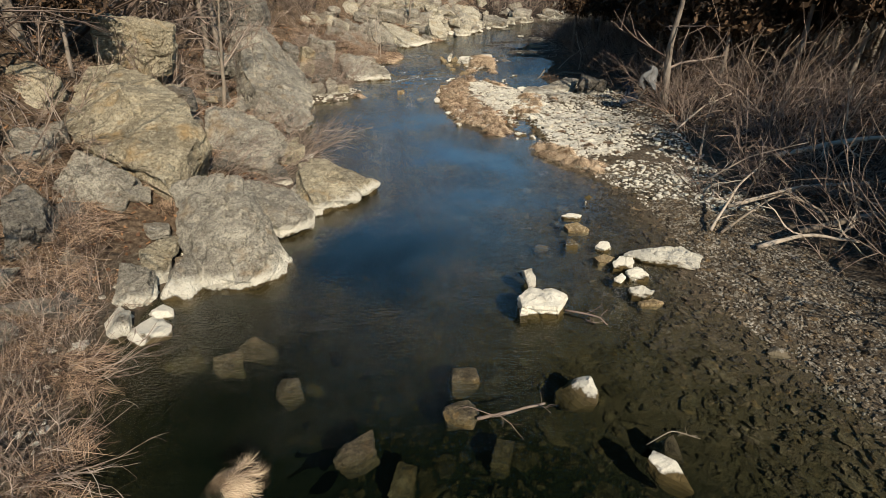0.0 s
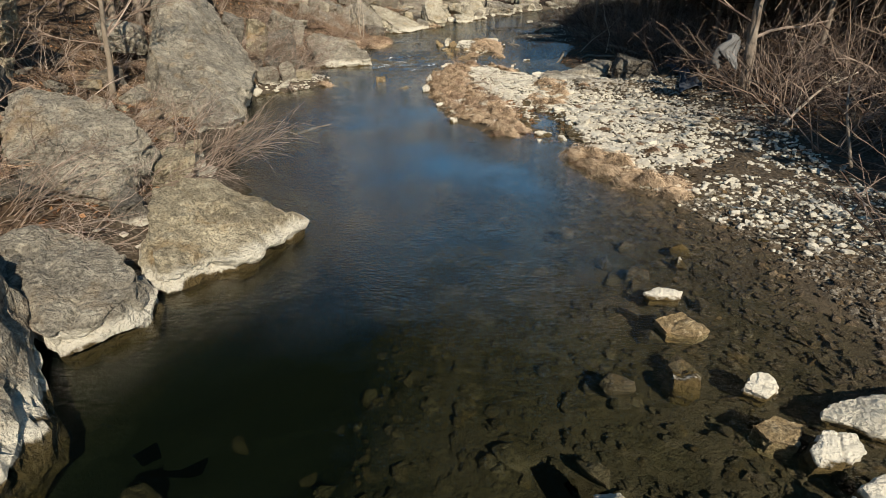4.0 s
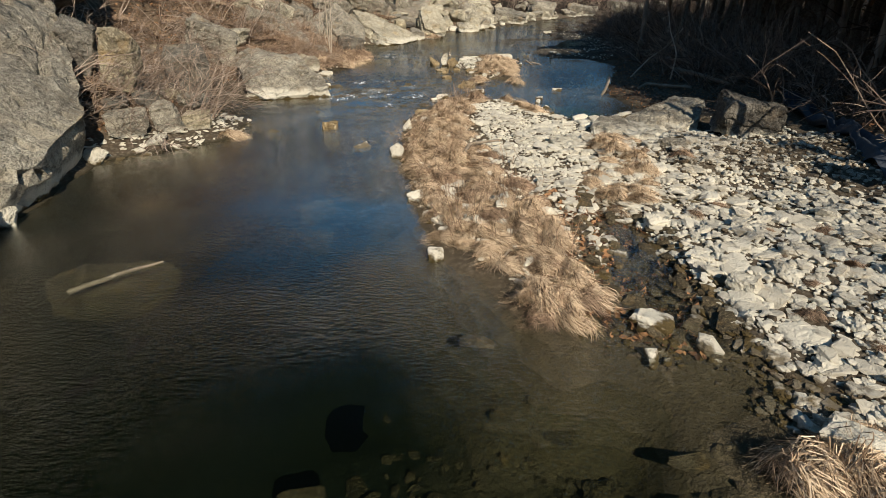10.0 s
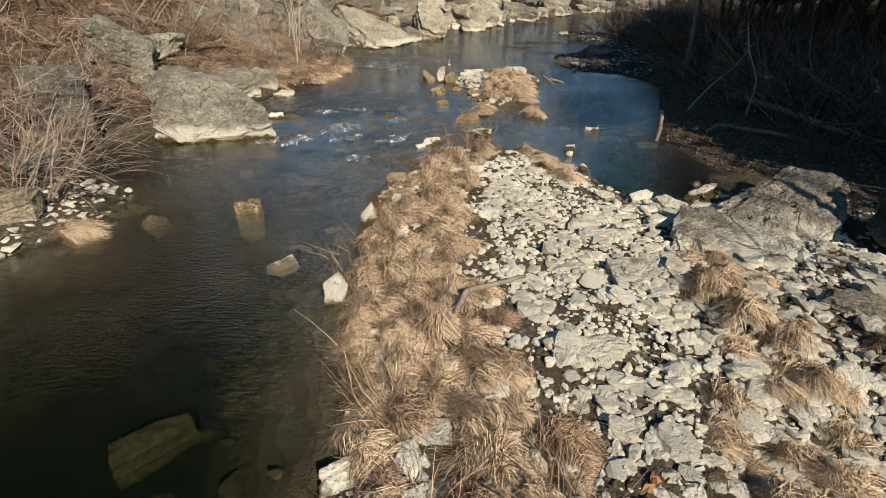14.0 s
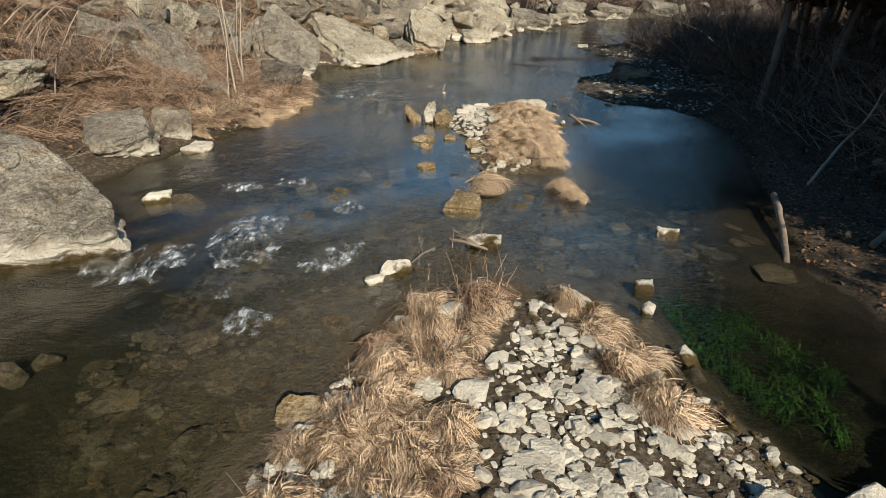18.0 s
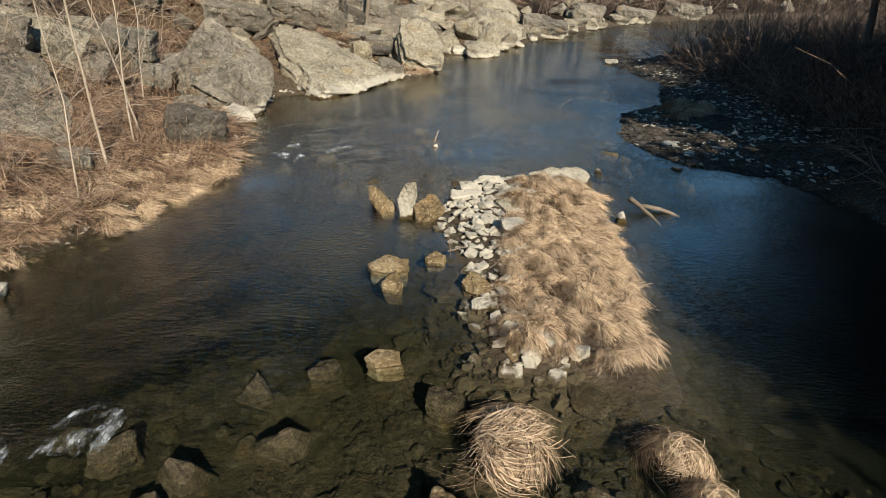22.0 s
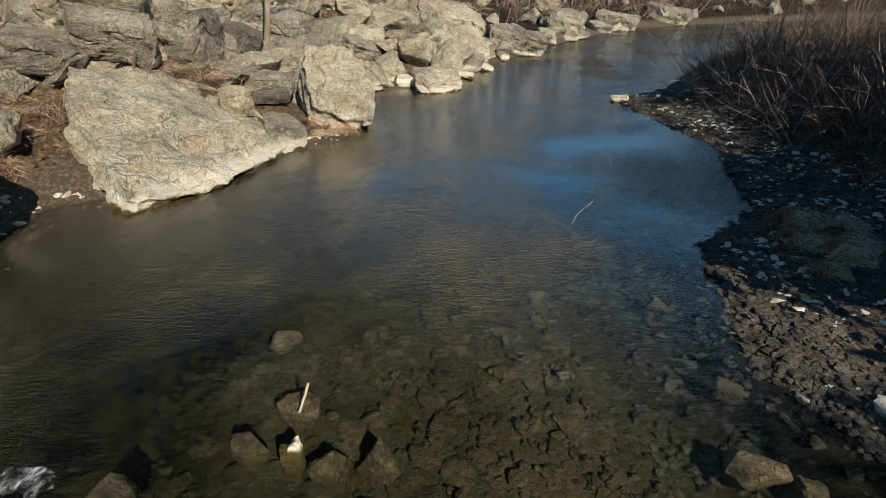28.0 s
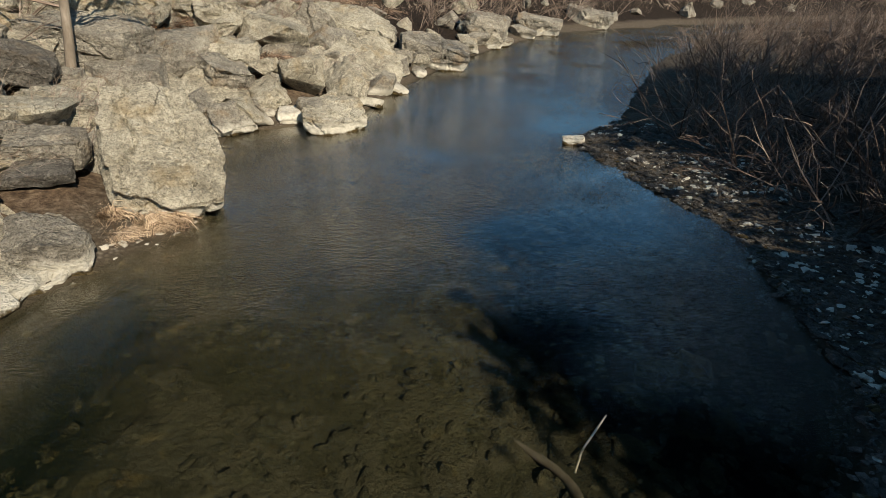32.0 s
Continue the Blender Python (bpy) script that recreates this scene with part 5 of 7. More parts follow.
stone(-1.66, 16.14, 0.03, 0.13, 0.35, 0.28, 1, ROCK_GREY, "G")
stone(-1.13, 15.55, 0.03, 0.15, 0.27, 0.21, -9, ROCK_GREY, "G")
stone(-2.24, 15.40, -0.27, -0.02, 0.19, 0.15, 12, STONE_WET, "U")
stone(-3.36, 18.50, -0.10, 0.04, 0.35, 0.20, 33, STONE_WHITE, "W")
stone(0.53, 21.83, -0.08, 0.06, 0.23, 0.18, -17, STONE_WET, "T")
stone(1.24, 19.33, 0.06, 0.17, 0.29, 0.23, -34, STONE_WET, "T")
stone(0.98, 19.61, 0.04, 0.19, 0.29, 0.23, -30, STONE_WHITE, "W")
stone(0.07, 19.71, -0.01, 0.13, 0.38, 0.30, -19, ROCK_GREY, "G")
stone(0.11, 19.15, 0.04, 0.18, 0.46, 0.37, -22, ROCK_GREY, "G")
stone(-0.32, 18.48, 0.01, 0.14, 0.40, 0.32, -20, ROCK_GREY, "G")
stone(-0.96, 18.75, 0.05, 0.16, 0.25, 0.20, -8, ROCK_GREY, "G")
stone(-5.86, 20.08, -0.15, 0.04, 0.30, 0.24, 44, STONE_WET, "T")
stone(-5.29, 19.63, -0.23, 0.06, 0.44, 0.36, 43, STONE_WET, "T")
stone(-2.04, 20.41, 0.02, 0.14, 0.24, 0.20, 12, STONE_WHITE, "W")
stone(-2.30, 20.23, -0.01, 0.17, 0.22, 0.17, 17, STONE_WHITE, "W")
stone(-2.63, 19.72, -0.07, 0.23, 0.17, 0.14, 27, STONE_WHITE, "W")
stone(-2.22, 23.07, -0.09, 0.04, 0.21, 0.17, 8, STONE_WHITE, "W")
stone(-2.37, 22.26, -0.05, 0.08, 0.41, 0.31, 11, STONE_WET, "T")
stone(-1.78, 22.23, 0.00, 0.11, 0.30, 0.24, 5, STONE_WHITE, "W")
stone(0.52, 23.12, -0.11, 0.07, 0.21, 0.17, -18, STONE_WHITE, "W")
stone(1.17, 24.42, -0.30, 0.05, 0.29, 0.23, -19, STONE_WHITE, "W")
stone(1.08, 23.97, -0.27, 0.06, 0.37, 0.30, -20, STONE_WET, "T")
stone(2.12, 21.38, -0.06, 0.04, 0.24, 0.19, -40, STONE_WHITE, "W")
stone(-0.17, 22.80, -0.06, 0.10, 0.50, 0.40, -12, STONE_WHITE, "W")
stone(-4.85, 21.55, -0.19, 0.06, 0.31, 0.24, 39, STONE_WET, "T")
stone(-4.72, 21.74, -0.19, 0.05, 0.27, 0.15, 37, STONE_WET, "T")
stone(-5.54, 25.05, -0.23, 0.09, 0.37, 0.29, 28, STONE_WHITE, "W")
stone(-5.12, 25.13, -0.26, 0.10, 0.55, 0.37, 25, STONE_WET, "T")
stone(-2.45, 22.94, -0.08, 0.03, 0.34, 0.26, 19, STONE_WET, "T")
stone(-2.61, 22.51, -0.06, 0.04, 0.22, 0.18, 24, STONE_WET, "T")
stone(0.87, 24.37, -0.30, 0.05, 0.25, 0.20, -25, STONE_WET, "T")
stone(0.43, 22.66, -0.07, 0.09, 0.14, 0.11, -30, STONE_WHITE, "W")
stone(0.56, 21.98, -0.06, 0.06, 0.24, 0.19, -39, STONE_WHITE, "W")
stone(-0.30, 24.21, -0.27, 0.05, 0.23, 0.18, -13, STONE_WET, "T")
stone(-1.24, 24.54, -0.26, 0.04, 0.20, 0.16, -1, STONE_WET, "T")
stone(-3.53, 21.99, -0.11, 0.05, 0.34, 0.24, 43, STONE_WET, "T")
stone(-2.98, 22.32, -0.11, 0.06, 0.24, 0.19, 32, STONE_WET, "T")
stone(-3.53, 23.51, -0.27, 0.06, 0.24, 0.19, 30, STONE_WET, "T")
stone(-3.99, 23.37, -0.27, -0.16, 0.54, 0.43, 36, STONE_WET, "U")
stone(-3.41, 24.72, -0.27, 0.04, 0.22, 0.18, 22, STONE_WET, "T")
stone(-3.24, 23.17, -0.14, 0.02, 0.22, 0.16, 28, STONE_WET, "T")
stone(-0.13, 23.92, -0.27, 0.04, 0.22, 0.18, -16, STONE_WET, "T")
stone(-0.32, 23.58, -0.18, 0.04, 0.16, 0.12, -14, STONE_WET, "T")
stone(-1.22, 23.47, -0.06, 0.03, 0.18, 0.14, -2, STONE_WET, "T")
stone(-1.49, 23.33, -0.07, 0.01, 0.17, 0.14, 2, STONE_WET, "T")
stone(-0.60, 25.23, -0.25, 0.07, 0.30, 0.24, -13, STONE_WET, "T")
stone(-0.47, 25.60, -0.25, 0.07, 0.23, 0.19, -13, STONE_WET, "T")
stone(-0.16, 25.30, -0.26, 0.06, 0.27, 0.22, -19, STONE_WET, "T")
stone(0.06, 25.20, -0.27, 0.04, 0.24, 0.19, -23, STONE_WET, "T")
stone(-0.15, 24.95, -0.24, 0.06, 0.31, 0.25, -22, STONE_WET, "T")
stone(-6.06, 27.32, -0.12, 0.12, 0.54, 0.43, 42, STONE_WHITE, "W")
stone(-2.97, 24.58, -0.28, 0.05, 0.40, 0.19, 33, STONE_WET, "T")
stone(-2.49, 25.87, -0.25, 0.07, 0.44, 0.29, 17, STONE_WET, "T")
stone(-2.95, 26.43, -0.27, 0.04, 0.23, 0.18, 21, STONE_WET, "T")
stone(-3.65, 25.74, -0.26, 0.05, 0.36, 0.18, 32, STONE_WET, "T")
stone(-1.43, 26.35, -0.25, 0.05, 0.36, 0.28, 2, STONE_WET, "T")
stone(0.67, 24.69, -0.31, 0.05, 0.18, 0.14, -37, STONE_WET, "T")
stone(-0.79, 29.01, 0.15, 0.33, 0.44, 0.35, -4, STONE_WHITE, "W")
stone(-3.07, 25.61, -0.26, 0.07, 0.42, 0.22, 26, STONE_WET, "T")
stone(-3.21, 25.31, -0.26, 0.04, 0.23, 0.19, 30, STONE_WET, "T")
stone(-4.69, 25.45, -0.27, -0.19, 0.23, 0.18, 45, STONE_WET, "U")
stone(-2.44, 26.71, -0.26, 0.03, 0.24, 0.19, 14, STONE_WET, "T")
stone(-1.40, 30.85, 0.03, 0.17, 0.43, 0.27, 4, STONE_WET, "T")
stone(1.24, 32.98, -0.29, 0.07, 0.45, 0.36, -23, STONE_WET, "T")
stone(0.84, 31.88, -0.23, 0.04, 0.25, 0.20, -24, ROCK_GREY, "G")
stone(0.73, 29.88, -0.12, 0.09, 0.22, 0.18, -38, STONE_WHITE, "W")
stone(0.64, 30.18, -0.07, 0.03, 0.19, 0.15, -33, STONE_WET, "T")
stone(-0.96, 30.86, 0.08, 0.21, 0.40, 0.19, -3, STONE_WHITE, "W")
stone(-1.33, 30.19, 0.07, 0.21, 0.46, 0.26, 4, STONE_WHITE, "W")
stone(-1.66, 30.24, -0.05, 0.05, 0.18, 0.14, 11, STONE_WET, "T")
stone(-1.97, 31.50, -0.27, 0.05, 0.24, 0.19, 12, STONE_WET, "T")
stone(1.65, 32.38, -0.27, 0.03, 0.25, 0.20, -30, STONE_WET, "T")
stone(2.18, 32.13, -0.17, 0.04, 0.27, 0.22, -35, STONE_WHITE, "W")
stone(2.25, 31.82, -0.25, 0.05, 0.32, 0.25, -38, STONE_WET, "T")
stone(2.11, 31.43, -0.39, 0.04, 0.27, 0.17, -39, STONE_WET, "T")
stone(2.61, 32.79, -0.02, 0.10, 0.40, 0.32, -35, STONE_WHITE, "W")
stone(2.50, 33.32, 0.04, 0.15, 0.32, 0.26, -32, STONE_WHITE, "W")
stone(-2.80, 31.06, -0.34, 0.05, 0.34, 0.28, 25, STONE_WET, "T")
stone(-3.22, 31.00, -0.33, 0.03, 0.22, 0.18, 31, STONE_WET, "T")
stone(-2.27, 31.34, -0.30, 0.03, 0.21, 0.17, 16, STONE_WET, "T")
stone(-3.92, 32.47, -0.31, 0.05, 0.28, 0.23, 29, STONE_WET, "T")
stone(-4.46, 31.88, -0.32, 0.02, 0.23, 0.18, 37, STONE_WET, "T")
stone(-3.57, 31.88, -0.32, 0.06, 0.29, 0.23, 29, STONE_WET, "T")
stone(-2.37, 34.48, -0.26, 0.05, 0.33, 0.26, 10, STONE_WET, "T")
stone(-2.02, 33.57, -0.27, 0.06, 0.38, 0.30, 15, STONE_WET, "T")
stone(-1.99, 33.10, -0.30, 0.03, 0.20, 0.16, 17, STONE_WHITE, "W")
stone(1.45, 33.75, -0.14, 0.04, 0.26, 0.20, -32, STONE_WET, "T")
stone(1.50, 32.78, -0.23, 0.04, 0.24, 0.19, -40, STONE_WET, "T")
stone(1.47, 32.25, -0.32, 0.03, 0.16, 0.12, -46, STONE_WET, "T")
stone(4.05, 45.09, -0.05, 0.17, 0.49, 0.40, -18, STONE_WHITE, "W")
stone(-3.12, 32.77, -0.29, 0.05, 0.22, 0.18, 36, STONE_WET, "T")
stone(-0.57, 32.38, -0.29, -0.17, 0.24, 0.19, -10, STONE_WET, "U")
stone(-2.31, 33.24, -0.26, 0.03, 0.14, 0.12, 21, STONE_WET, "T")
stone(-1.69, 33.02, -0.29, 0.02, 0.18, 0.13, 12, STONE_WET, "T")
stone(-1.38, 33.08, -0.28, 0.05, 0.32, 0.15, 7, STONE_WET, "T")
stone(-0.05, 32.86, -0.27, -0.18, 0.34, 0.21, -18, STONE_WET, "U")
stone(-2.07, 36.50, -0.45, -0.06, 0.21, 0.17, 20, STONE_WET, "U")
stone(2.13, 38.14, -0.51, 0.04, 0.28, 0.22, -27, STONE_WET, "T")
stone(1.41, 35.09, -0.20, 0.04, 0.29, 0.21, -41, STONE_WET, "T")
stone(-1.06, 35.42, -0.36, -0.17, 0.39, 0.28, 8, STONE_WET, "U")
stone(2.43, 36.12, -0.04, 0.05, 0.19, 0.15, -42, STONE_WET, "T")
stone(-3.20, 36.15, -0.45, -0.14, 0.40, 0.32, 36, STONE_WET, "U")
stone(-1.84, 35.31, -0.31, -0.19, 0.30, 0.21, 24, STONE_WET, "U")
stone(2.49, 38.19, -0.46, 0.02, 0.19, 0.15, -41, STONE_WET, "T")
stone(-2.43, 39.62, -0.53, -0.05, 0.42, 0.33, 22, STONE_WET, "U")
stone(-1.83, 39.88, -0.53, -0.14, 0.35, 0.28, 15, STONE_WET, "U")
stone(-2.69, 40.67, -0.30, -0.17, 0.45, 0.36, 20, STONE_WET, "U")
stone(1.44, 41.78, -0.55, -0.17, 0.44, 0.34, -15, STONE_WET, "U")
stone(3.13, 40.54, -0.49, -0.15, 0.51, 0.40, -32, STONE_WET, "U")

# ---- scatter helpers ----
def inside(x, y, poly):
    p = np.array(poly, float)
    q = np.roll(p, -1, axis=0)
    c = np.zeros(x.shape, bool)
    for (ax, ay), (bx, by) in zip(p, q):
        if ay != by:
            c ^= ((ay > y) != (by > y)) & (x < (bx - ax) * (y - ay) / (by - ay) + ax)
    return c


def sow(poly, n, gap, seed, low=-9.0, high=99.0):
    """Up to n places in a polygon at least gap apart, on ground between two heights."""
    rng = np.random.default_rng(seed)
    p = np.array(poly, float)
    x = rng.uniform(p[:, 0].min(), p[:, 0].max(), n * 12)
    y = rng.uniform(p[:, 1].min(), p[:, 1].max(), n * 12)
    ok = inside(x, y, poly)
    x, y = x[ok], y[ok]
    z = land(x, y)
    ok = (z > low) & (z < high)
    x, y, z = x[ok], y[ok], z[ok]
    kept = np.zeros((0, 3))
    for c in np.stack([x, y, z], 1):
        if len(kept) >= n:
            break
        if not len(kept) or np.min(np.hypot(kept[:, 0] - c[0], kept[:, 1] - c[1])) > gap:
            kept = np.vstack([kept, c])
    return kept


def shore_strip(line, y0, y1, inner, outer):
    """A polygon along a shore between two distances inland (x offsets)."""
    a = [p for p in line if y0 <= p[1] <= y1]
    return [(p[0] + inner, p[1]) for p in a] + [(p[0] + outer, p[1]) for p in a[::-1]]


scree([(-6.3, 3), (-5.8, 6), (-5.6, 9), (-6.6, 12), (-7.6, 17), (-6.4, 19), (-8, 22.5), (-7.2, 25), (-10, 26), (-11, 18), (-11, 8), (-9.5, 1), (-7, 1)], 130, 0.45, 0.2, 0.9, (ROCK_GREY, ROCK_TAN, ROCK_GREY, ROCK_DARK_SHADE), "weathered limestone rock on the bank", 901, "rocks on the bank")
scree([(-6.9, 26), (-6.4, 31), (-6.6, 34), (-7, 38), (-5, 39.5), (-3.6, 42), (-3.4, 46), (-1.2, 48), (0.2, 51.5), (3.5, 58), (8, 66), (4, 68), (-3, 58), (-8, 48), (-11, 40), (-11, 27)], 100, 0.6, 0.4, 1.8, (ROCK_GREY, ROCK_PALE, ROCK_GREY, ROCK_PALE), "pale weathered limestone rock on the bank", 902, "rocks on the bank")
scree([(-4.4, 42), (-3.8, 46), (-1.6, 48.4), (0, 52), (-4, 54), (-9, 47), (-9, 40.5), (-6, 41)], 60, 0.7, 0.8, 2.2, (ROCK_PALE, ROCK_GREY, ROCK_PALE), "large pale limestone block jammed on the bank", 904, "rocks on the bank")
scree(shore_strip(LEFT_SHORE, 46, 70, -1.6, 0.0), 40, 0.6, 0.45, 1.5, (ROCK_PALE, ROCK_GREY), "pale limestone block with a white waterline", 905, "rocks on the bank")
scree([(11, 69.5), (24, 78), (50, 89), (45, 95), (20, 84), (8, 72)], 20, 1.2, 0.6, 1.8, (ROCK_GREY,), "grey rock on the far bank", 903, "rocks on the far bank")


# ---- tubes, twigs and blades ----
class Pile:
    """Gathers corners and triangles of many small pieces."""

    def __init__(self):
        self.v, self.f, self.n = [], [], 0

    def add(self, v, f):
        self.v.append(v)
        self.f.append(f + self.n)
        self.n += len(v)

    def mesh(self, name, smooth=False):
        return mesh_of(name, np.concatenate(self.v), np.concatenate(self.f), smooth)


def tube(pile, pts, radii, sides=3):
    pts, radii = np.asarray(pts, float), np.asarray(radii, float)
    k = len(pts)
    t = np.gradient(pts, axis=0)
    t /= np.linalg.norm(t, axis=1)[:, None] + 1e-9
    a = np.cross(t, (0.31, 0.17, 0.93))
    a /= np.linalg.norm(a, axis=1)[:, None] + 1e-9
    b = np.cross(t, a)
    ang = np.arange(sides) * 2 * np.pi / sides
    v = pts[:, None] + radii[:, None, None] * (np.cos(ang)[None, :, None] * a[:, None] + np.sin(ang)[None, :, None] * b[:, None])
    i = (np.arange(k - 1)[:, None] * sides + np.arange(sides)[None]).ravel()
    j = (np.arange(k - 1)[:, None] * sides + (np.arange(sides) + 1)[None] % sides).ravel()
    f = np.concatenate([np.stack([i, j, j + sides], 1), np.stack([i, j + sides, i + sides], 1)])
    caps = [[(k - 1) * sides + q for q in (0, s, s + 1)] for s in range(1, sides - 1)] + [[0, s + 1, s] for s in range(1, sides - 1)]
    pile.add(v.reshape(-1, 3), np.concatenate([f, np.array(caps)]))


def sway(rng, start, way, length, steps, wander, droop):
    """A wandering path from a point: droop bends it down (or up, if negative)."""
    p, d = [np.array(start, float)], np.array(way, float)
    d /= np.linalg.norm(d)
    for _ in range(steps):
        d = d + rng.normal(0, wander, 3) + np.array([0, 0, -droop])
        d /= np.linalg.norm(d)
        p.append(p[-1] + d * length / steps)
    return np.array(p)


def branch(pile, rng, start, way, length, radius, depth, wander=0.16, droop=0.0, kids=5, angle=0.7, shrink=0.55):
    steps = 5 if depth > 0 else 3
    pts = sway(rng, start, way, length, steps, wander, droop)
    tube(pile, pts, np.linspace(radius, radius * 0.35, steps + 1), 5 if radius > 0.03 else 3)
    if depth <= 0:
        return
    for _ in range(kids):
        s = rng.uniform(0.25, 1.0)
        q = s * steps
        i = min(int(q), steps - 1)
        at = pts[i] + (pts[i + 1] - pts[i]) * (q - i)
        d = pts[i + 1] - pts[i]
        d = d / np.linalg.norm(d) + rng.normal(0, angle, 3)
        branch(pile, rng, at, d, length * shrink * rng.uniform(0.6, 1.15), max(radius * 0.55, 0.0032), depth - 1, wander, droop, max(2, kids - 1), angle, shrink)


def shrub_mesh(seed, stems, height, spread_by, droop, kids=5, base=0.25, radius=0.008, depth=2, lean_x=0.0, single=False):
    rng = np.random.default_rng(seed)
    pile = Pile()
    made = []
    for _ in range(stems):
        if single:
            pile = Pile()
            made.append(pile)
        a = rng.uniform(0, 2 * np.pi)
        start = (base * math.cos(a) * rng.random(), base * math.sin(a) * rng.random(), -0.06)
        lean = rng.uniform(0.1, spread_by)
        branch(pile, rng, start, (lean * math.cos(a) + lean_x, lean * math.sin(a), 1), height * rng.uniform(0.6, 1.1), radius * rng.uniform(0.7, 1.4), depth, 0.12, droop, kids, 0.45, 0.5)
    return [p.mesh("stem") for p in made] if single else pile.mesh("shrub")


def bx_of(r, a):
    return r * np.cos(a) * 6


def blades(pile, rng, n, radius, length, lift, width):
    """Blades of a tussock: they rise, arch over and lie outwards."""
    a = rng.uniform(0, 2 * np.pi, n)
    r = radius * np.sqrt(rng.random(n))
    lean = np.where(rng.random(n) < 0.65, rng.uniform(0, 6.28) + 1.6 * np.sin(3 * bx_of(r, a)) + rng.normal(0, 0.55, n), a + rng.normal(0, 0.9, n))
    ln = length * rng.uniform(0.55, 1.2, n)
    lf = lift * rng.uniform(0.5, 1.2, n)
    w = width * rng.uniform(0.6, 1.3, n)
    s = np.array([0, 0.28, 0.6, 1.0])
    out = np.array([0, 0.22, 0.62, 1.0])
    rise = np.array([0, 0.8, 1.0, -0.1])
    tw = np.array([1, 1, 0.75, 0.12])
    dx, dy = np.cos(lean), np.sin(lean)
    px, py = -dy, dx
    bx, by = r * np.cos(a), r * np.sin(a)
    side = rng.normal(0, 0.18, n)
    V = np.zeros((n, 4, 2, 3))
    for k in range(4):
        cx = bx + dx * out[k] * ln + px * side * s[k] ** 2 * ln
        cy = by + dy * out[k] * ln + py * side * s[k] ** 2 * ln
        cz = rise[k] * lf - 0.03
        for m, sg in enumerate((-1, 1)):
            V[:, k, m, 0] = cx + sg * px * w * tw[k]
            V[:, k, m, 1] = cy + sg * py * w * tw[k]
            V[:, k, m, 2] = cz
    base = np.arange(n)[:, None] * 8
    f = []
    for k in range(3):
        q = 2 * k
        f += [np.stack([base[:, 0] + q, base[:, 0] + q + 1, base[:, 0] + q + 3], 1), np.stack([base[:, 0] + q, base[:, 0] + q + 3, base[:, 0] + q + 2], 1)]
    pile.add(V.reshape(-1, 3), np.concatenate(f))


def mop(pile, rng, n, reach, height, width, comb=0.0, stray=0.07, seg=3):
    """Blades that rise from the heart of a tussock and drape over its dome, in locks, like wet hair."""
    locks = 11
    la = rng.uniform(0, 2 * np.pi, locks) if not comb else rng.normal(0, comb, locks)
    lb = rng.normal(0, reach * 0.32, (locks, 2))
    pick = rng.integers(locks, size=n)
    a = la[pick] + rng.normal(0, 0.4, n)
    bx, by = lb[pick, 0] + rng.normal(0, reach * 0.13, n), lb[pick, 1] + rng.normal(0, reach * 0.13, n)
    ln = reach * rng.uniform(0.6, 1.25, n)
    curl = rng.normal(0, 1.3, locks)[pick] + rng.normal(0, 0.45, n)
    wild = rng.random(n) < stray
    lift = np.where(wild, rng.uniform(0.05, 0.14, n), rng.normal(0.012, 0.016, n) + 0.02 * rng.random(locks)[pick])
    w = width * rng.uniform(0.6, 1.35, n)
    ss = np.linspace(0, 1, seg)
    tw = np.interp(ss, [0, 0.5, 1], [0.9, 1.0, 0.15])
    V = np.zeros((n, seg, 2, 3))
    for k in range(seg):
        t = ss[k]
        ang = a + curl * t
        dx, dy = np.cos(ang), np.sin(ang)
        cx, cy = bx + dx * ln * t, by + dy * ln * t
        r = np.hypot(cx, cy) / (reach * 1.25)
        cz = height * (1 - np.clip(r, 0, 1.15) ** 2) + lift * math.sin(0.5 + 2.2 * t) - (0.05 if t == 0 else 0.0)
        for m, sg in enumerate((-1, 1)):
            V[:, k, m, 0] = cx - sg * dy * w * tw[k]
            V[:, k, m, 1] = cy + sg * dx * w * tw[k]
            V[:, k, m, 2] = cz + sg * w * 0.5
    base = np.arange(n) * 2 * seg
    f = []
    for q in range(0, 2 * seg - 2, 2):
        f += [np.stack([base + q, base + q + 1, base + q + 3], 1), np.stack([base + q, base + q + 3, base + q + 2], 1)]
    pile.add(V.reshape(-1, 3), np.concatenate(f))


def tussock_mesh(seed, n=1050, reach=0.2, height=0.11, width=0.0021, comb=0.0, stray=0.07, seg=3):
    rng = np.random.default_rng(seed)
    pile = Pile()
    mop(pile, rng, n, reach, height, width, comb, stray, seg)
    return pile.mesh("tussock")


TUSSOCKS = [tussock_mesh(500 + k, 1000, height=0.05 + 0.025 * (k % 3), width=0.0021, stray=(0.02, 0.04, 0.06)[k % 3], seg=4) for k in range(7)]
COMBED = [tussock_mesh(510 + k, 1500, 0.27, 0.13, 0.0022, 0.9, 0.03, 5) for k in range(3)]
THATCH = [tussock_mesh(515 + k, 260, 0.36, 0.1, 0.0024, 0.0, 0.15) for k in range(3)]
STEMS = [shrub_mesh(520 + k, 26, 0.75, 0.45, 0.0, 2, 0.3, 0.0035, 1) for k in range(3)]
WILLOWS = [shrub_mesh(540 + k, 14, 1.25, 0.8, 0.07, 3, 0.4, 0.0085, 2, 0.9, True) for k in range(4)]
FARBRUSH = [shrub_mesh(580 + k, 9, 1.5, 1.5, 0.05, 3, 0.4, 0.012, 2) for k in range(4)]
WHIPS = [shrub_mesh(600 + k, 11, 2.9, 1.0, 0.015, 4, 0.3, 0.014, 1, 0.0, True) for k in range(3)]
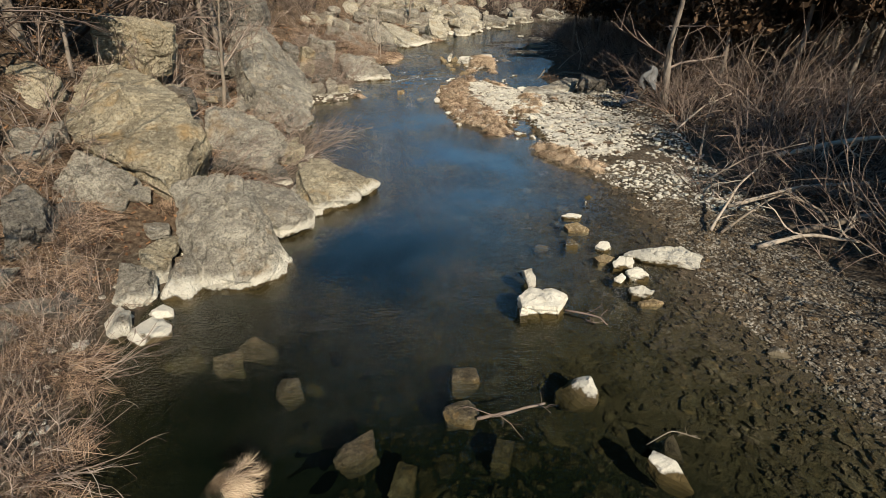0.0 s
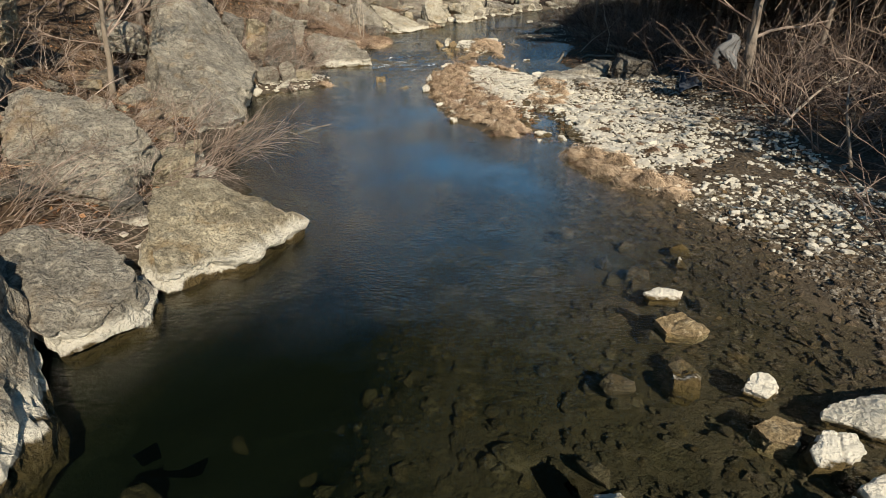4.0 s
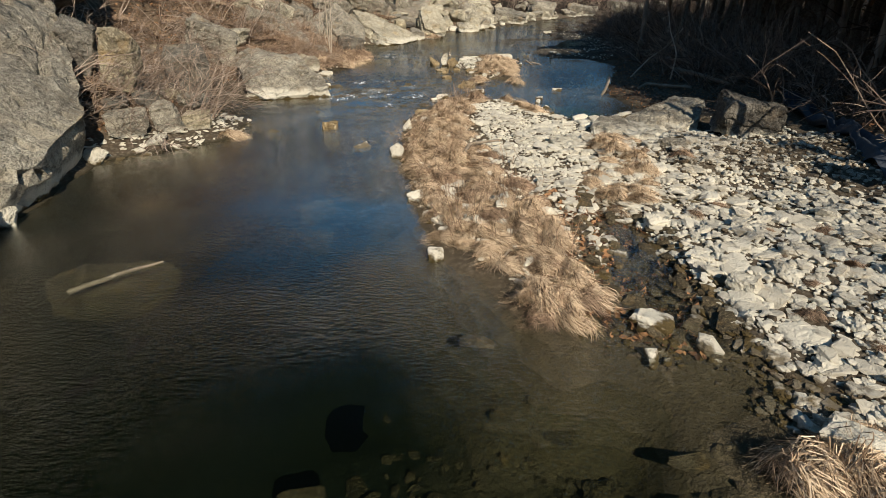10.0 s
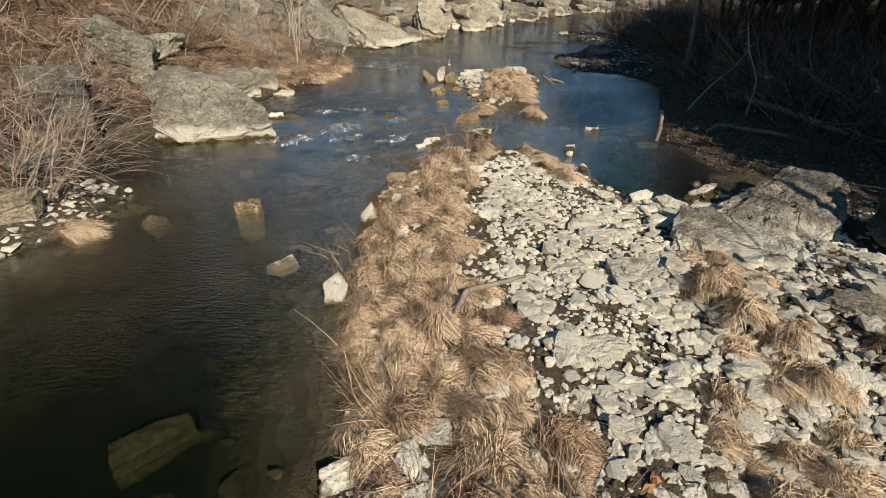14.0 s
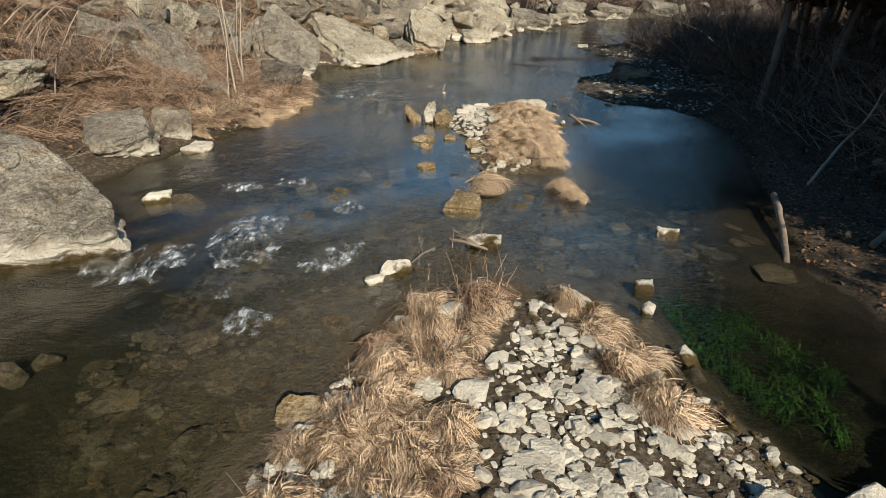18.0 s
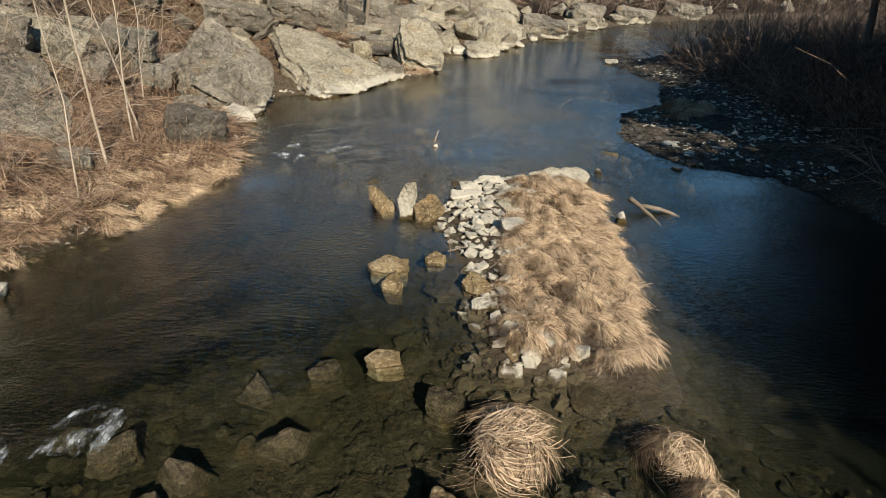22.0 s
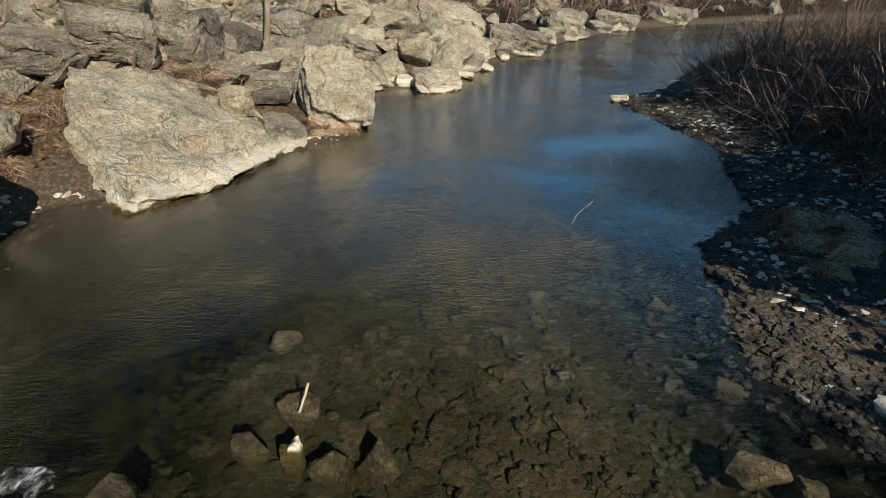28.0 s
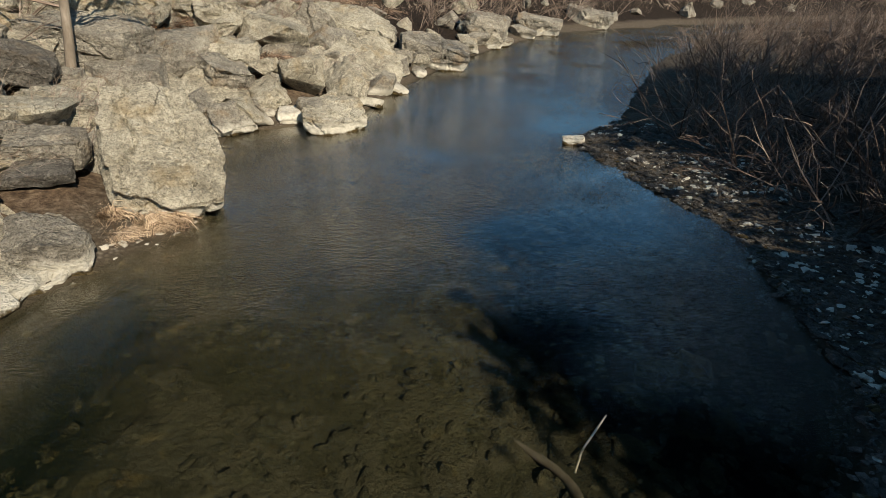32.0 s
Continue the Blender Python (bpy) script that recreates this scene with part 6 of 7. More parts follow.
BRUSH = [shrub_mesh(560 + k, 10, 1.6, 1.4, 0.05, 4, 0.35, 0.014, 2) for k in range(4)]


def mesh_with(cache, me, material):
    key = (me.name, material.name)
    if key not in cache:
        c = me.copy()
        c.materials.clear()
        c.materials.append(material)
        cache[key] = c
    return cache[key]


VEG = {}


def plant_stuff(name, meshes, material, places, label, seed, size=(0.7, 1.2), tilt=0.15):
    """Brush that nobody could count, joined into one mesh."""
    rng = np.random.default_rng(seed)
    temps = []
    for me in meshes:
        v = np.empty(len(me.vertices) * 3, np.float32)
        me.vertices.foreach_get("co", v)
        f = np.empty(len(me.polygons) * 3, np.int32)
        me.loops.foreach_get("vertex_index", f)
        temps.append((v.reshape(-1, 3), f.reshape(-1, 3)))
    n = len(places)
    sc = rng.uniform(*size, n)[:, None] * np.ones((1, 3))
    v, f = stamp(temps, placed(np.array(places), turns(n, tilt, rng), sc), rng.integers(len(temps), size=n))
    thing(name, mesh_of(name, v, f), material, Matrix(), label, "brush", kind="stuff")


def plant_all(name, meshes, material, places, label, category, group, seed, size=(0.8, 1.25), tilt=0.08, sink=0.0, swing=3.14):
    rng = np.random.default_rng(seed)
    for x, y, z in places:
        kind = meshes[int(rng.integers(len(meshes)))]
        ob = new(name, None if isinstance(kind, list) else mesh_with(VEG, kind, material))
        s = rng.uniform(*size)
        ob.matrix_world = Matrix.LocRotScale((x, y, max(z, -0.05) - sink), Euler((rng.normal(0, tilt), rng.normal(0, tilt), rng.uniform(-swing, swing))), (s, s, s * rng.uniform(0.65, 1.05)))
        tagged(ob, label, category, group)
        if isinstance(kind, list):
            for me in kind:
                part("stem", mesh_with(VEG, me, material), material, ob)


# ---- dry sedge ----
BAR_GRASS = [(-0.75, 12.6), (-1.15, 13.5), (-1.75, 14.5), (-2.05, 15.9), (-2.5, 18), (-2.5, 20.5), (-2.0, 22.1), (-1.1, 23.0), (-1.0, 21.8), (-1.5, 20), (-1.45, 18.5), (-0.9, 16.6), (-0.5, 14.6), (-0.25, 13.3)]
plant_all("grass_tussock", TUSSOCKS, GRASS_RED, sow(BAR_GRASS, 22, 0.45, 9), "brown tussock of dead sedge on the gravel bar", "grass", "sedge tussocks on the gravel bar", 19, (0.7, 1.2))
plant_all("grass_tussock", TUSSOCKS, GRASS, sow(BAR_GRASS, 128, 0.19, 1), "matted tan tussock of dry sedge on the gravel bar", "grass", "sedge tussocks on the gravel bar", 11, (0.75, 1.2))
plant_all("grass_tussock", TUSSOCKS, GRASS, sow([(0.35, 11.3), (0.75, 9.9), (1.35, 9.0), (1.75, 9.2), (1.2, 10.4), (0.9, 11.5)], 16, 0.24, 2), "tan tussock of dry sedge overhanging the bank", "grass", "sedge tussocks on the bank edge", 12, (0.85, 1.3))
plant_all("grass_tussock", TUSSOCKS, GRASS, sow([(-0.85, 26.9), (0.15, 26.7), (0.4, 28.5), (0.5, 30.4), (0.3, 31.0), (-0.5, 31.0), (-0.75, 29.4), (-0.95, 28)], 92, 0.16, 3), "tan tussock of dry sedge on the islet", "grass", "sedge tussocks on the islet", 13, (0.6, 1.0))
plant_all("grass_tussock", TUSSOCKS, GRASS, sow([(0.2, 15.3), (0.75, 15.3), (1.3, 16.4), (1.45, 19.0), (1.0, 19.0), (0.75, 18.4), (0.7, 17.2), (0.25, 16.2)], 24, 0.26, 4), "tan tussock of dry sedge between white stones", "grass", "sedge tussocks between the stones", 14, (0.7, 1.1))
plant_stuff("small_grass", TUSSOCKS, GRASS_RED, sow([(1.6, 8.6), (2.6, 10.2), (3.0, 13), (2.2, 16), (1.6, 18.8), (0.8, 14.2), (1.4, 11.2)], 22, 0.5, 104), "small brown tussocks of dry grass among stones", 114, (0.3, 0.65))
plant_all("grass_tussock", TUSSOCKS, GRASS, sow([(-0.3, 21.6), (0.2, 21.2), (0.1, 22.4), (-0.4, 22.8)], 7, 0.3, 5), "tan tussock of dry sedge at the bar's end", "grass", "sedge tussocks on the gravel bar", 15)
plant_stuff("waterline_grass", TUSSOCKS, GRASS, sow(shore_strip(LEFT_SHORE, 26, 33.5, -0.9, 0.05), 34, 0.24, 6, low=-0.1), "tan tussocks of dry grass along the waterline", 16, (0.8, 1.3))
plant_stuff("bank_grass", THATCH, GRASS_RED, np.vstack([sow(shore_strip(LEFT_SHORE, -8.5, 4, -2.6, 0.1), 110, 0.24, 7, low=-0.1), sow(shore_strip(LEFT_SHORE, 25.5, 34.5, -2.6, -0.3), 110, 0.24, 206, low=-0.1)]), "brown matted dead grass on the bank", 17, (0.7, 1.3))
plant_all("stem_clump", STEMS, GRASS_RED, sow(BAR_GRASS, 14, 0.7, 8), "clump of upright reddish dead stems", "plant", "dead stems on the gravel bar", 18, (0.6, 1.0))
for at, s in (((-1.0, 25.95), 1.15), ((0.12, 25.85), 0.75), ((0.22, 25.5), 0.62), ((-6.05, 19.1), 0.9), ((-4.30, -0.17), 0.7), ((3.75, 36.6), 1.2), ((3.45, 36.1), 1.1), ((4.0, 36.1), 1.2), ((3.7, 35.7), 1.0), ((4.3, 36.6), 1.1), ((3.3, 35.4), 0.8)):
    plant_all("grass_tussock", COMBED, GRASS, np.array([(*at, max(0.02, ground_at(*at)))]), "lone cream tussock of dry sedge combed by the current", "grass", "lone sedge tussocks", int(abs(at[0] * 10 + at[1])), (s, s), swing=0.6)
plant_all("grass_tussock", TUSSOCKS, GRASS, np.array([(-3.15, 41.45, 0.06), (-2.85, 41.6, 0.05), (-3.45, 41.3, 0.06), (-3.0, 41.8, 0.12), (-3.6, 41.6, 0.14)]), "cream tussock of dry sedge below the rocks", "grass", "lone sedge tussocks", 219, (1.2, 1.6))
plant_stuff("slope_grass", THATCH, GRASS_RED, sow([(-6.6, 1), (-6.6, 8), (-8.2, 14), (-7.2, 19.5), (-7.8, 24), (-6.8, 30), (-7.6, 37), (-4.5, 42), (-3, 47), (-0.5, 51), (3.5, 59), (0, 62), (-6, 52), (-10.5, 42), (-12.5, 22), (-11, 1)], 330, 0.35, 106, low=0.25), "matted dead grass and stems between the rocks", 107, (0.7, 1.5))

plant_all("stem_clump", STEMS, GRASS_RED, sow(shore_strip(LEFT_SHORE, 25.5, 34.5, -3.0, -0.2), 34, 0.4, 207, low=0.0), "clump of dead brown stems on the bank", "plant", "dead stems on the rocky bank", 217, (0.6, 1.1), 0.25)
plant_all("stem_clump", STEMS, TWIG, sow([(-5.6, -3), (-6.2, 1.0), (-7.2, 2.4), (-8.6, 4.4), (-9.8, 4.0), (-9.5, 0), (-8, -3)], 60, 0.32, 208, low=0.0), "dense clump of dead brown stems by the rocks", "plant", "dead stems on the rocky bank", 218, (0.8, 1.4), 0.3)

# ---- bare shrubs ----
plant_all("shrub", WILLOWS, TWIG, sow([(-6.2, 6.9), (-6.3, 8.0), (-7.8, 7.6), (-8.2, 9.2), (-7.2, 10.0), (-7.4, 6.6)], 12, 0.4, 224, low=0.1), "bare brown shrub between grey blocks", "shrub", "bare shrubs on the rocky bank", 234, (0.6, 0.95), 0.25, swing=0.9)
plant_all("shrub", WILLOWS, TWIG, sow([(-5.3, 8.8), (-5.9, 10.8), (-7.0, 12.2), (-8.2, 11.5), (-8, 8.8), (-6.6, 8.2)], 13, 0.5, 21, low=0.0), "bare grey-brown shrub leaning over the water", "shrub", "bare shrubs on the rocky bank", 31, (0.8, 1.2), 0.2, swing=0.9)
plant_all("shrub", WILLOWS, TWIG, sow([(-6.6, 19.2), (-6.9, 21.6), (-8.9, 24), (-10.5, 22), (-9, 18.5), (-7.4, 18.3)], 24, 0.5, 22, low=0.1), "bare grey-brown shrub among outcrops", "shrub", "bare shrubs on the rocky bank", 32, (0.9, 1.4), 0.15, swing=0.9)
plant_all("shrub", WILLOWS, TWIG, sow(shore_strip(LEFT_SHORE, 24, 34.5, -4.2, -0.5), 34, 0.5, 23, low=0.1), "low reddish bare shrub in dry grass", "shrub", "bare shrubs on the rocky bank", 33, (0.5, 0.9), 0.2, swing=0.9)
plant_all("shrub", WILLOWS, TWIG, sow(shore_strip(LEFT_SHORE, -8.5, 2.6, -3.0, -0.1), 34, 0.4, 24, low=0.05), "bare pale shrub with arching twigs", "shrub", "bare shrubs on the rocky bank", 34, (0.5, 0.9), 0.25, swing=0.9)
plant_stuff("slope_brush", FARBRUSH, TWIG, sow([(-7.2, -6), (-8.0, 3), (-9.2, 14), (-8.8, 24), (-8.2, 33), (-8.5, 40), (-5.5, 47), (-2, 52), (3, 60), (10, 70), (26, 80), (24, 86), (0, 74), (-8, 60), (-14, 48), (-15, 20), (-13, -6)], 330, 0.6, 25), "bare brown brush on the rocky slope", 35, (0.55, 1.2))
plant_stuff("bank_brush", FARBRUSH, TWIG_DARK_SHADE, sow([(4.9, -4), (4.6, 6), (5.2, 12), (6.0, 20), (12, 20), (12, -4)], 70, 0.6, 29), "dense tangle of bare twigs, coloured darker for shade", 39, (0.8, 1.4))
plant_all("shrub", WILLOWS, TWIG, sow([(-4.0, 43), (-3.4, 46.4), (-1.0, 49), (1.0, 53), (-5, 52), (-10, 46), (-9.5, 38), (-7, 38.5), (-5.5, 41)], 34, 0.7, 51, low=0.4), "bare russet shrub between pale boulders", "shrub", "bare shrubs on the rocky bank", 61, (0.6, 1.0), 0.2, swing=0.9)
plant_all("shrub", WHIPS, TWIG, sow([(4.6, -3), (4.2, 6), (4.6, 10.5), (5.2, 14), (6.0, 19), (9.5, 20), (9.5, -3)], 26, 1.2, 28), "tall bare multi-stemmed shrub with pale whips", "shrub", "tall bare shrubs under the trees", 38, (0.7, 1.1), 0.12)
plant_all("shrub", BRUSH, TWIG_DARK_SHADE, sow([(4.2, -4), (3.2, 4), (3.4, 7.5), (4.4, 10.5), (5.0, 14), (6.0, 20), (10.5, 20), (10.5, -4)], 95, 0.6, 26), "tangled bare brown brush on the bank", "shrub", "bare brush under the trees", 36, (0.7, 1.25), 0.2)
plant_stuff("far_brush", FARBRUSH, TWIG, sow([(3, 60), (11, 70.5), (24, 79), (50, 90), (90, 103), (90, 112), (40, 100), (14, 86), (0, 72)], 170, 1.0, 30), "grey bare brush on the far bank", 40, (1.2, 2.2))
plant_all("shrub", WHIPS, TWIG, sow([(5.8, 22), (5.6, 27), (6.2, 33), (6.6, 40), (6.4, 45), (9, 50), (14, 56), (16, 54), (9.5, 42), (8.5, 30), (8, 22)], 30, 1.0, 128), "tall bare shrub with pale whips over the shaded bank", "shrub", "tall bare shrubs under the trees", 138, (0.6, 1.0), 0.15)
plant_stuff("shaded_brush", FARBRUSH, TWIG_DARK_SHADE, sow([(4.7, 23), (4.9, 29), (5.6, 33), (6.0, 38), (5.8, 45), (9.5, 46), (9, 22), (6, 20)], 170, 0.45, 31), "tangled brush at the foot of the trees, coloured darker for shade", 41, (0.7, 1.3))
plant_stuff("shaded_brush", FARBRUSH, TWIG_DARK_SHADE, sow([(5.2, 20), (5.8, 30), (6.2, 38), (6.0, 45), (8, 49), (16, 60), (28, 72), (46, 80), (60, 80), (34, 70), (22, 52), (13, 34), (11, 20)], 240, 0.6, 27), "tangled brush on the shaded bank, coloured darker for shade", 37, (0.8, 1.4))


plant_stuff("hill_wood", FARBRUSH, TWIG_DARK_SHADE, sow([(-11, -6), (-12, 10), (-13, 25), (-12, 36), (-18, 38), (-23, 12), (-19, -6)], 170, 1.0, 131), "bare grey undergrowth of the wooded hill", 141, (2.2, 4.2))


# ---- trees ----
def tree_parts(seed, height, girth, kids, depth=2):
    rng = np.random.default_rng(seed)
    trunk, crown = Pile(), Pile()
    pts = sway(rng, (0, 0, -0.25), (rng.normal(0, 0.08), rng.normal(0, 0.08), 1), height + 0.25, 10, 0.06, -0.03)
    rad = np.interp(np.arange(11), [0, 1, 10], [girth * 1.35, girth, girth * 0.22])
    tube(trunk, pts, rad, 9)
    for _ in range(kids):
        s = rng.uniform(0.22, 1.0)
        i = min(int(s * 10), 9)
        at = pts[i] + (pts[i + 1] - pts[i]) * (s * 10 - i)
        a = rng.uniform(0, 6.28)
        branch(crown, rng, at, (math.cos(a), math.sin(a), rng.uniform(0.2, 0.9)), height * 0.42 * (1.15 - s * 0.7), girth * 0.32 * (1.1 - s * 0.7), depth, 0.14, -0.01, 5, 0.55, 0.55)
    return trunk.mesh("trunk", True), crown.mesh("crown")


TREES = [tree_parts(700 + k, 7.5 + 1.2 * k, 0.11 + 0.02 * k, 20) for k in range(4)]
SAPLINGS = [tree_parts(720 + k, 3.6 + 0.5 * k, 0.015, 14, 1) for k in range(3)]


def tree(name, parts, bark, twigs, x, y, s, turn, label, group):
    top = thing(name, None, None, Matrix.LocRotScale((x, y, ground_at(x, y)), Euler((0, 0, turn)), (s, s, s)), label, "tree", group)
    part("trunk", mesh_with(VEG, parts[0], bark), bark, top)
    part("crown", mesh_with(VEG, parts[1], twigs), twigs, top)
    return top


rng = np.random.default_rng(77)
for x, y, z in sow([(11, -6), (9.5, 8), (7.6, 16), (9.0, 22), (10.4, 34), (11, 42), (14, 46), (22, 44), (22, 40), (16, 20), (16, -6)], 30, 1.3, 41):
    tree("tree", TREES[int(rng.integers(4))], BARK, TWIG_DARK_SHADE, x, y, rng.uniform(0.75, 1.2), rng.uniform(0, 6.28), "bare grey-barked tree on the shaded bank", "bare trees on the wooded bank")
for x, y, z in sow([(7.5, 46), (13, 55), (24, 68), (40, 76), (46, 68), (26, 54), (14, 46)], 26, 1.6, 44):
    tree("sapling", SAPLINGS[int(rng.integers(3))], BARK, TWIG_DARK_SHADE, x, y, rng.uniform(0.45, 0.7), rng.uniform(0, 6.28), "low bare tree on the far wooded bank", "low trees on the far bank")
tree("tree", tree_parts(731, 5.6, 0.13, 5, 1), BARK, TWIG_DARK_SHADE, 5.28, 15.0, 1.0, 1.0, "bare tree with pale grey trunk by the gravel bar", "bare trees on the wooded bank")
for x, y, z in sow([(-11, -6), (-11, 8), (-11.5, 20), (-12, 34), (-9, 46), (-3, 56), (6, 70), (0, 80), (-14, 60), (-20, 30), (-18, -6)], 34, 2.2, 42):
    tree("tree", TREES[int(rng.integers(4))], BARK, TWIG, x, y, rng.uniform(0.6, 1.0), rng.uniform(0, 6.28), "bare tree above the rocky bank", "bare trees above the rocks")


def leafy_parts(seed, height):
    """A tree that keeps its dead brown leaves: a bare bole and a high, ragged crown of clumps."""
    rng = np.random.default_rng(seed)
    trunk, crown = Pile(), Pile()
    pts = sway(rng, (0, 0, -0.2), (0.03, 0.02, 1), height * 0.9, 8, 0.05, -0.02)
    tube(trunk, pts, np.linspace(0.09, 0.03, 9), 8)
    clumps = []
    for k in range(26):
        i = int(rng.integers(4, 9))
        a = rng.uniform(0, 6.28)
        way = (math.cos(a), math.sin(a), rng.uniform(-0.1, 0.8))
        limb = sway(rng, pts[i], way, height * rng.uniform(0.12, 0.24), 4, 0.15, 0.0)
        tube(crown, limb, np.linspace(0.035, 0.01, 5), 4)
        clumps += [limb[2], limb[3]]
    for k in range(9):
        i = int(rng.integers(1, 5))
        a = rng.uniform(0, 6.28)
        branch(crown, rng, pts[i], (math.cos(a), math.sin(a), rng.uniform(-0.5, 0.5)), height * rng.uniform(0.15, 0.3), 0.016, 1, 0.2, 0.03, 5, 0.6, 0.55)
    c = np.repeat(np.array(clumps), 120, axis=0) + rng.normal(0, 0.36, (len(clumps) * 120, 3))
    c[:, 2] = np.maximum(c[:, 2], 2.2 + 0.5 * rng.random(len(c)))
    n = len(c)
    d1, d2 = rng.normal(0, 0.075, (n, 3)), rng.normal(0, 0.05, (n, 3))
    v = np.stack([c, c + d1 + d2, c + 2 * d1, c + d1 - d2], 1).reshape(-1, 3)
    b = np.arange(n) * 4
    crown.add(v, np.concatenate([np.stack([b, b + 1, b + 2], 1), np.stack([b, b + 2, b + 3], 1)]))
    return trunk.mesh("trunk", True), crown.mesh("crown")


OAKS = [leafy_parts(800 + k, 5.6 + 0.5 * k) for k in range(3)]
# trees added with crowns above the view, dense enough to shade the right bank
for x, y, z in sow([(9.5, 12.5), (8.4, 16), (8.3, 22), (8.7, 27), (9.4, 31), (10.0, 38), (12, 43), (19, 42), (18, 30), (15, 12)], 120, 0.9, 43):
    tree("tree", OAKS[int(rng.integers(3))], BARK, CEDAR, x, y, rng.uniform(0.9, 1.2), rng.uniform(0, 6.28), "tall brown-leaved tree added to shade the wooded bank", "leaf-keeping trees on the wooded bank")
# more added trees, each set where its cast shade is wanted
for x, y in ((8.8, 0.5), (9.8, 2.0), (9.0, 3.4), (10.5, 0.0), (8.6, -1.2), (5.5, 31.3), (7.0, 31.6), (7.3, 33.3), (6.9, 18.2), (7.6, 16.3), (7.5, 19.6), (6.8, 20.6), (8.2, 18.0), (7.9, 21.5), (8.0, 23.5)):
    tree("tree", OAKS[int(rng.integers(3))], BARK, CEDAR, x, y, rng.uniform(0.95, 1.1), rng.uniform(0, 6.28), "tall brown-leaved tree added to shade the wooded bank", "leaf-keeping trees on the wooded bank")
for x, y in ((-11.2, 9.4), (-12.6, 11.5), (-13, 7)):
    tree("tree", OAKS[int(rng.integers(3))], BARK, CEDAR, x, y, 0.6, rng.uniform(0, 6.28), "rusty-leaved tree above the rocks", "trees above the rocks")
for x, y, s in ((-6.46, 30.25, 1.3), (-6.74, 31.4, 1.0), (-6.9, 32.0, 1.1), (-6.2, 29.2, 0.8), (-7.6, 33.2, 1.0)):
    tree("sapling", SAPLINGS[int(rng.integers(3))], TWIG_PALE, TWIG_PALE, x, y, s, rng.uniform(0, 6.28), "slender pale sapling in dry grass", "saplings on the rocky bank")
for x, y, s in ((-5.7, 45.9, 0.7), (-11.3, 17.3, 0.8), (-9.4, 13.4, 0.5)):
    tree("tree", TREES[1], DRIFT, TWIG, x, y, s, rng.uniform(0, 6.28), "weathered grey tree between boulders", "bare trees above the rocks")

# ---- gravel, bed stones and leaf litter ----
def pebbles(places, lo, hi, flat, seed, sink=0.34, tilt=0.2):
    rng = np.random.default_rng(seed)
    n = len(places)
    size = lo + (hi - lo) * rng.beta(1.1, 3.2, n)
    sc = size[:, None] * np.stack([rng.uniform(0.8, 1.35, n), rng.uniform(0.65, 1.1, n), flat * rng.uniform(0.6, 1.3, n)], 1)
    xyz = np.array(places)
    xyz[:, 2] += sc[:, 2] * (0.5 - sink)
    rot = turns(n, tilt, rng)
    m = np.zeros((n, 4, 4))
    m[:, :3, :3] = rot * sc[:, None, :]
    m[:, :3, 3] = xyz
    m[:, 3, 3] = 1
    return m, rng.integers(len(STONES), size=n), size


def scatter(poly, n, seed, low=-9.0, high=99.0):
    """n places in a polygon with no least gap."""
    rng = np.random.default_rng(seed)
    p = np.array(poly, float)
    x, y = rng.uniform(p[:, 0].min(), p[:, 0].max(), n * 6), rng.uniform(p[:, 1].min(), p[:, 1].max(), n * 6)
    ok = inside(x, y, poly)
    x, y = x[ok][:n], y[ok][:n]
    z = land(x, y)
    ok = (z > low) & (z < high)
    return np.stack([x, y, z], 1)[ok]


def feather(places, by, seed):
    """Blurs the edge of a patch of stones: moves each by chance and lays it on the ground again."""
    rng = np.random.default_rng(seed)
    p = places.copy()
    p[:, :2] += rng.normal(0, by, (len(p), 2))
    p[:, 2] = land(p[:, 0], p[:, 1])
    return p[p[:, 2] < -0.02]


def stuff(name, places, lo, hi, flat, seed, material, label, category, parent=None, kinds=STONES, tilt=0.2):
    m, pick, _ = pebbles(places, lo, hi, flat, seed, tilt=tilt)
    v, f = stamp(kinds, m, pick % len(kinds))
    ob = thing(name, mesh_of(name, v, f), material, Matrix(), label, category, kind="stuff")
    if parent:
        ob.parent = parent
    return ob


def pieces(name, places, lo, hi, flat, seed, material, parent, kinds=STONES, tilt=0.2):
    """Stones that can be told apart, each an object of its own under the setting."""
    m, pick, _ = pebbles(places, lo, hi, flat, seed, tilt=tilt)
    meshes = []
    for v, f in kinds:
        me = mesh_of(name, v, f)
        me.materials.append(material)
        meshes.append(me)
    for k, mat4 in zip(pick % len(kinds), m):
        ob = new(name, meshes[int(k)])
        ob.parent = parent
        ob.matrix_world = Matrix(mat4.tolist())


PEBBLE = m_rock("pale_pebbles", (0.13, 0.115, 0.09), (0.34, 0.31, 0.25), (0.62, 0.585, 0.495), rust=(0.30, 0.20, 0.10), rust_amount=0.7, band=True, scale=2.6, grit=0.4, cracks=0.15, relief=0.05)
# grey gravel of spit and right bank, their shade put into its colour
SHADE_PEBBLE = m_rock("shade_dark_pebbles", (0.05, 0.045, 0.038), (0.11, 0.10, 0.085), (0.24, 0.22, 0.19), rust_amount=0.2, band=False, scale=3.0)
BAR = [(2.6, 1.2), (1.8, 3.3), (2.1, 5.6), (2.0, 7.4), (1.3, 9.2), (0.6, 10.6), (0.4, 12), (-0.6, 12.6), (-1.2, 13.6), (-2.0, 15), (-2.6, 18), (-2.6, 21), (-1.1, 23.2), (0.4, 21.8), (1, 20.7), (1.9, 20.9), (3.2, 21), (4.8, 20), (5.2, 14), (4.4, 9), (4.2, 4), (5, -3), (3.3, -3)]
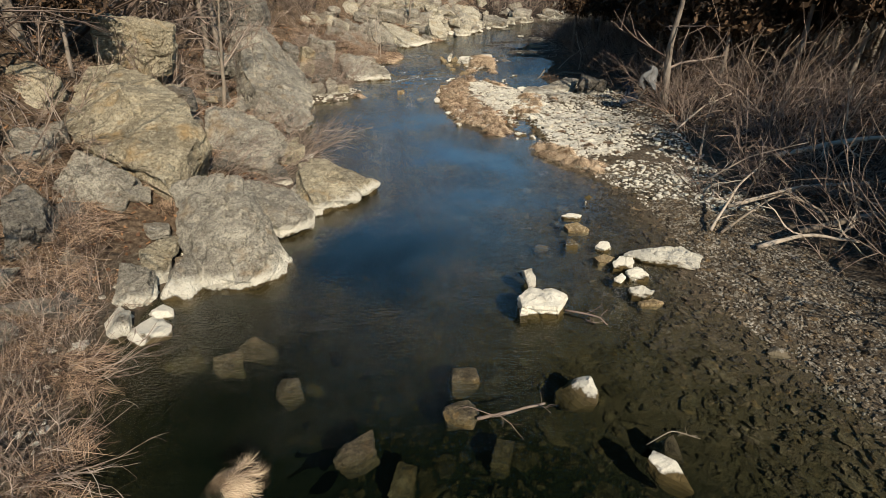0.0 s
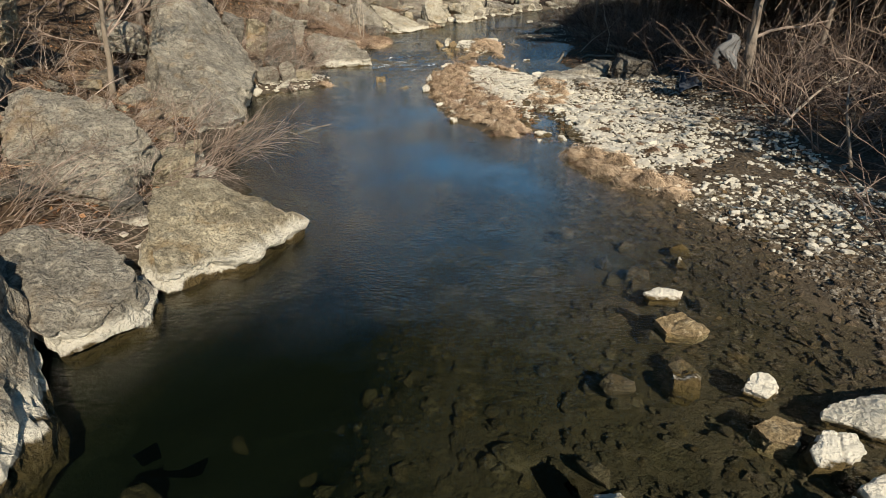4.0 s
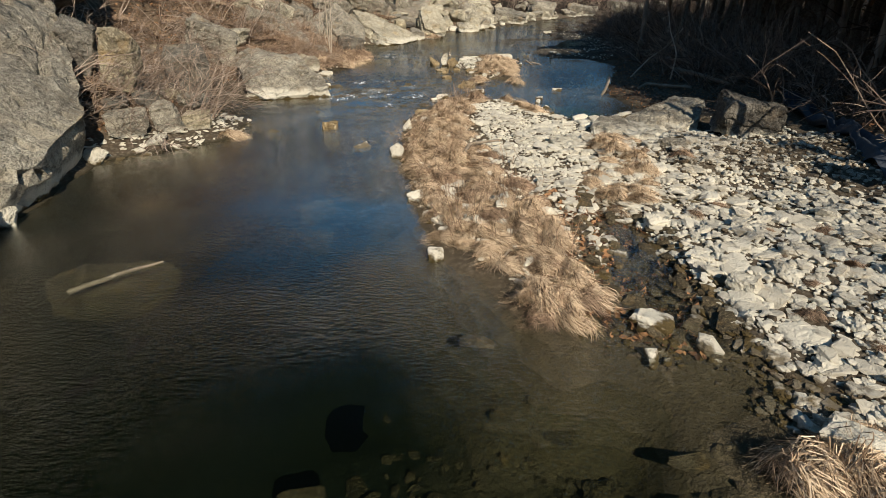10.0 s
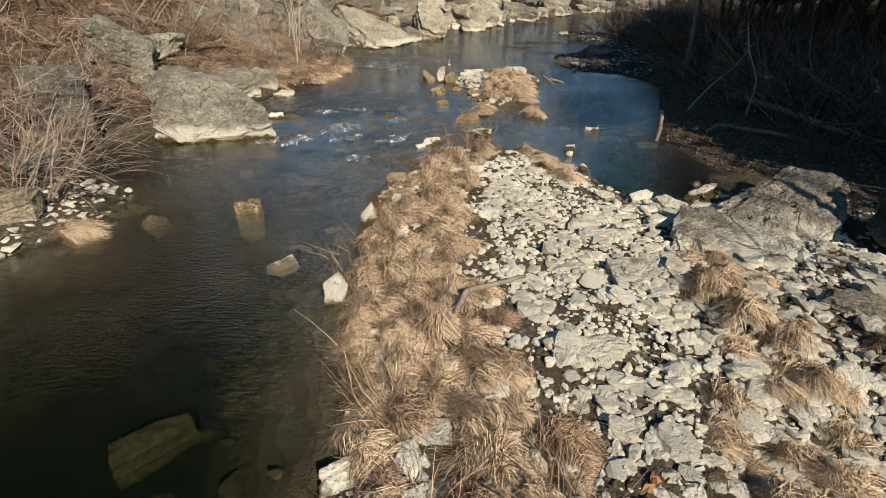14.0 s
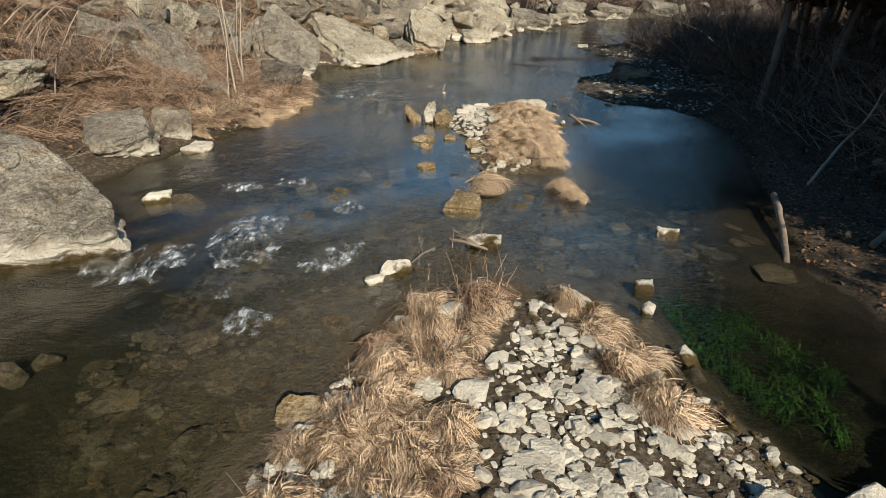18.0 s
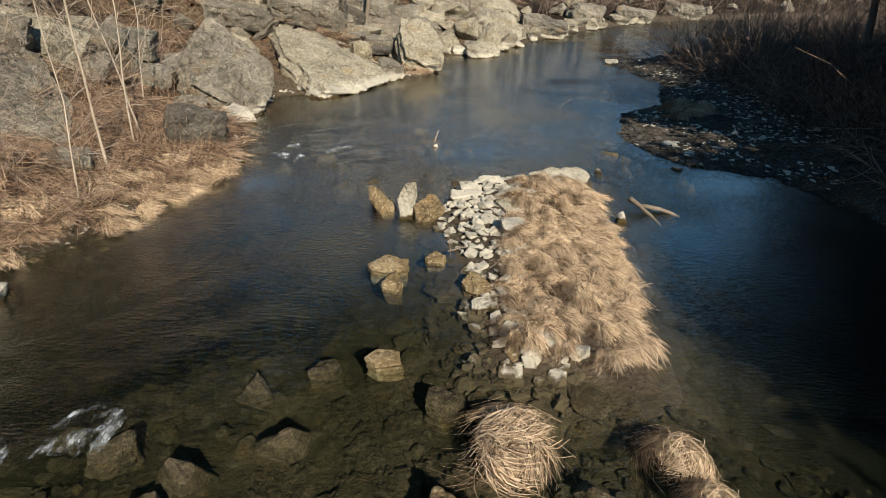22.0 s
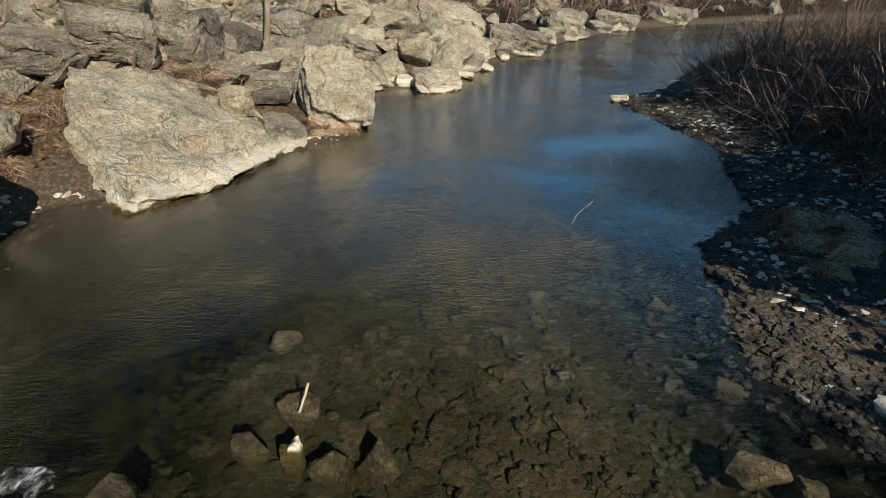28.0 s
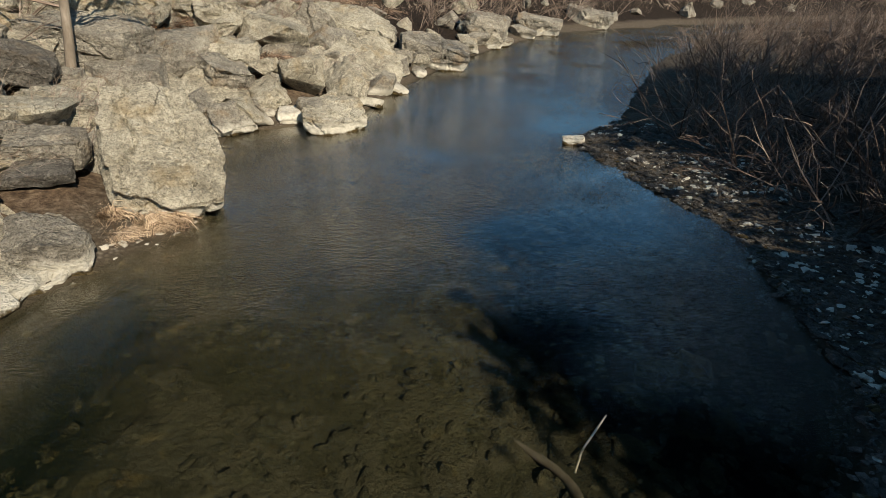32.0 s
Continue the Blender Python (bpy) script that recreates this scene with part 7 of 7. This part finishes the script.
WHITE_BAR = [(0.5, 11.8), (1.2, 10.2), (2.6, 10.5), (3.6, 13), (3.2, 17), (2.4, 20.3), (0.9, 20.5), (0.2, 21.8), (-0.7, 22.4), (-1.2, 20), (-0.9, 17.5), (-0.2, 15), (-0.1, 13.2)]
def thinned(places, scale, level, seed):
    """Leaves bare patches where a slow noise is low."""
    return places[value_noise(places[:, 0], places[:, 1], scale, seed) + 0.5 * value_noise(places[:, 0], places[:, 1], scale * 3, seed + 1) > level]


FINE_PEBBLE = m_rock("grey_brown_pebbles", (0.08, 0.066, 0.048), (0.22, 0.19, 0.145), (0.46, 0.42, 0.34), rust_amount=0.5, band=False, scale=3.0, grit=0.4, cracks=0.1, relief=0.05)
BROWN_PEBBLE = m_rock("brown_pebbles", (0.05, 0.037, 0.023), (0.12, 0.09, 0.056), (0.28, 0.225, 0.155), rust_amount=0.6, band=False, scale=3.0)
stuff("brown_gravel", scatter(BAR, 6000, 161, low=-0.08), 0.03, 0.15, 0.45, 162, BROWN_PEBBLE, "brown stained gravel on the bar", "gravel")
bar_places = thinned(scatter(BAR, 13000, 61, low=-0.06), 0.9, -0.55, 8)
stuff("fine_gravel", scatter([(2.6, 0), (1.8, 3.3), (2.1, 5.6), (2.0, 7.4), (1.3, 9.2), (3.6, 9.4), (4.4, 9), (4.2, 4), (5, -3), (3.3, -3)], 15000, 261, low=-0.06), 0.02, 0.09, 0.55, 262, FINE_PEBBLE, "fine grey-brown gravel on the bank", "gravel", kinds=STONES + SLABS)
stuff("gravel", bar_places[bar_places[:, 1] + 1.2 * value_noise(bar_places[:, 0], bar_places[:, 1], 0.8, 5) > 6.4], 0.03, 0.17, 0.55, 62, PEBBLE, "pale grey limestone gravel on the bar", "gravel", kinds=SLABS + STONES[:4], tilt=0.14)
pieces("stone", thinned(scatter(WHITE_BAR, 480, 63, low=-0.03), 1.1, -0.3, 12), 0.12, 0.44, 0.3, 64, STONE_WHITE, ground, kinds=SLABS, tilt=0.12)
stuff("chips", scatter(WHITE_BAR, 8000, 165, low=-0.05), 0.03, 0.13, 0.45, 166, PEBBLE, "pale limestone chips between the slabs", "gravel", kinds=SLABS, tilt=0.12)
stuff("sedge_stones", scatter([(-0.75, 12.9), (-1.75, 14.5), (-2.05, 15.9), (-2.5, 18), (-2.5, 20.5), (-2.0, 22.1), (-1.1, 23.0), (-1.0, 21.8), (-1.5, 20), (-1.45, 18.5), (-0.9, 16.6), (-0.5, 14.6)], 60, 265, low=0.0), 0.1, 0.34, 0.5, 266, STONE_WHITE, "pale stones showing between the sedge", "rubble", kinds=SLABS, tilt=0.1)
stuff("rubble", thinned(scatter(WHITE_BAR, 3600, 65, low=-0.05), 1.1, -0.4, 12), 0.05, 0.27, 0.42, 66, STONE_WHITE, "broken white limestone rubble on the bar", "rubble", kinds=SLABS, tilt=0.1)
stuff("islet_rubble", scatter([(-1.7, 29.4), (-1.3, 28.6), (-0.7, 28.2), (-0.6, 29.5), (0.3, 31.3), (-0.4, 31.4), (-1.5, 31)], 420, 67, low=-0.05), 0.06, 0.26, 0.5, 68, STONE_WHITE, "broken white limestone rubble on the islet", "rubble")
SPIT = [(2.4, 32.3), (1.75, 34), (2.3, 36.2), (3.6, 37.4), (4.6, 40.8), (4.2, 43), (4.0, 45.4), (6, 47), (7, 44), (6.4, 37), (5.6, 32), (4.2, 31)]
stuff("spit_gravel", scatter(SPIT, 13000, 69, low=-0.06), 0.04, 0.15, 0.4, 70, SHADE_PEBBLE, "grey gravel on the spit, coloured darker for shade", "gravel")
stuff("spit_stones", thinned(scatter(SPIT, 2600, 169, low=-0.04, high=0.3), 1.0, -0.1, 21), 0.03, 0.2, 0.35, 170, PEBBLE, "pale stones scattered over the spit", "gravel")
stuff("shore_stones", np.concatenate([scatter(shore_strip(LEFT_SHORE, 17, 21, -0.9, 0.3), 260, 71, low=-0.2), scatter(shore_strip(LEFT_SHORE, -1, 8, -0.8, 0.3), 200, 72, low=-0.3), scatter(shore_strip(LEFT_SHORE, 26, 47, -0.5, 0.3), 420, 73, low=-0.2)]), 0.05, 0.24, 0.4, 74, STONE_WHITE, "broken stones along the rocky waterline", "rubble")
BED = [(-4.0, -4), (-3.0, 3), (-2.4, 8), (-2.2, 12), (0.6, 11), (1.6, 8), (1.8, 4), (3, -4)]
RIFFLE = [(-4.2, 18.5), (-3.0, 16), (-2.6, 18), (-2.2, 22.6), (-0.5, 23.4), (1.5, 23.5), (1.6, 26), (0.4, 26.4), (-1.2, 27), (-1.9, 30), (-1, 32.5), (0.8, 32.5), (0, 36.5), (-4.0, 36), (-3.9, 30), (-4.2, 25)]
LOWER = [(-4.5, 36), (1.0, 36), (3.2, 38), (3.8, 44), (-2.0, 44), (-3.0, 40)]
under = np.concatenate([scatter(BED, 520, 75, high=-0.03), scatter(RIFFLE, 1150, 76, high=-0.03), scatter(LOWER, 300, 77)])
stuff("bed_stones", feather(under, 0.7, 278), 0.1, 0.48, 0.11, 78, STONE_WET, "brown stones lying on the stream bed", "stones", kinds=SLABS, tilt=0.08)
near = np.concatenate([scatter(BED, 120, 79, high=-0.05), scatter(RIFFLE, 180, 80, high=-0.04)])
pieces("bed_stone", feather(near, 0.6, 281), 0.18, 0.5, 0.12, 81, STONE_WET, ground, kinds=SLABS, tilt=0.1)
stuff("bed_gravel", np.concatenate([scatter(BED, 5200, 82, high=-0.02), scatter(RIFFLE, 9000, 83, high=-0.02), scatter(LOWER, 2600, 84)]), 0.04, 0.17, 0.4, 85, STONE_WET, "brown pebbles on the stream bed", "gravel", kinds=SLABS)


def litter(name, places, seed, size, material, label):
    rng = np.random.default_rng(seed)
    n = len(places)
    r = turns(n, 0.5, rng)
    s = size * rng.uniform(0.5, 1.3, n)
    quad = np.array([(-1, 0, 0), (0, -0.55, 0.12), (1, 0, 0.05), (0, 0.55, 0.15)])
    v = np.einsum("nij,vj->nvi", r, quad) * s[:, None, None] + np.array(places)[:, None] + np.array([0, 0, 0.02])
    b = np.arange(n) * 4
    f = np.concatenate([np.stack([b, b + 1, b + 2], 1), np.stack([b, b + 2, b + 3], 1)])
    thing(name, mesh_of(name, v.reshape(-1, 3), f), material, Matrix(), label, "leaves", kind="stuff")


litter("leaf_litter", scatter([(4, -4), (3.4, 8), (4.6, 14), (5, 22), (4.6, 30), (6.4, 38), (6, 46), (12, 55), (16, 50), (12, 30), (11, -4)], 20000, 91, low=0.25), 92, 0.05, LEAF, "brown fallen leaves on the wooded bank")
litter("leaf_litter", scatter([(-6, -4), (-6, 10), (-7.6, 18), (-6.5, 30), (-7, 38), (-3.5, 44), (-1.5, 50), (-6, 54), (-11, 40), (-13, 10), (-11, -4)], 22000, 93, low=0.25), 94, 0.05, LEAF, "russet fallen leaves between the rocks")
INLET = [(-0.5, 13.2), (0.1, 12.7), (0.6, 12.3), (1.0, 13.4), (0.9, 14.6), (0.3, 15.9), (-0.2, 16.0), (-0.3, 14.8)]
stuff("inlet_stones", scatter(INLET, 420, 181), 0.06, 0.32, 0.35, 182, STONE_WET, "wet brown stones in the shallow inlet", "stones", kinds=SLABS)
litter("leaf_litter", scatter([(-0.9, 12.9), (0.4, 12.4), (0.8, 14), (0.3, 16), (-0.4, 15.8)], 1500, 183, low=-0.12), 184, 0.045, LEAF, "dark sodden leaves around the inlet")
litter("leaf_litter", scatter([(2.7, 22), (2.5, 24), (3.0, 25.6), (4.2, 29.6), (3.8, 31.5), (6, 32), (6, 22), (5, 20.5)], 4500, 185, low=-0.02), 186, 0.03, LEAF, "dark fallen leaves on the muddy bank")
stuff("mud_stones", scatter([(2.7, 22), (2.5, 24), (3.0, 25.6), (4.2, 29.6), (3.8, 31.5), (6, 32), (6, 22), (5, 20.5)], 900, 187, low=-0.05), 0.03, 0.16, 0.4, 188, SHADE_PEBBLE, "stones in the mud of the bank, coloured darker for shade", "gravel")
stuff("islet_rubble", scatter([(-1.3, 26.4), (-0.5, 26.1), (-0.3, 26.8), (-0.9, 28.3), (-1.3, 28.4)], 190, 189, low=-0.2), 0.06, 0.26, 0.5, 190, STONE_WHITE, "broken stones at the islet's foot", "rubble", kinds=STONES + SLABS)
stuff("margin_gravel", scatter(shore_strip(RIGHT_SHORE, -5, 11, -1.6, 1.2), 5200, 191, low=-0.5, high=0.2), 0.03, 0.2, 0.4, 193, BROWN_PEBBLE, "brown stones along the waterline", "gravel", kinds=STONES + SLABS)
stuff("margin_gravel", scatter(shore_strip(RIGHT_SHORE, 31, 46, -1.8, 0.4), 4200, 192, low=-0.5, high=0.15), 0.03, 0.2, 0.4, 194, SHADE_PEBBLE, "brown stones along the waterline", "gravel", kinds=STONES + SLABS)

# ---- driftwood, fallen branches, litter of the stream ----
def log(name, label, points, radius, material, taper=0.55, twigs=0, seed=0, category="log"):
    """A bent log through a few points, knobbly and broken at its ends."""
    rng = np.random.default_rng(seed + 5)
    p = np.array(points, float)
    t = np.linspace(0, len(p) - 1, 5 * (len(p) - 1) + 1)
    q = np.stack([np.interp(t, np.arange(len(p)), p[:, k]) for k in range(3)], 1)
    q[1:-1] = 0.25 * q[:-2] + 0.5 * q[1:-1] + 0.25 * q[2:]
    q += rng.normal(0, radius * 0.12, q.shape)
    pile = Pile()
    tube(pile, q, np.linspace(radius, radius * taper, len(q)) * rng.uniform(0.88, 1.12, len(q)), 9)
    c = q.mean(axis=0)
    top = thing(name, None, None, Matrix.Translation(c.tolist()), label, category)
    for v in pile.v:
        v -= c
    part("stem", pile.mesh("stem", True), material, top)
    if twigs:
        for _ in range(twigs):
            tw = Pile()
            i = int(rng.integers(1, len(q)))
            branch(tw, rng, q[i] - c, rng.normal(0, 1, 3) + (0, 0, 0.5), radius * rng.uniform(9, 22), radius * 0.4, 1, 0.2, 0, 4, 0.6, 0.5)
            part("twig", tw.mesh("twig"), material, top)
    return top


log("log", "grey barked log stranded at the pool's edge", [(2.86, 25.35, 0.22), (2.69, 24.76, 0.12), (2.3, 23.8, -0.02)], 0.045, DRIFT, 0.8)
log("driftwood", "weathered pale driftwood stranded in the pool", [(0.97, 30.36, 0.12), (1.12, 30.15, 0.05), (1.3, 29.9, -0.08)], 0.04, DRIFT, 0.4, category="driftwood")
log("driftwood", "low pale driftwood plank in the water", [(1.12, 30.25, 0.06), (1.4, 30.16, 0.04), (1.6, 30.1, -0.03)], 0.036, DRIFT, 0.5, category="driftwood")
log("driftwood", "crooked grey branch lying on the gravel bar", [(-1.52, 17.3, 0.2), (-1.4, 17.62, 0.3), (-1.1, 17.75, 0.3), (-0.85, 17.95, 0.27)], 0.03, DRIFT, 0.6, category="driftwood")
log("log", "dark fallen log on the leaf-strewn bank", [(5.0, 26.6, 0.35), (5.18, 24.5, 0.42), (5.3, 23.0, 0.4)], 0.07, DRIFT, 0.6, 3)
log("log", "curved grey root reaching over the mud", [(3.3, 24.0, 0.12), (3.6, 24.2, 0.24), (4.05, 23.9, 0.22), (4.4, 23.2, 0.3)], 0.04, DRIFT, 1.0)
log("sunken_branch", "forked branch sunk in the shallows", [(0.6, 37.75, -0.28), (0.93, 37.22, -0.2), (0.97, 36.85, -0.26)], 0.03, TWIG_DARK_SHADE, 1.5, category="branch")
log("sunken_branch", "white twig standing out of the water", [(0.96, 37.2, -0.12), (1.04, 37.3, -0.01), (1.3, 37.5, 0.1)], 0.009, TWIG_PALE, 0.8, category="branch")
log("stick", "short stick caught on a rock", [(-2.0, 33.45, 0.0), (-1.93, 33.55, 0.2)], 0.012, TWIG_PALE, 0.8, category="stick")
log("stick", "half-sunk log with a bright broken edge", [(-5.5, 13.45, -0.12), (-5.0, 13.72, -0.01), (-4.7, 13.85, 0.03)], 0.03, DRIFT, 0.3, category="log")
log("dead_branch", "pale dead branch leaning out of the shade", [(3.7, 26.0, 0.15), (4.3, 26.5, 0.6), (5.0, 27.1, 0.9), (5.8, 28.0, 1.4)], 0.025, TWIG_PALE, 0.5, 6, 3, "branch")
log("dead_branch", "pale dead branch standing in the shade", [(4.6, 25.2, 0.2), (4.7, 25.3, 0.9), (4.5, 25.6, 1.5), (4.4, 25.7, 2.0)], 0.022, TWIG_PALE, 0.5, 6, 4, "branch")
for label, pts, r in (
    ("split grey plank caught on a stone", [(-1.49, 23.93, 0.07), (-1.26, 23.78, 0.11), (-1.05, 23.74, 0.05)], 0.022),
    ("brown stick caught on a stone", [(-1.45, 23.98, 0.17), (-1.30, 23.87, 0.13), (-1.17, 23.84, 0.06)], 0.012),
    ("thin stick leaning on a stone", [(-1.11, 23.93, 0.30), (-1.12, 24.0, 0.08)], 0.006),
    ("bent stick lying over small stones", [(-1.64, 23.72, 0.06), (-1.76, 23.52, 0.09), (-1.88, 23.42, 0.02)], 0.012),
    ("dark waterlogged stick in the shallows", [(-1.88, 0.70, 0.02), (-1.53, 0.77, 0.05), (-1.09, 0.94, 0.03)], 0.02),
    ("dark twig drifted against a white rock", [(-0.48, 2.87, 0.03), (-0.04, 2.66, 0.06), (0.05, 2.51, 0.02)], 0.015),
    ("pale twig arched over the water", [(-0.11, 0.36, 0.0), (0.12, 0.37, 0.2), (0.49, 0.44, 0.0)], 0.006),
    ("brown stick among the islet's stones", [(-1.51, 28.68, 0.05), (-1.35, 28.71, 0.10), (-1.13, 28.75, 0.05)], 0.014),
    ("pale stick among the islet's stones", [(-1.09, 28.26, 0.05), (-0.94, 28.32, 0.14)], 0.008),
):
    log("stick", label, pts, r, TWIG_DARK_SHADE if "dark" in label else DRIFT, 0.6, 3 if len(pts) > 2 else 0, int(abs(pts[0][1] * 100)), "stick")
for k, (a, b, r) in enumerate((((2.75, 5.4, 0.15), (4.6, 7.3, 0.9), 0.03), ((2.9, 5.3, 0.15), (5.2, 6.4, 0.7), 0.026), ((3.4, 6.2, 0.3), (6.2, 6.0, 0.9), 0.05), ((4.0, 4.8, 0.4), (6.5, 4.6, 0.8), 0.06), ((3.2, 4.6, 0.2), (4.6, 4.2, 0.5), 0.045), ((4.4, 3.4, 0.5), (7.0, 4.0, 1.3), 0.05), ((5.2, 8.0, 0.8), (8.4, 7.2, 1.5), 0.06), ((4.2, 9.4, 0.4), (5.2, 11.4, 1.3), 0.025), ((4.6, 12, 0.4), (6.6, 13.2, 1.2), 0.03), ((5.0, 2.2, 0.6), (7.4, 1.2, 1.4), 0.05), ((3.6, 7.8, 0.25), (4.9, 6.6, 1.5), 0.02), ((4.7, 16.2, 0.3), (6.4, 19.0, 0.5), 0.04))):
    mid = [(p + q) / 2 for p, q in zip(a, b)]
    log("dead_branch", "fallen pale branch tangled in brush" if k % 2 else "fallen grey limb lying in brush", [a, (mid[0], mid[1] + 0.15, mid[2] + 0.12), b], r, (TWIG_PALE, DRIFT)[k % 2], 0.45, 7, 20 + k, "branch")
for k, (x, y, z) in enumerate(sow([(5.6, 47), (9, 52), (8, 40), (6.2, 32), (5.2, 26), (7, 22), (10, 30), (12, 46)], 22, 1.3, 97)):
    a = k * 2.4
    log("dead_branch", "thin dead branch on the dark bank", [(x, y, z + 0.05), (x + 0.7 * math.cos(a), y + 0.7 * math.sin(a), z + 0.5), (x + 1.5 * math.cos(a), y + 1.3 * math.sin(a), z + 0.8)], 0.022, DRIFT, 0.4, 6, 60 + k, "branch")


def draped(name, label, rows, cols, place, material, category):
    """A thin crumpled sheet; place(u, v) gives its points, and it is given a thickness."""
    g = np.array([[place(u, v) for u in np.linspace(0, 1, cols)] for v in np.linspace(0, 1, rows)], float).reshape(-1, 3)
    i = (np.arange(rows - 1)[:, None] * cols + np.arange(cols - 1)[None]).ravel()
    f = np.concatenate([np.stack([i, i + 1, i + cols + 1], 1), np.stack([i, i + cols + 1, i + cols], 1)])
    ob = thing(name, mesh_of(name, g, f, True), material, Matrix(), label, category)
    ob.modifiers.new("thickness", "SOLIDIFY").thickness = 0.006
    return ob


def bag_point(u, v):
    a = u * 6.28
    r = 0.03 + 0.22 * v ** 0.7 * (1 + 0.45 * math.sin(3 * a + 5 * v)) + 0.035 * math.sin(9 * a + 13 * v)
    return 4.5 + r * math.cos(a) + 0.06 * math.sin(7 * v), 14.6 + 0.6 * r * math.sin(a), 1.85 - 0.62 * v + (0.13 * math.sin(2 * a) + 0.07 * math.sin(7 * a + 1)) * v


draped("plastic_sheet", "torn grey plastic film caught on twigs", 18, 40, bag_point, PLASTIC, "plastic sheet")
TARP_X, TARP_Y = (5.9, 5.3, 5.0, 4.45, 4.0), (22.0, 20.2, 18.9, 17.1, 15.8)


def tarp_point(u, v):
    x, y = np.interp(u * 4, range(5), TARP_X), np.interp(u * 4, range(5), TARP_Y)
    w = (v - 0.5) * (0.55 + 0.2 * math.sin(9 * u))
    x, y = x + w * 0.95 + 0.35, y + w * 0.35
    return x, y, ground_at(x, y) + 0.10 + 0.09 * math.sin(14 * v + 5 * u) * math.sin(3.1 * u) + 0.05 * math.sin(31 * u + 4 * v)


draped("tarp", "dark faded tarpaulin lying crumpled on the bank", 16, 70, tarp_point, TARP, "tarpaulin")

# large slabs of the right-hand bank and the long pale slab
boulder("flat grey bedrock slab with cracked edge", (1.6, 19.0, 0.16), (1.3, 1.1, 0.3), (4, 3, -22), ROCK_GREY, 202)
boulder("brown boulder at the edge of the trees", (3.75, 19.0, 0.42), (1.1, 0.9, 0.75), (6, 8, -10), ROCK_DARK_SHADE, 203)


# ---- white water ----
def foam(x, y, wide, deep, seed):
    """A lick of broken water: a low ragged mound with bubbles' relief."""
    rng = np.random.default_rng(seed)
    n = 34
    s, t = np.meshgrid(np.linspace(-1, 1, n), np.linspace(-1, 1, n))
    r = np.hypot(s, t)
    edge = 1 + 0.35 * value_noise(s + seed, t, 2.2, seed)
    h = np.clip(1 - (r / edge) ** 2, 0, 1)
    gx, gy = x + s * wide * 0.62, y + t * deep * 0.62
    z = ripples(gx.ravel(), gy.ravel()).reshape(n, n) + 0.012 + h * (0.03 + 0.03 * value_noise(gx, gy, 9, seed + 1)) + 0.012 * h * value_noise(gx, gy, 28, seed + 2)
    v = np.stack([gx.ravel(), gy.ravel(), z.ravel()], 1)
    keep = (h > 0.04).ravel()
    i = (np.arange(n - 1)[:, None] * n + np.arange(n - 1)[None]).ravel()
    f = np.concatenate([np.stack([i, i + 1, i + n + 1], 1), np.stack([i, i + n + 1, i + n], 1)])
    f = f[keep[f].all(axis=1)]
    part("white_water", mesh_of("white_water", v, f, True), FOAM, water, "white broken water over stones")


for k, (x, y, w, d) in enumerate(((-3.86, 23.88, 0.75, 1.18), (-4.81, 23.24, 0.96, 0.78), (-2.66, 23.63, 0.43, 0.54), (-2.83, 23.35, 0.48, 0.32), (-2.84, 24.91, 0.31, 0.42), (-3.24, 22.27, 0.42, 0.34), (-3.76, 22.7, 0.43, 0.25), (-3.0, 22.72, 0.18, 0.25), (-4.56, 25.56, 0.63, 0.34), (-3.91, 25.84, 0.44, 0.5), (-4.54, 32.28, 0.5, 0.4), (-3.83, 32.72, 0.8, 0.35), (-4.6, 32.9, 0.3, 0.3))):
    foam(x, y, w, d, 40 + k)


# ---- green weed on the pool's floor ----
weed = Pile()
wr = np.random.default_rng(88)
for x, y, z in scatter([(0.6, 23.2), (0.8, 21.9), (1.5, 21.4), (1.9, 22.3), (1.3, 23.2)], 75, 95, high=-0.1):
    blades(weed, wr, 26, 0.10, 0.16, 0.07, 0.007)
    weed.v[-1] += np.array([x, y, max(z, -0.5) + 0.02])
thing("water_weed", weed.mesh("water_weed"), ALGAE, Matrix(), "bright green weed on the pool's floor", "weed", kind="stuff")
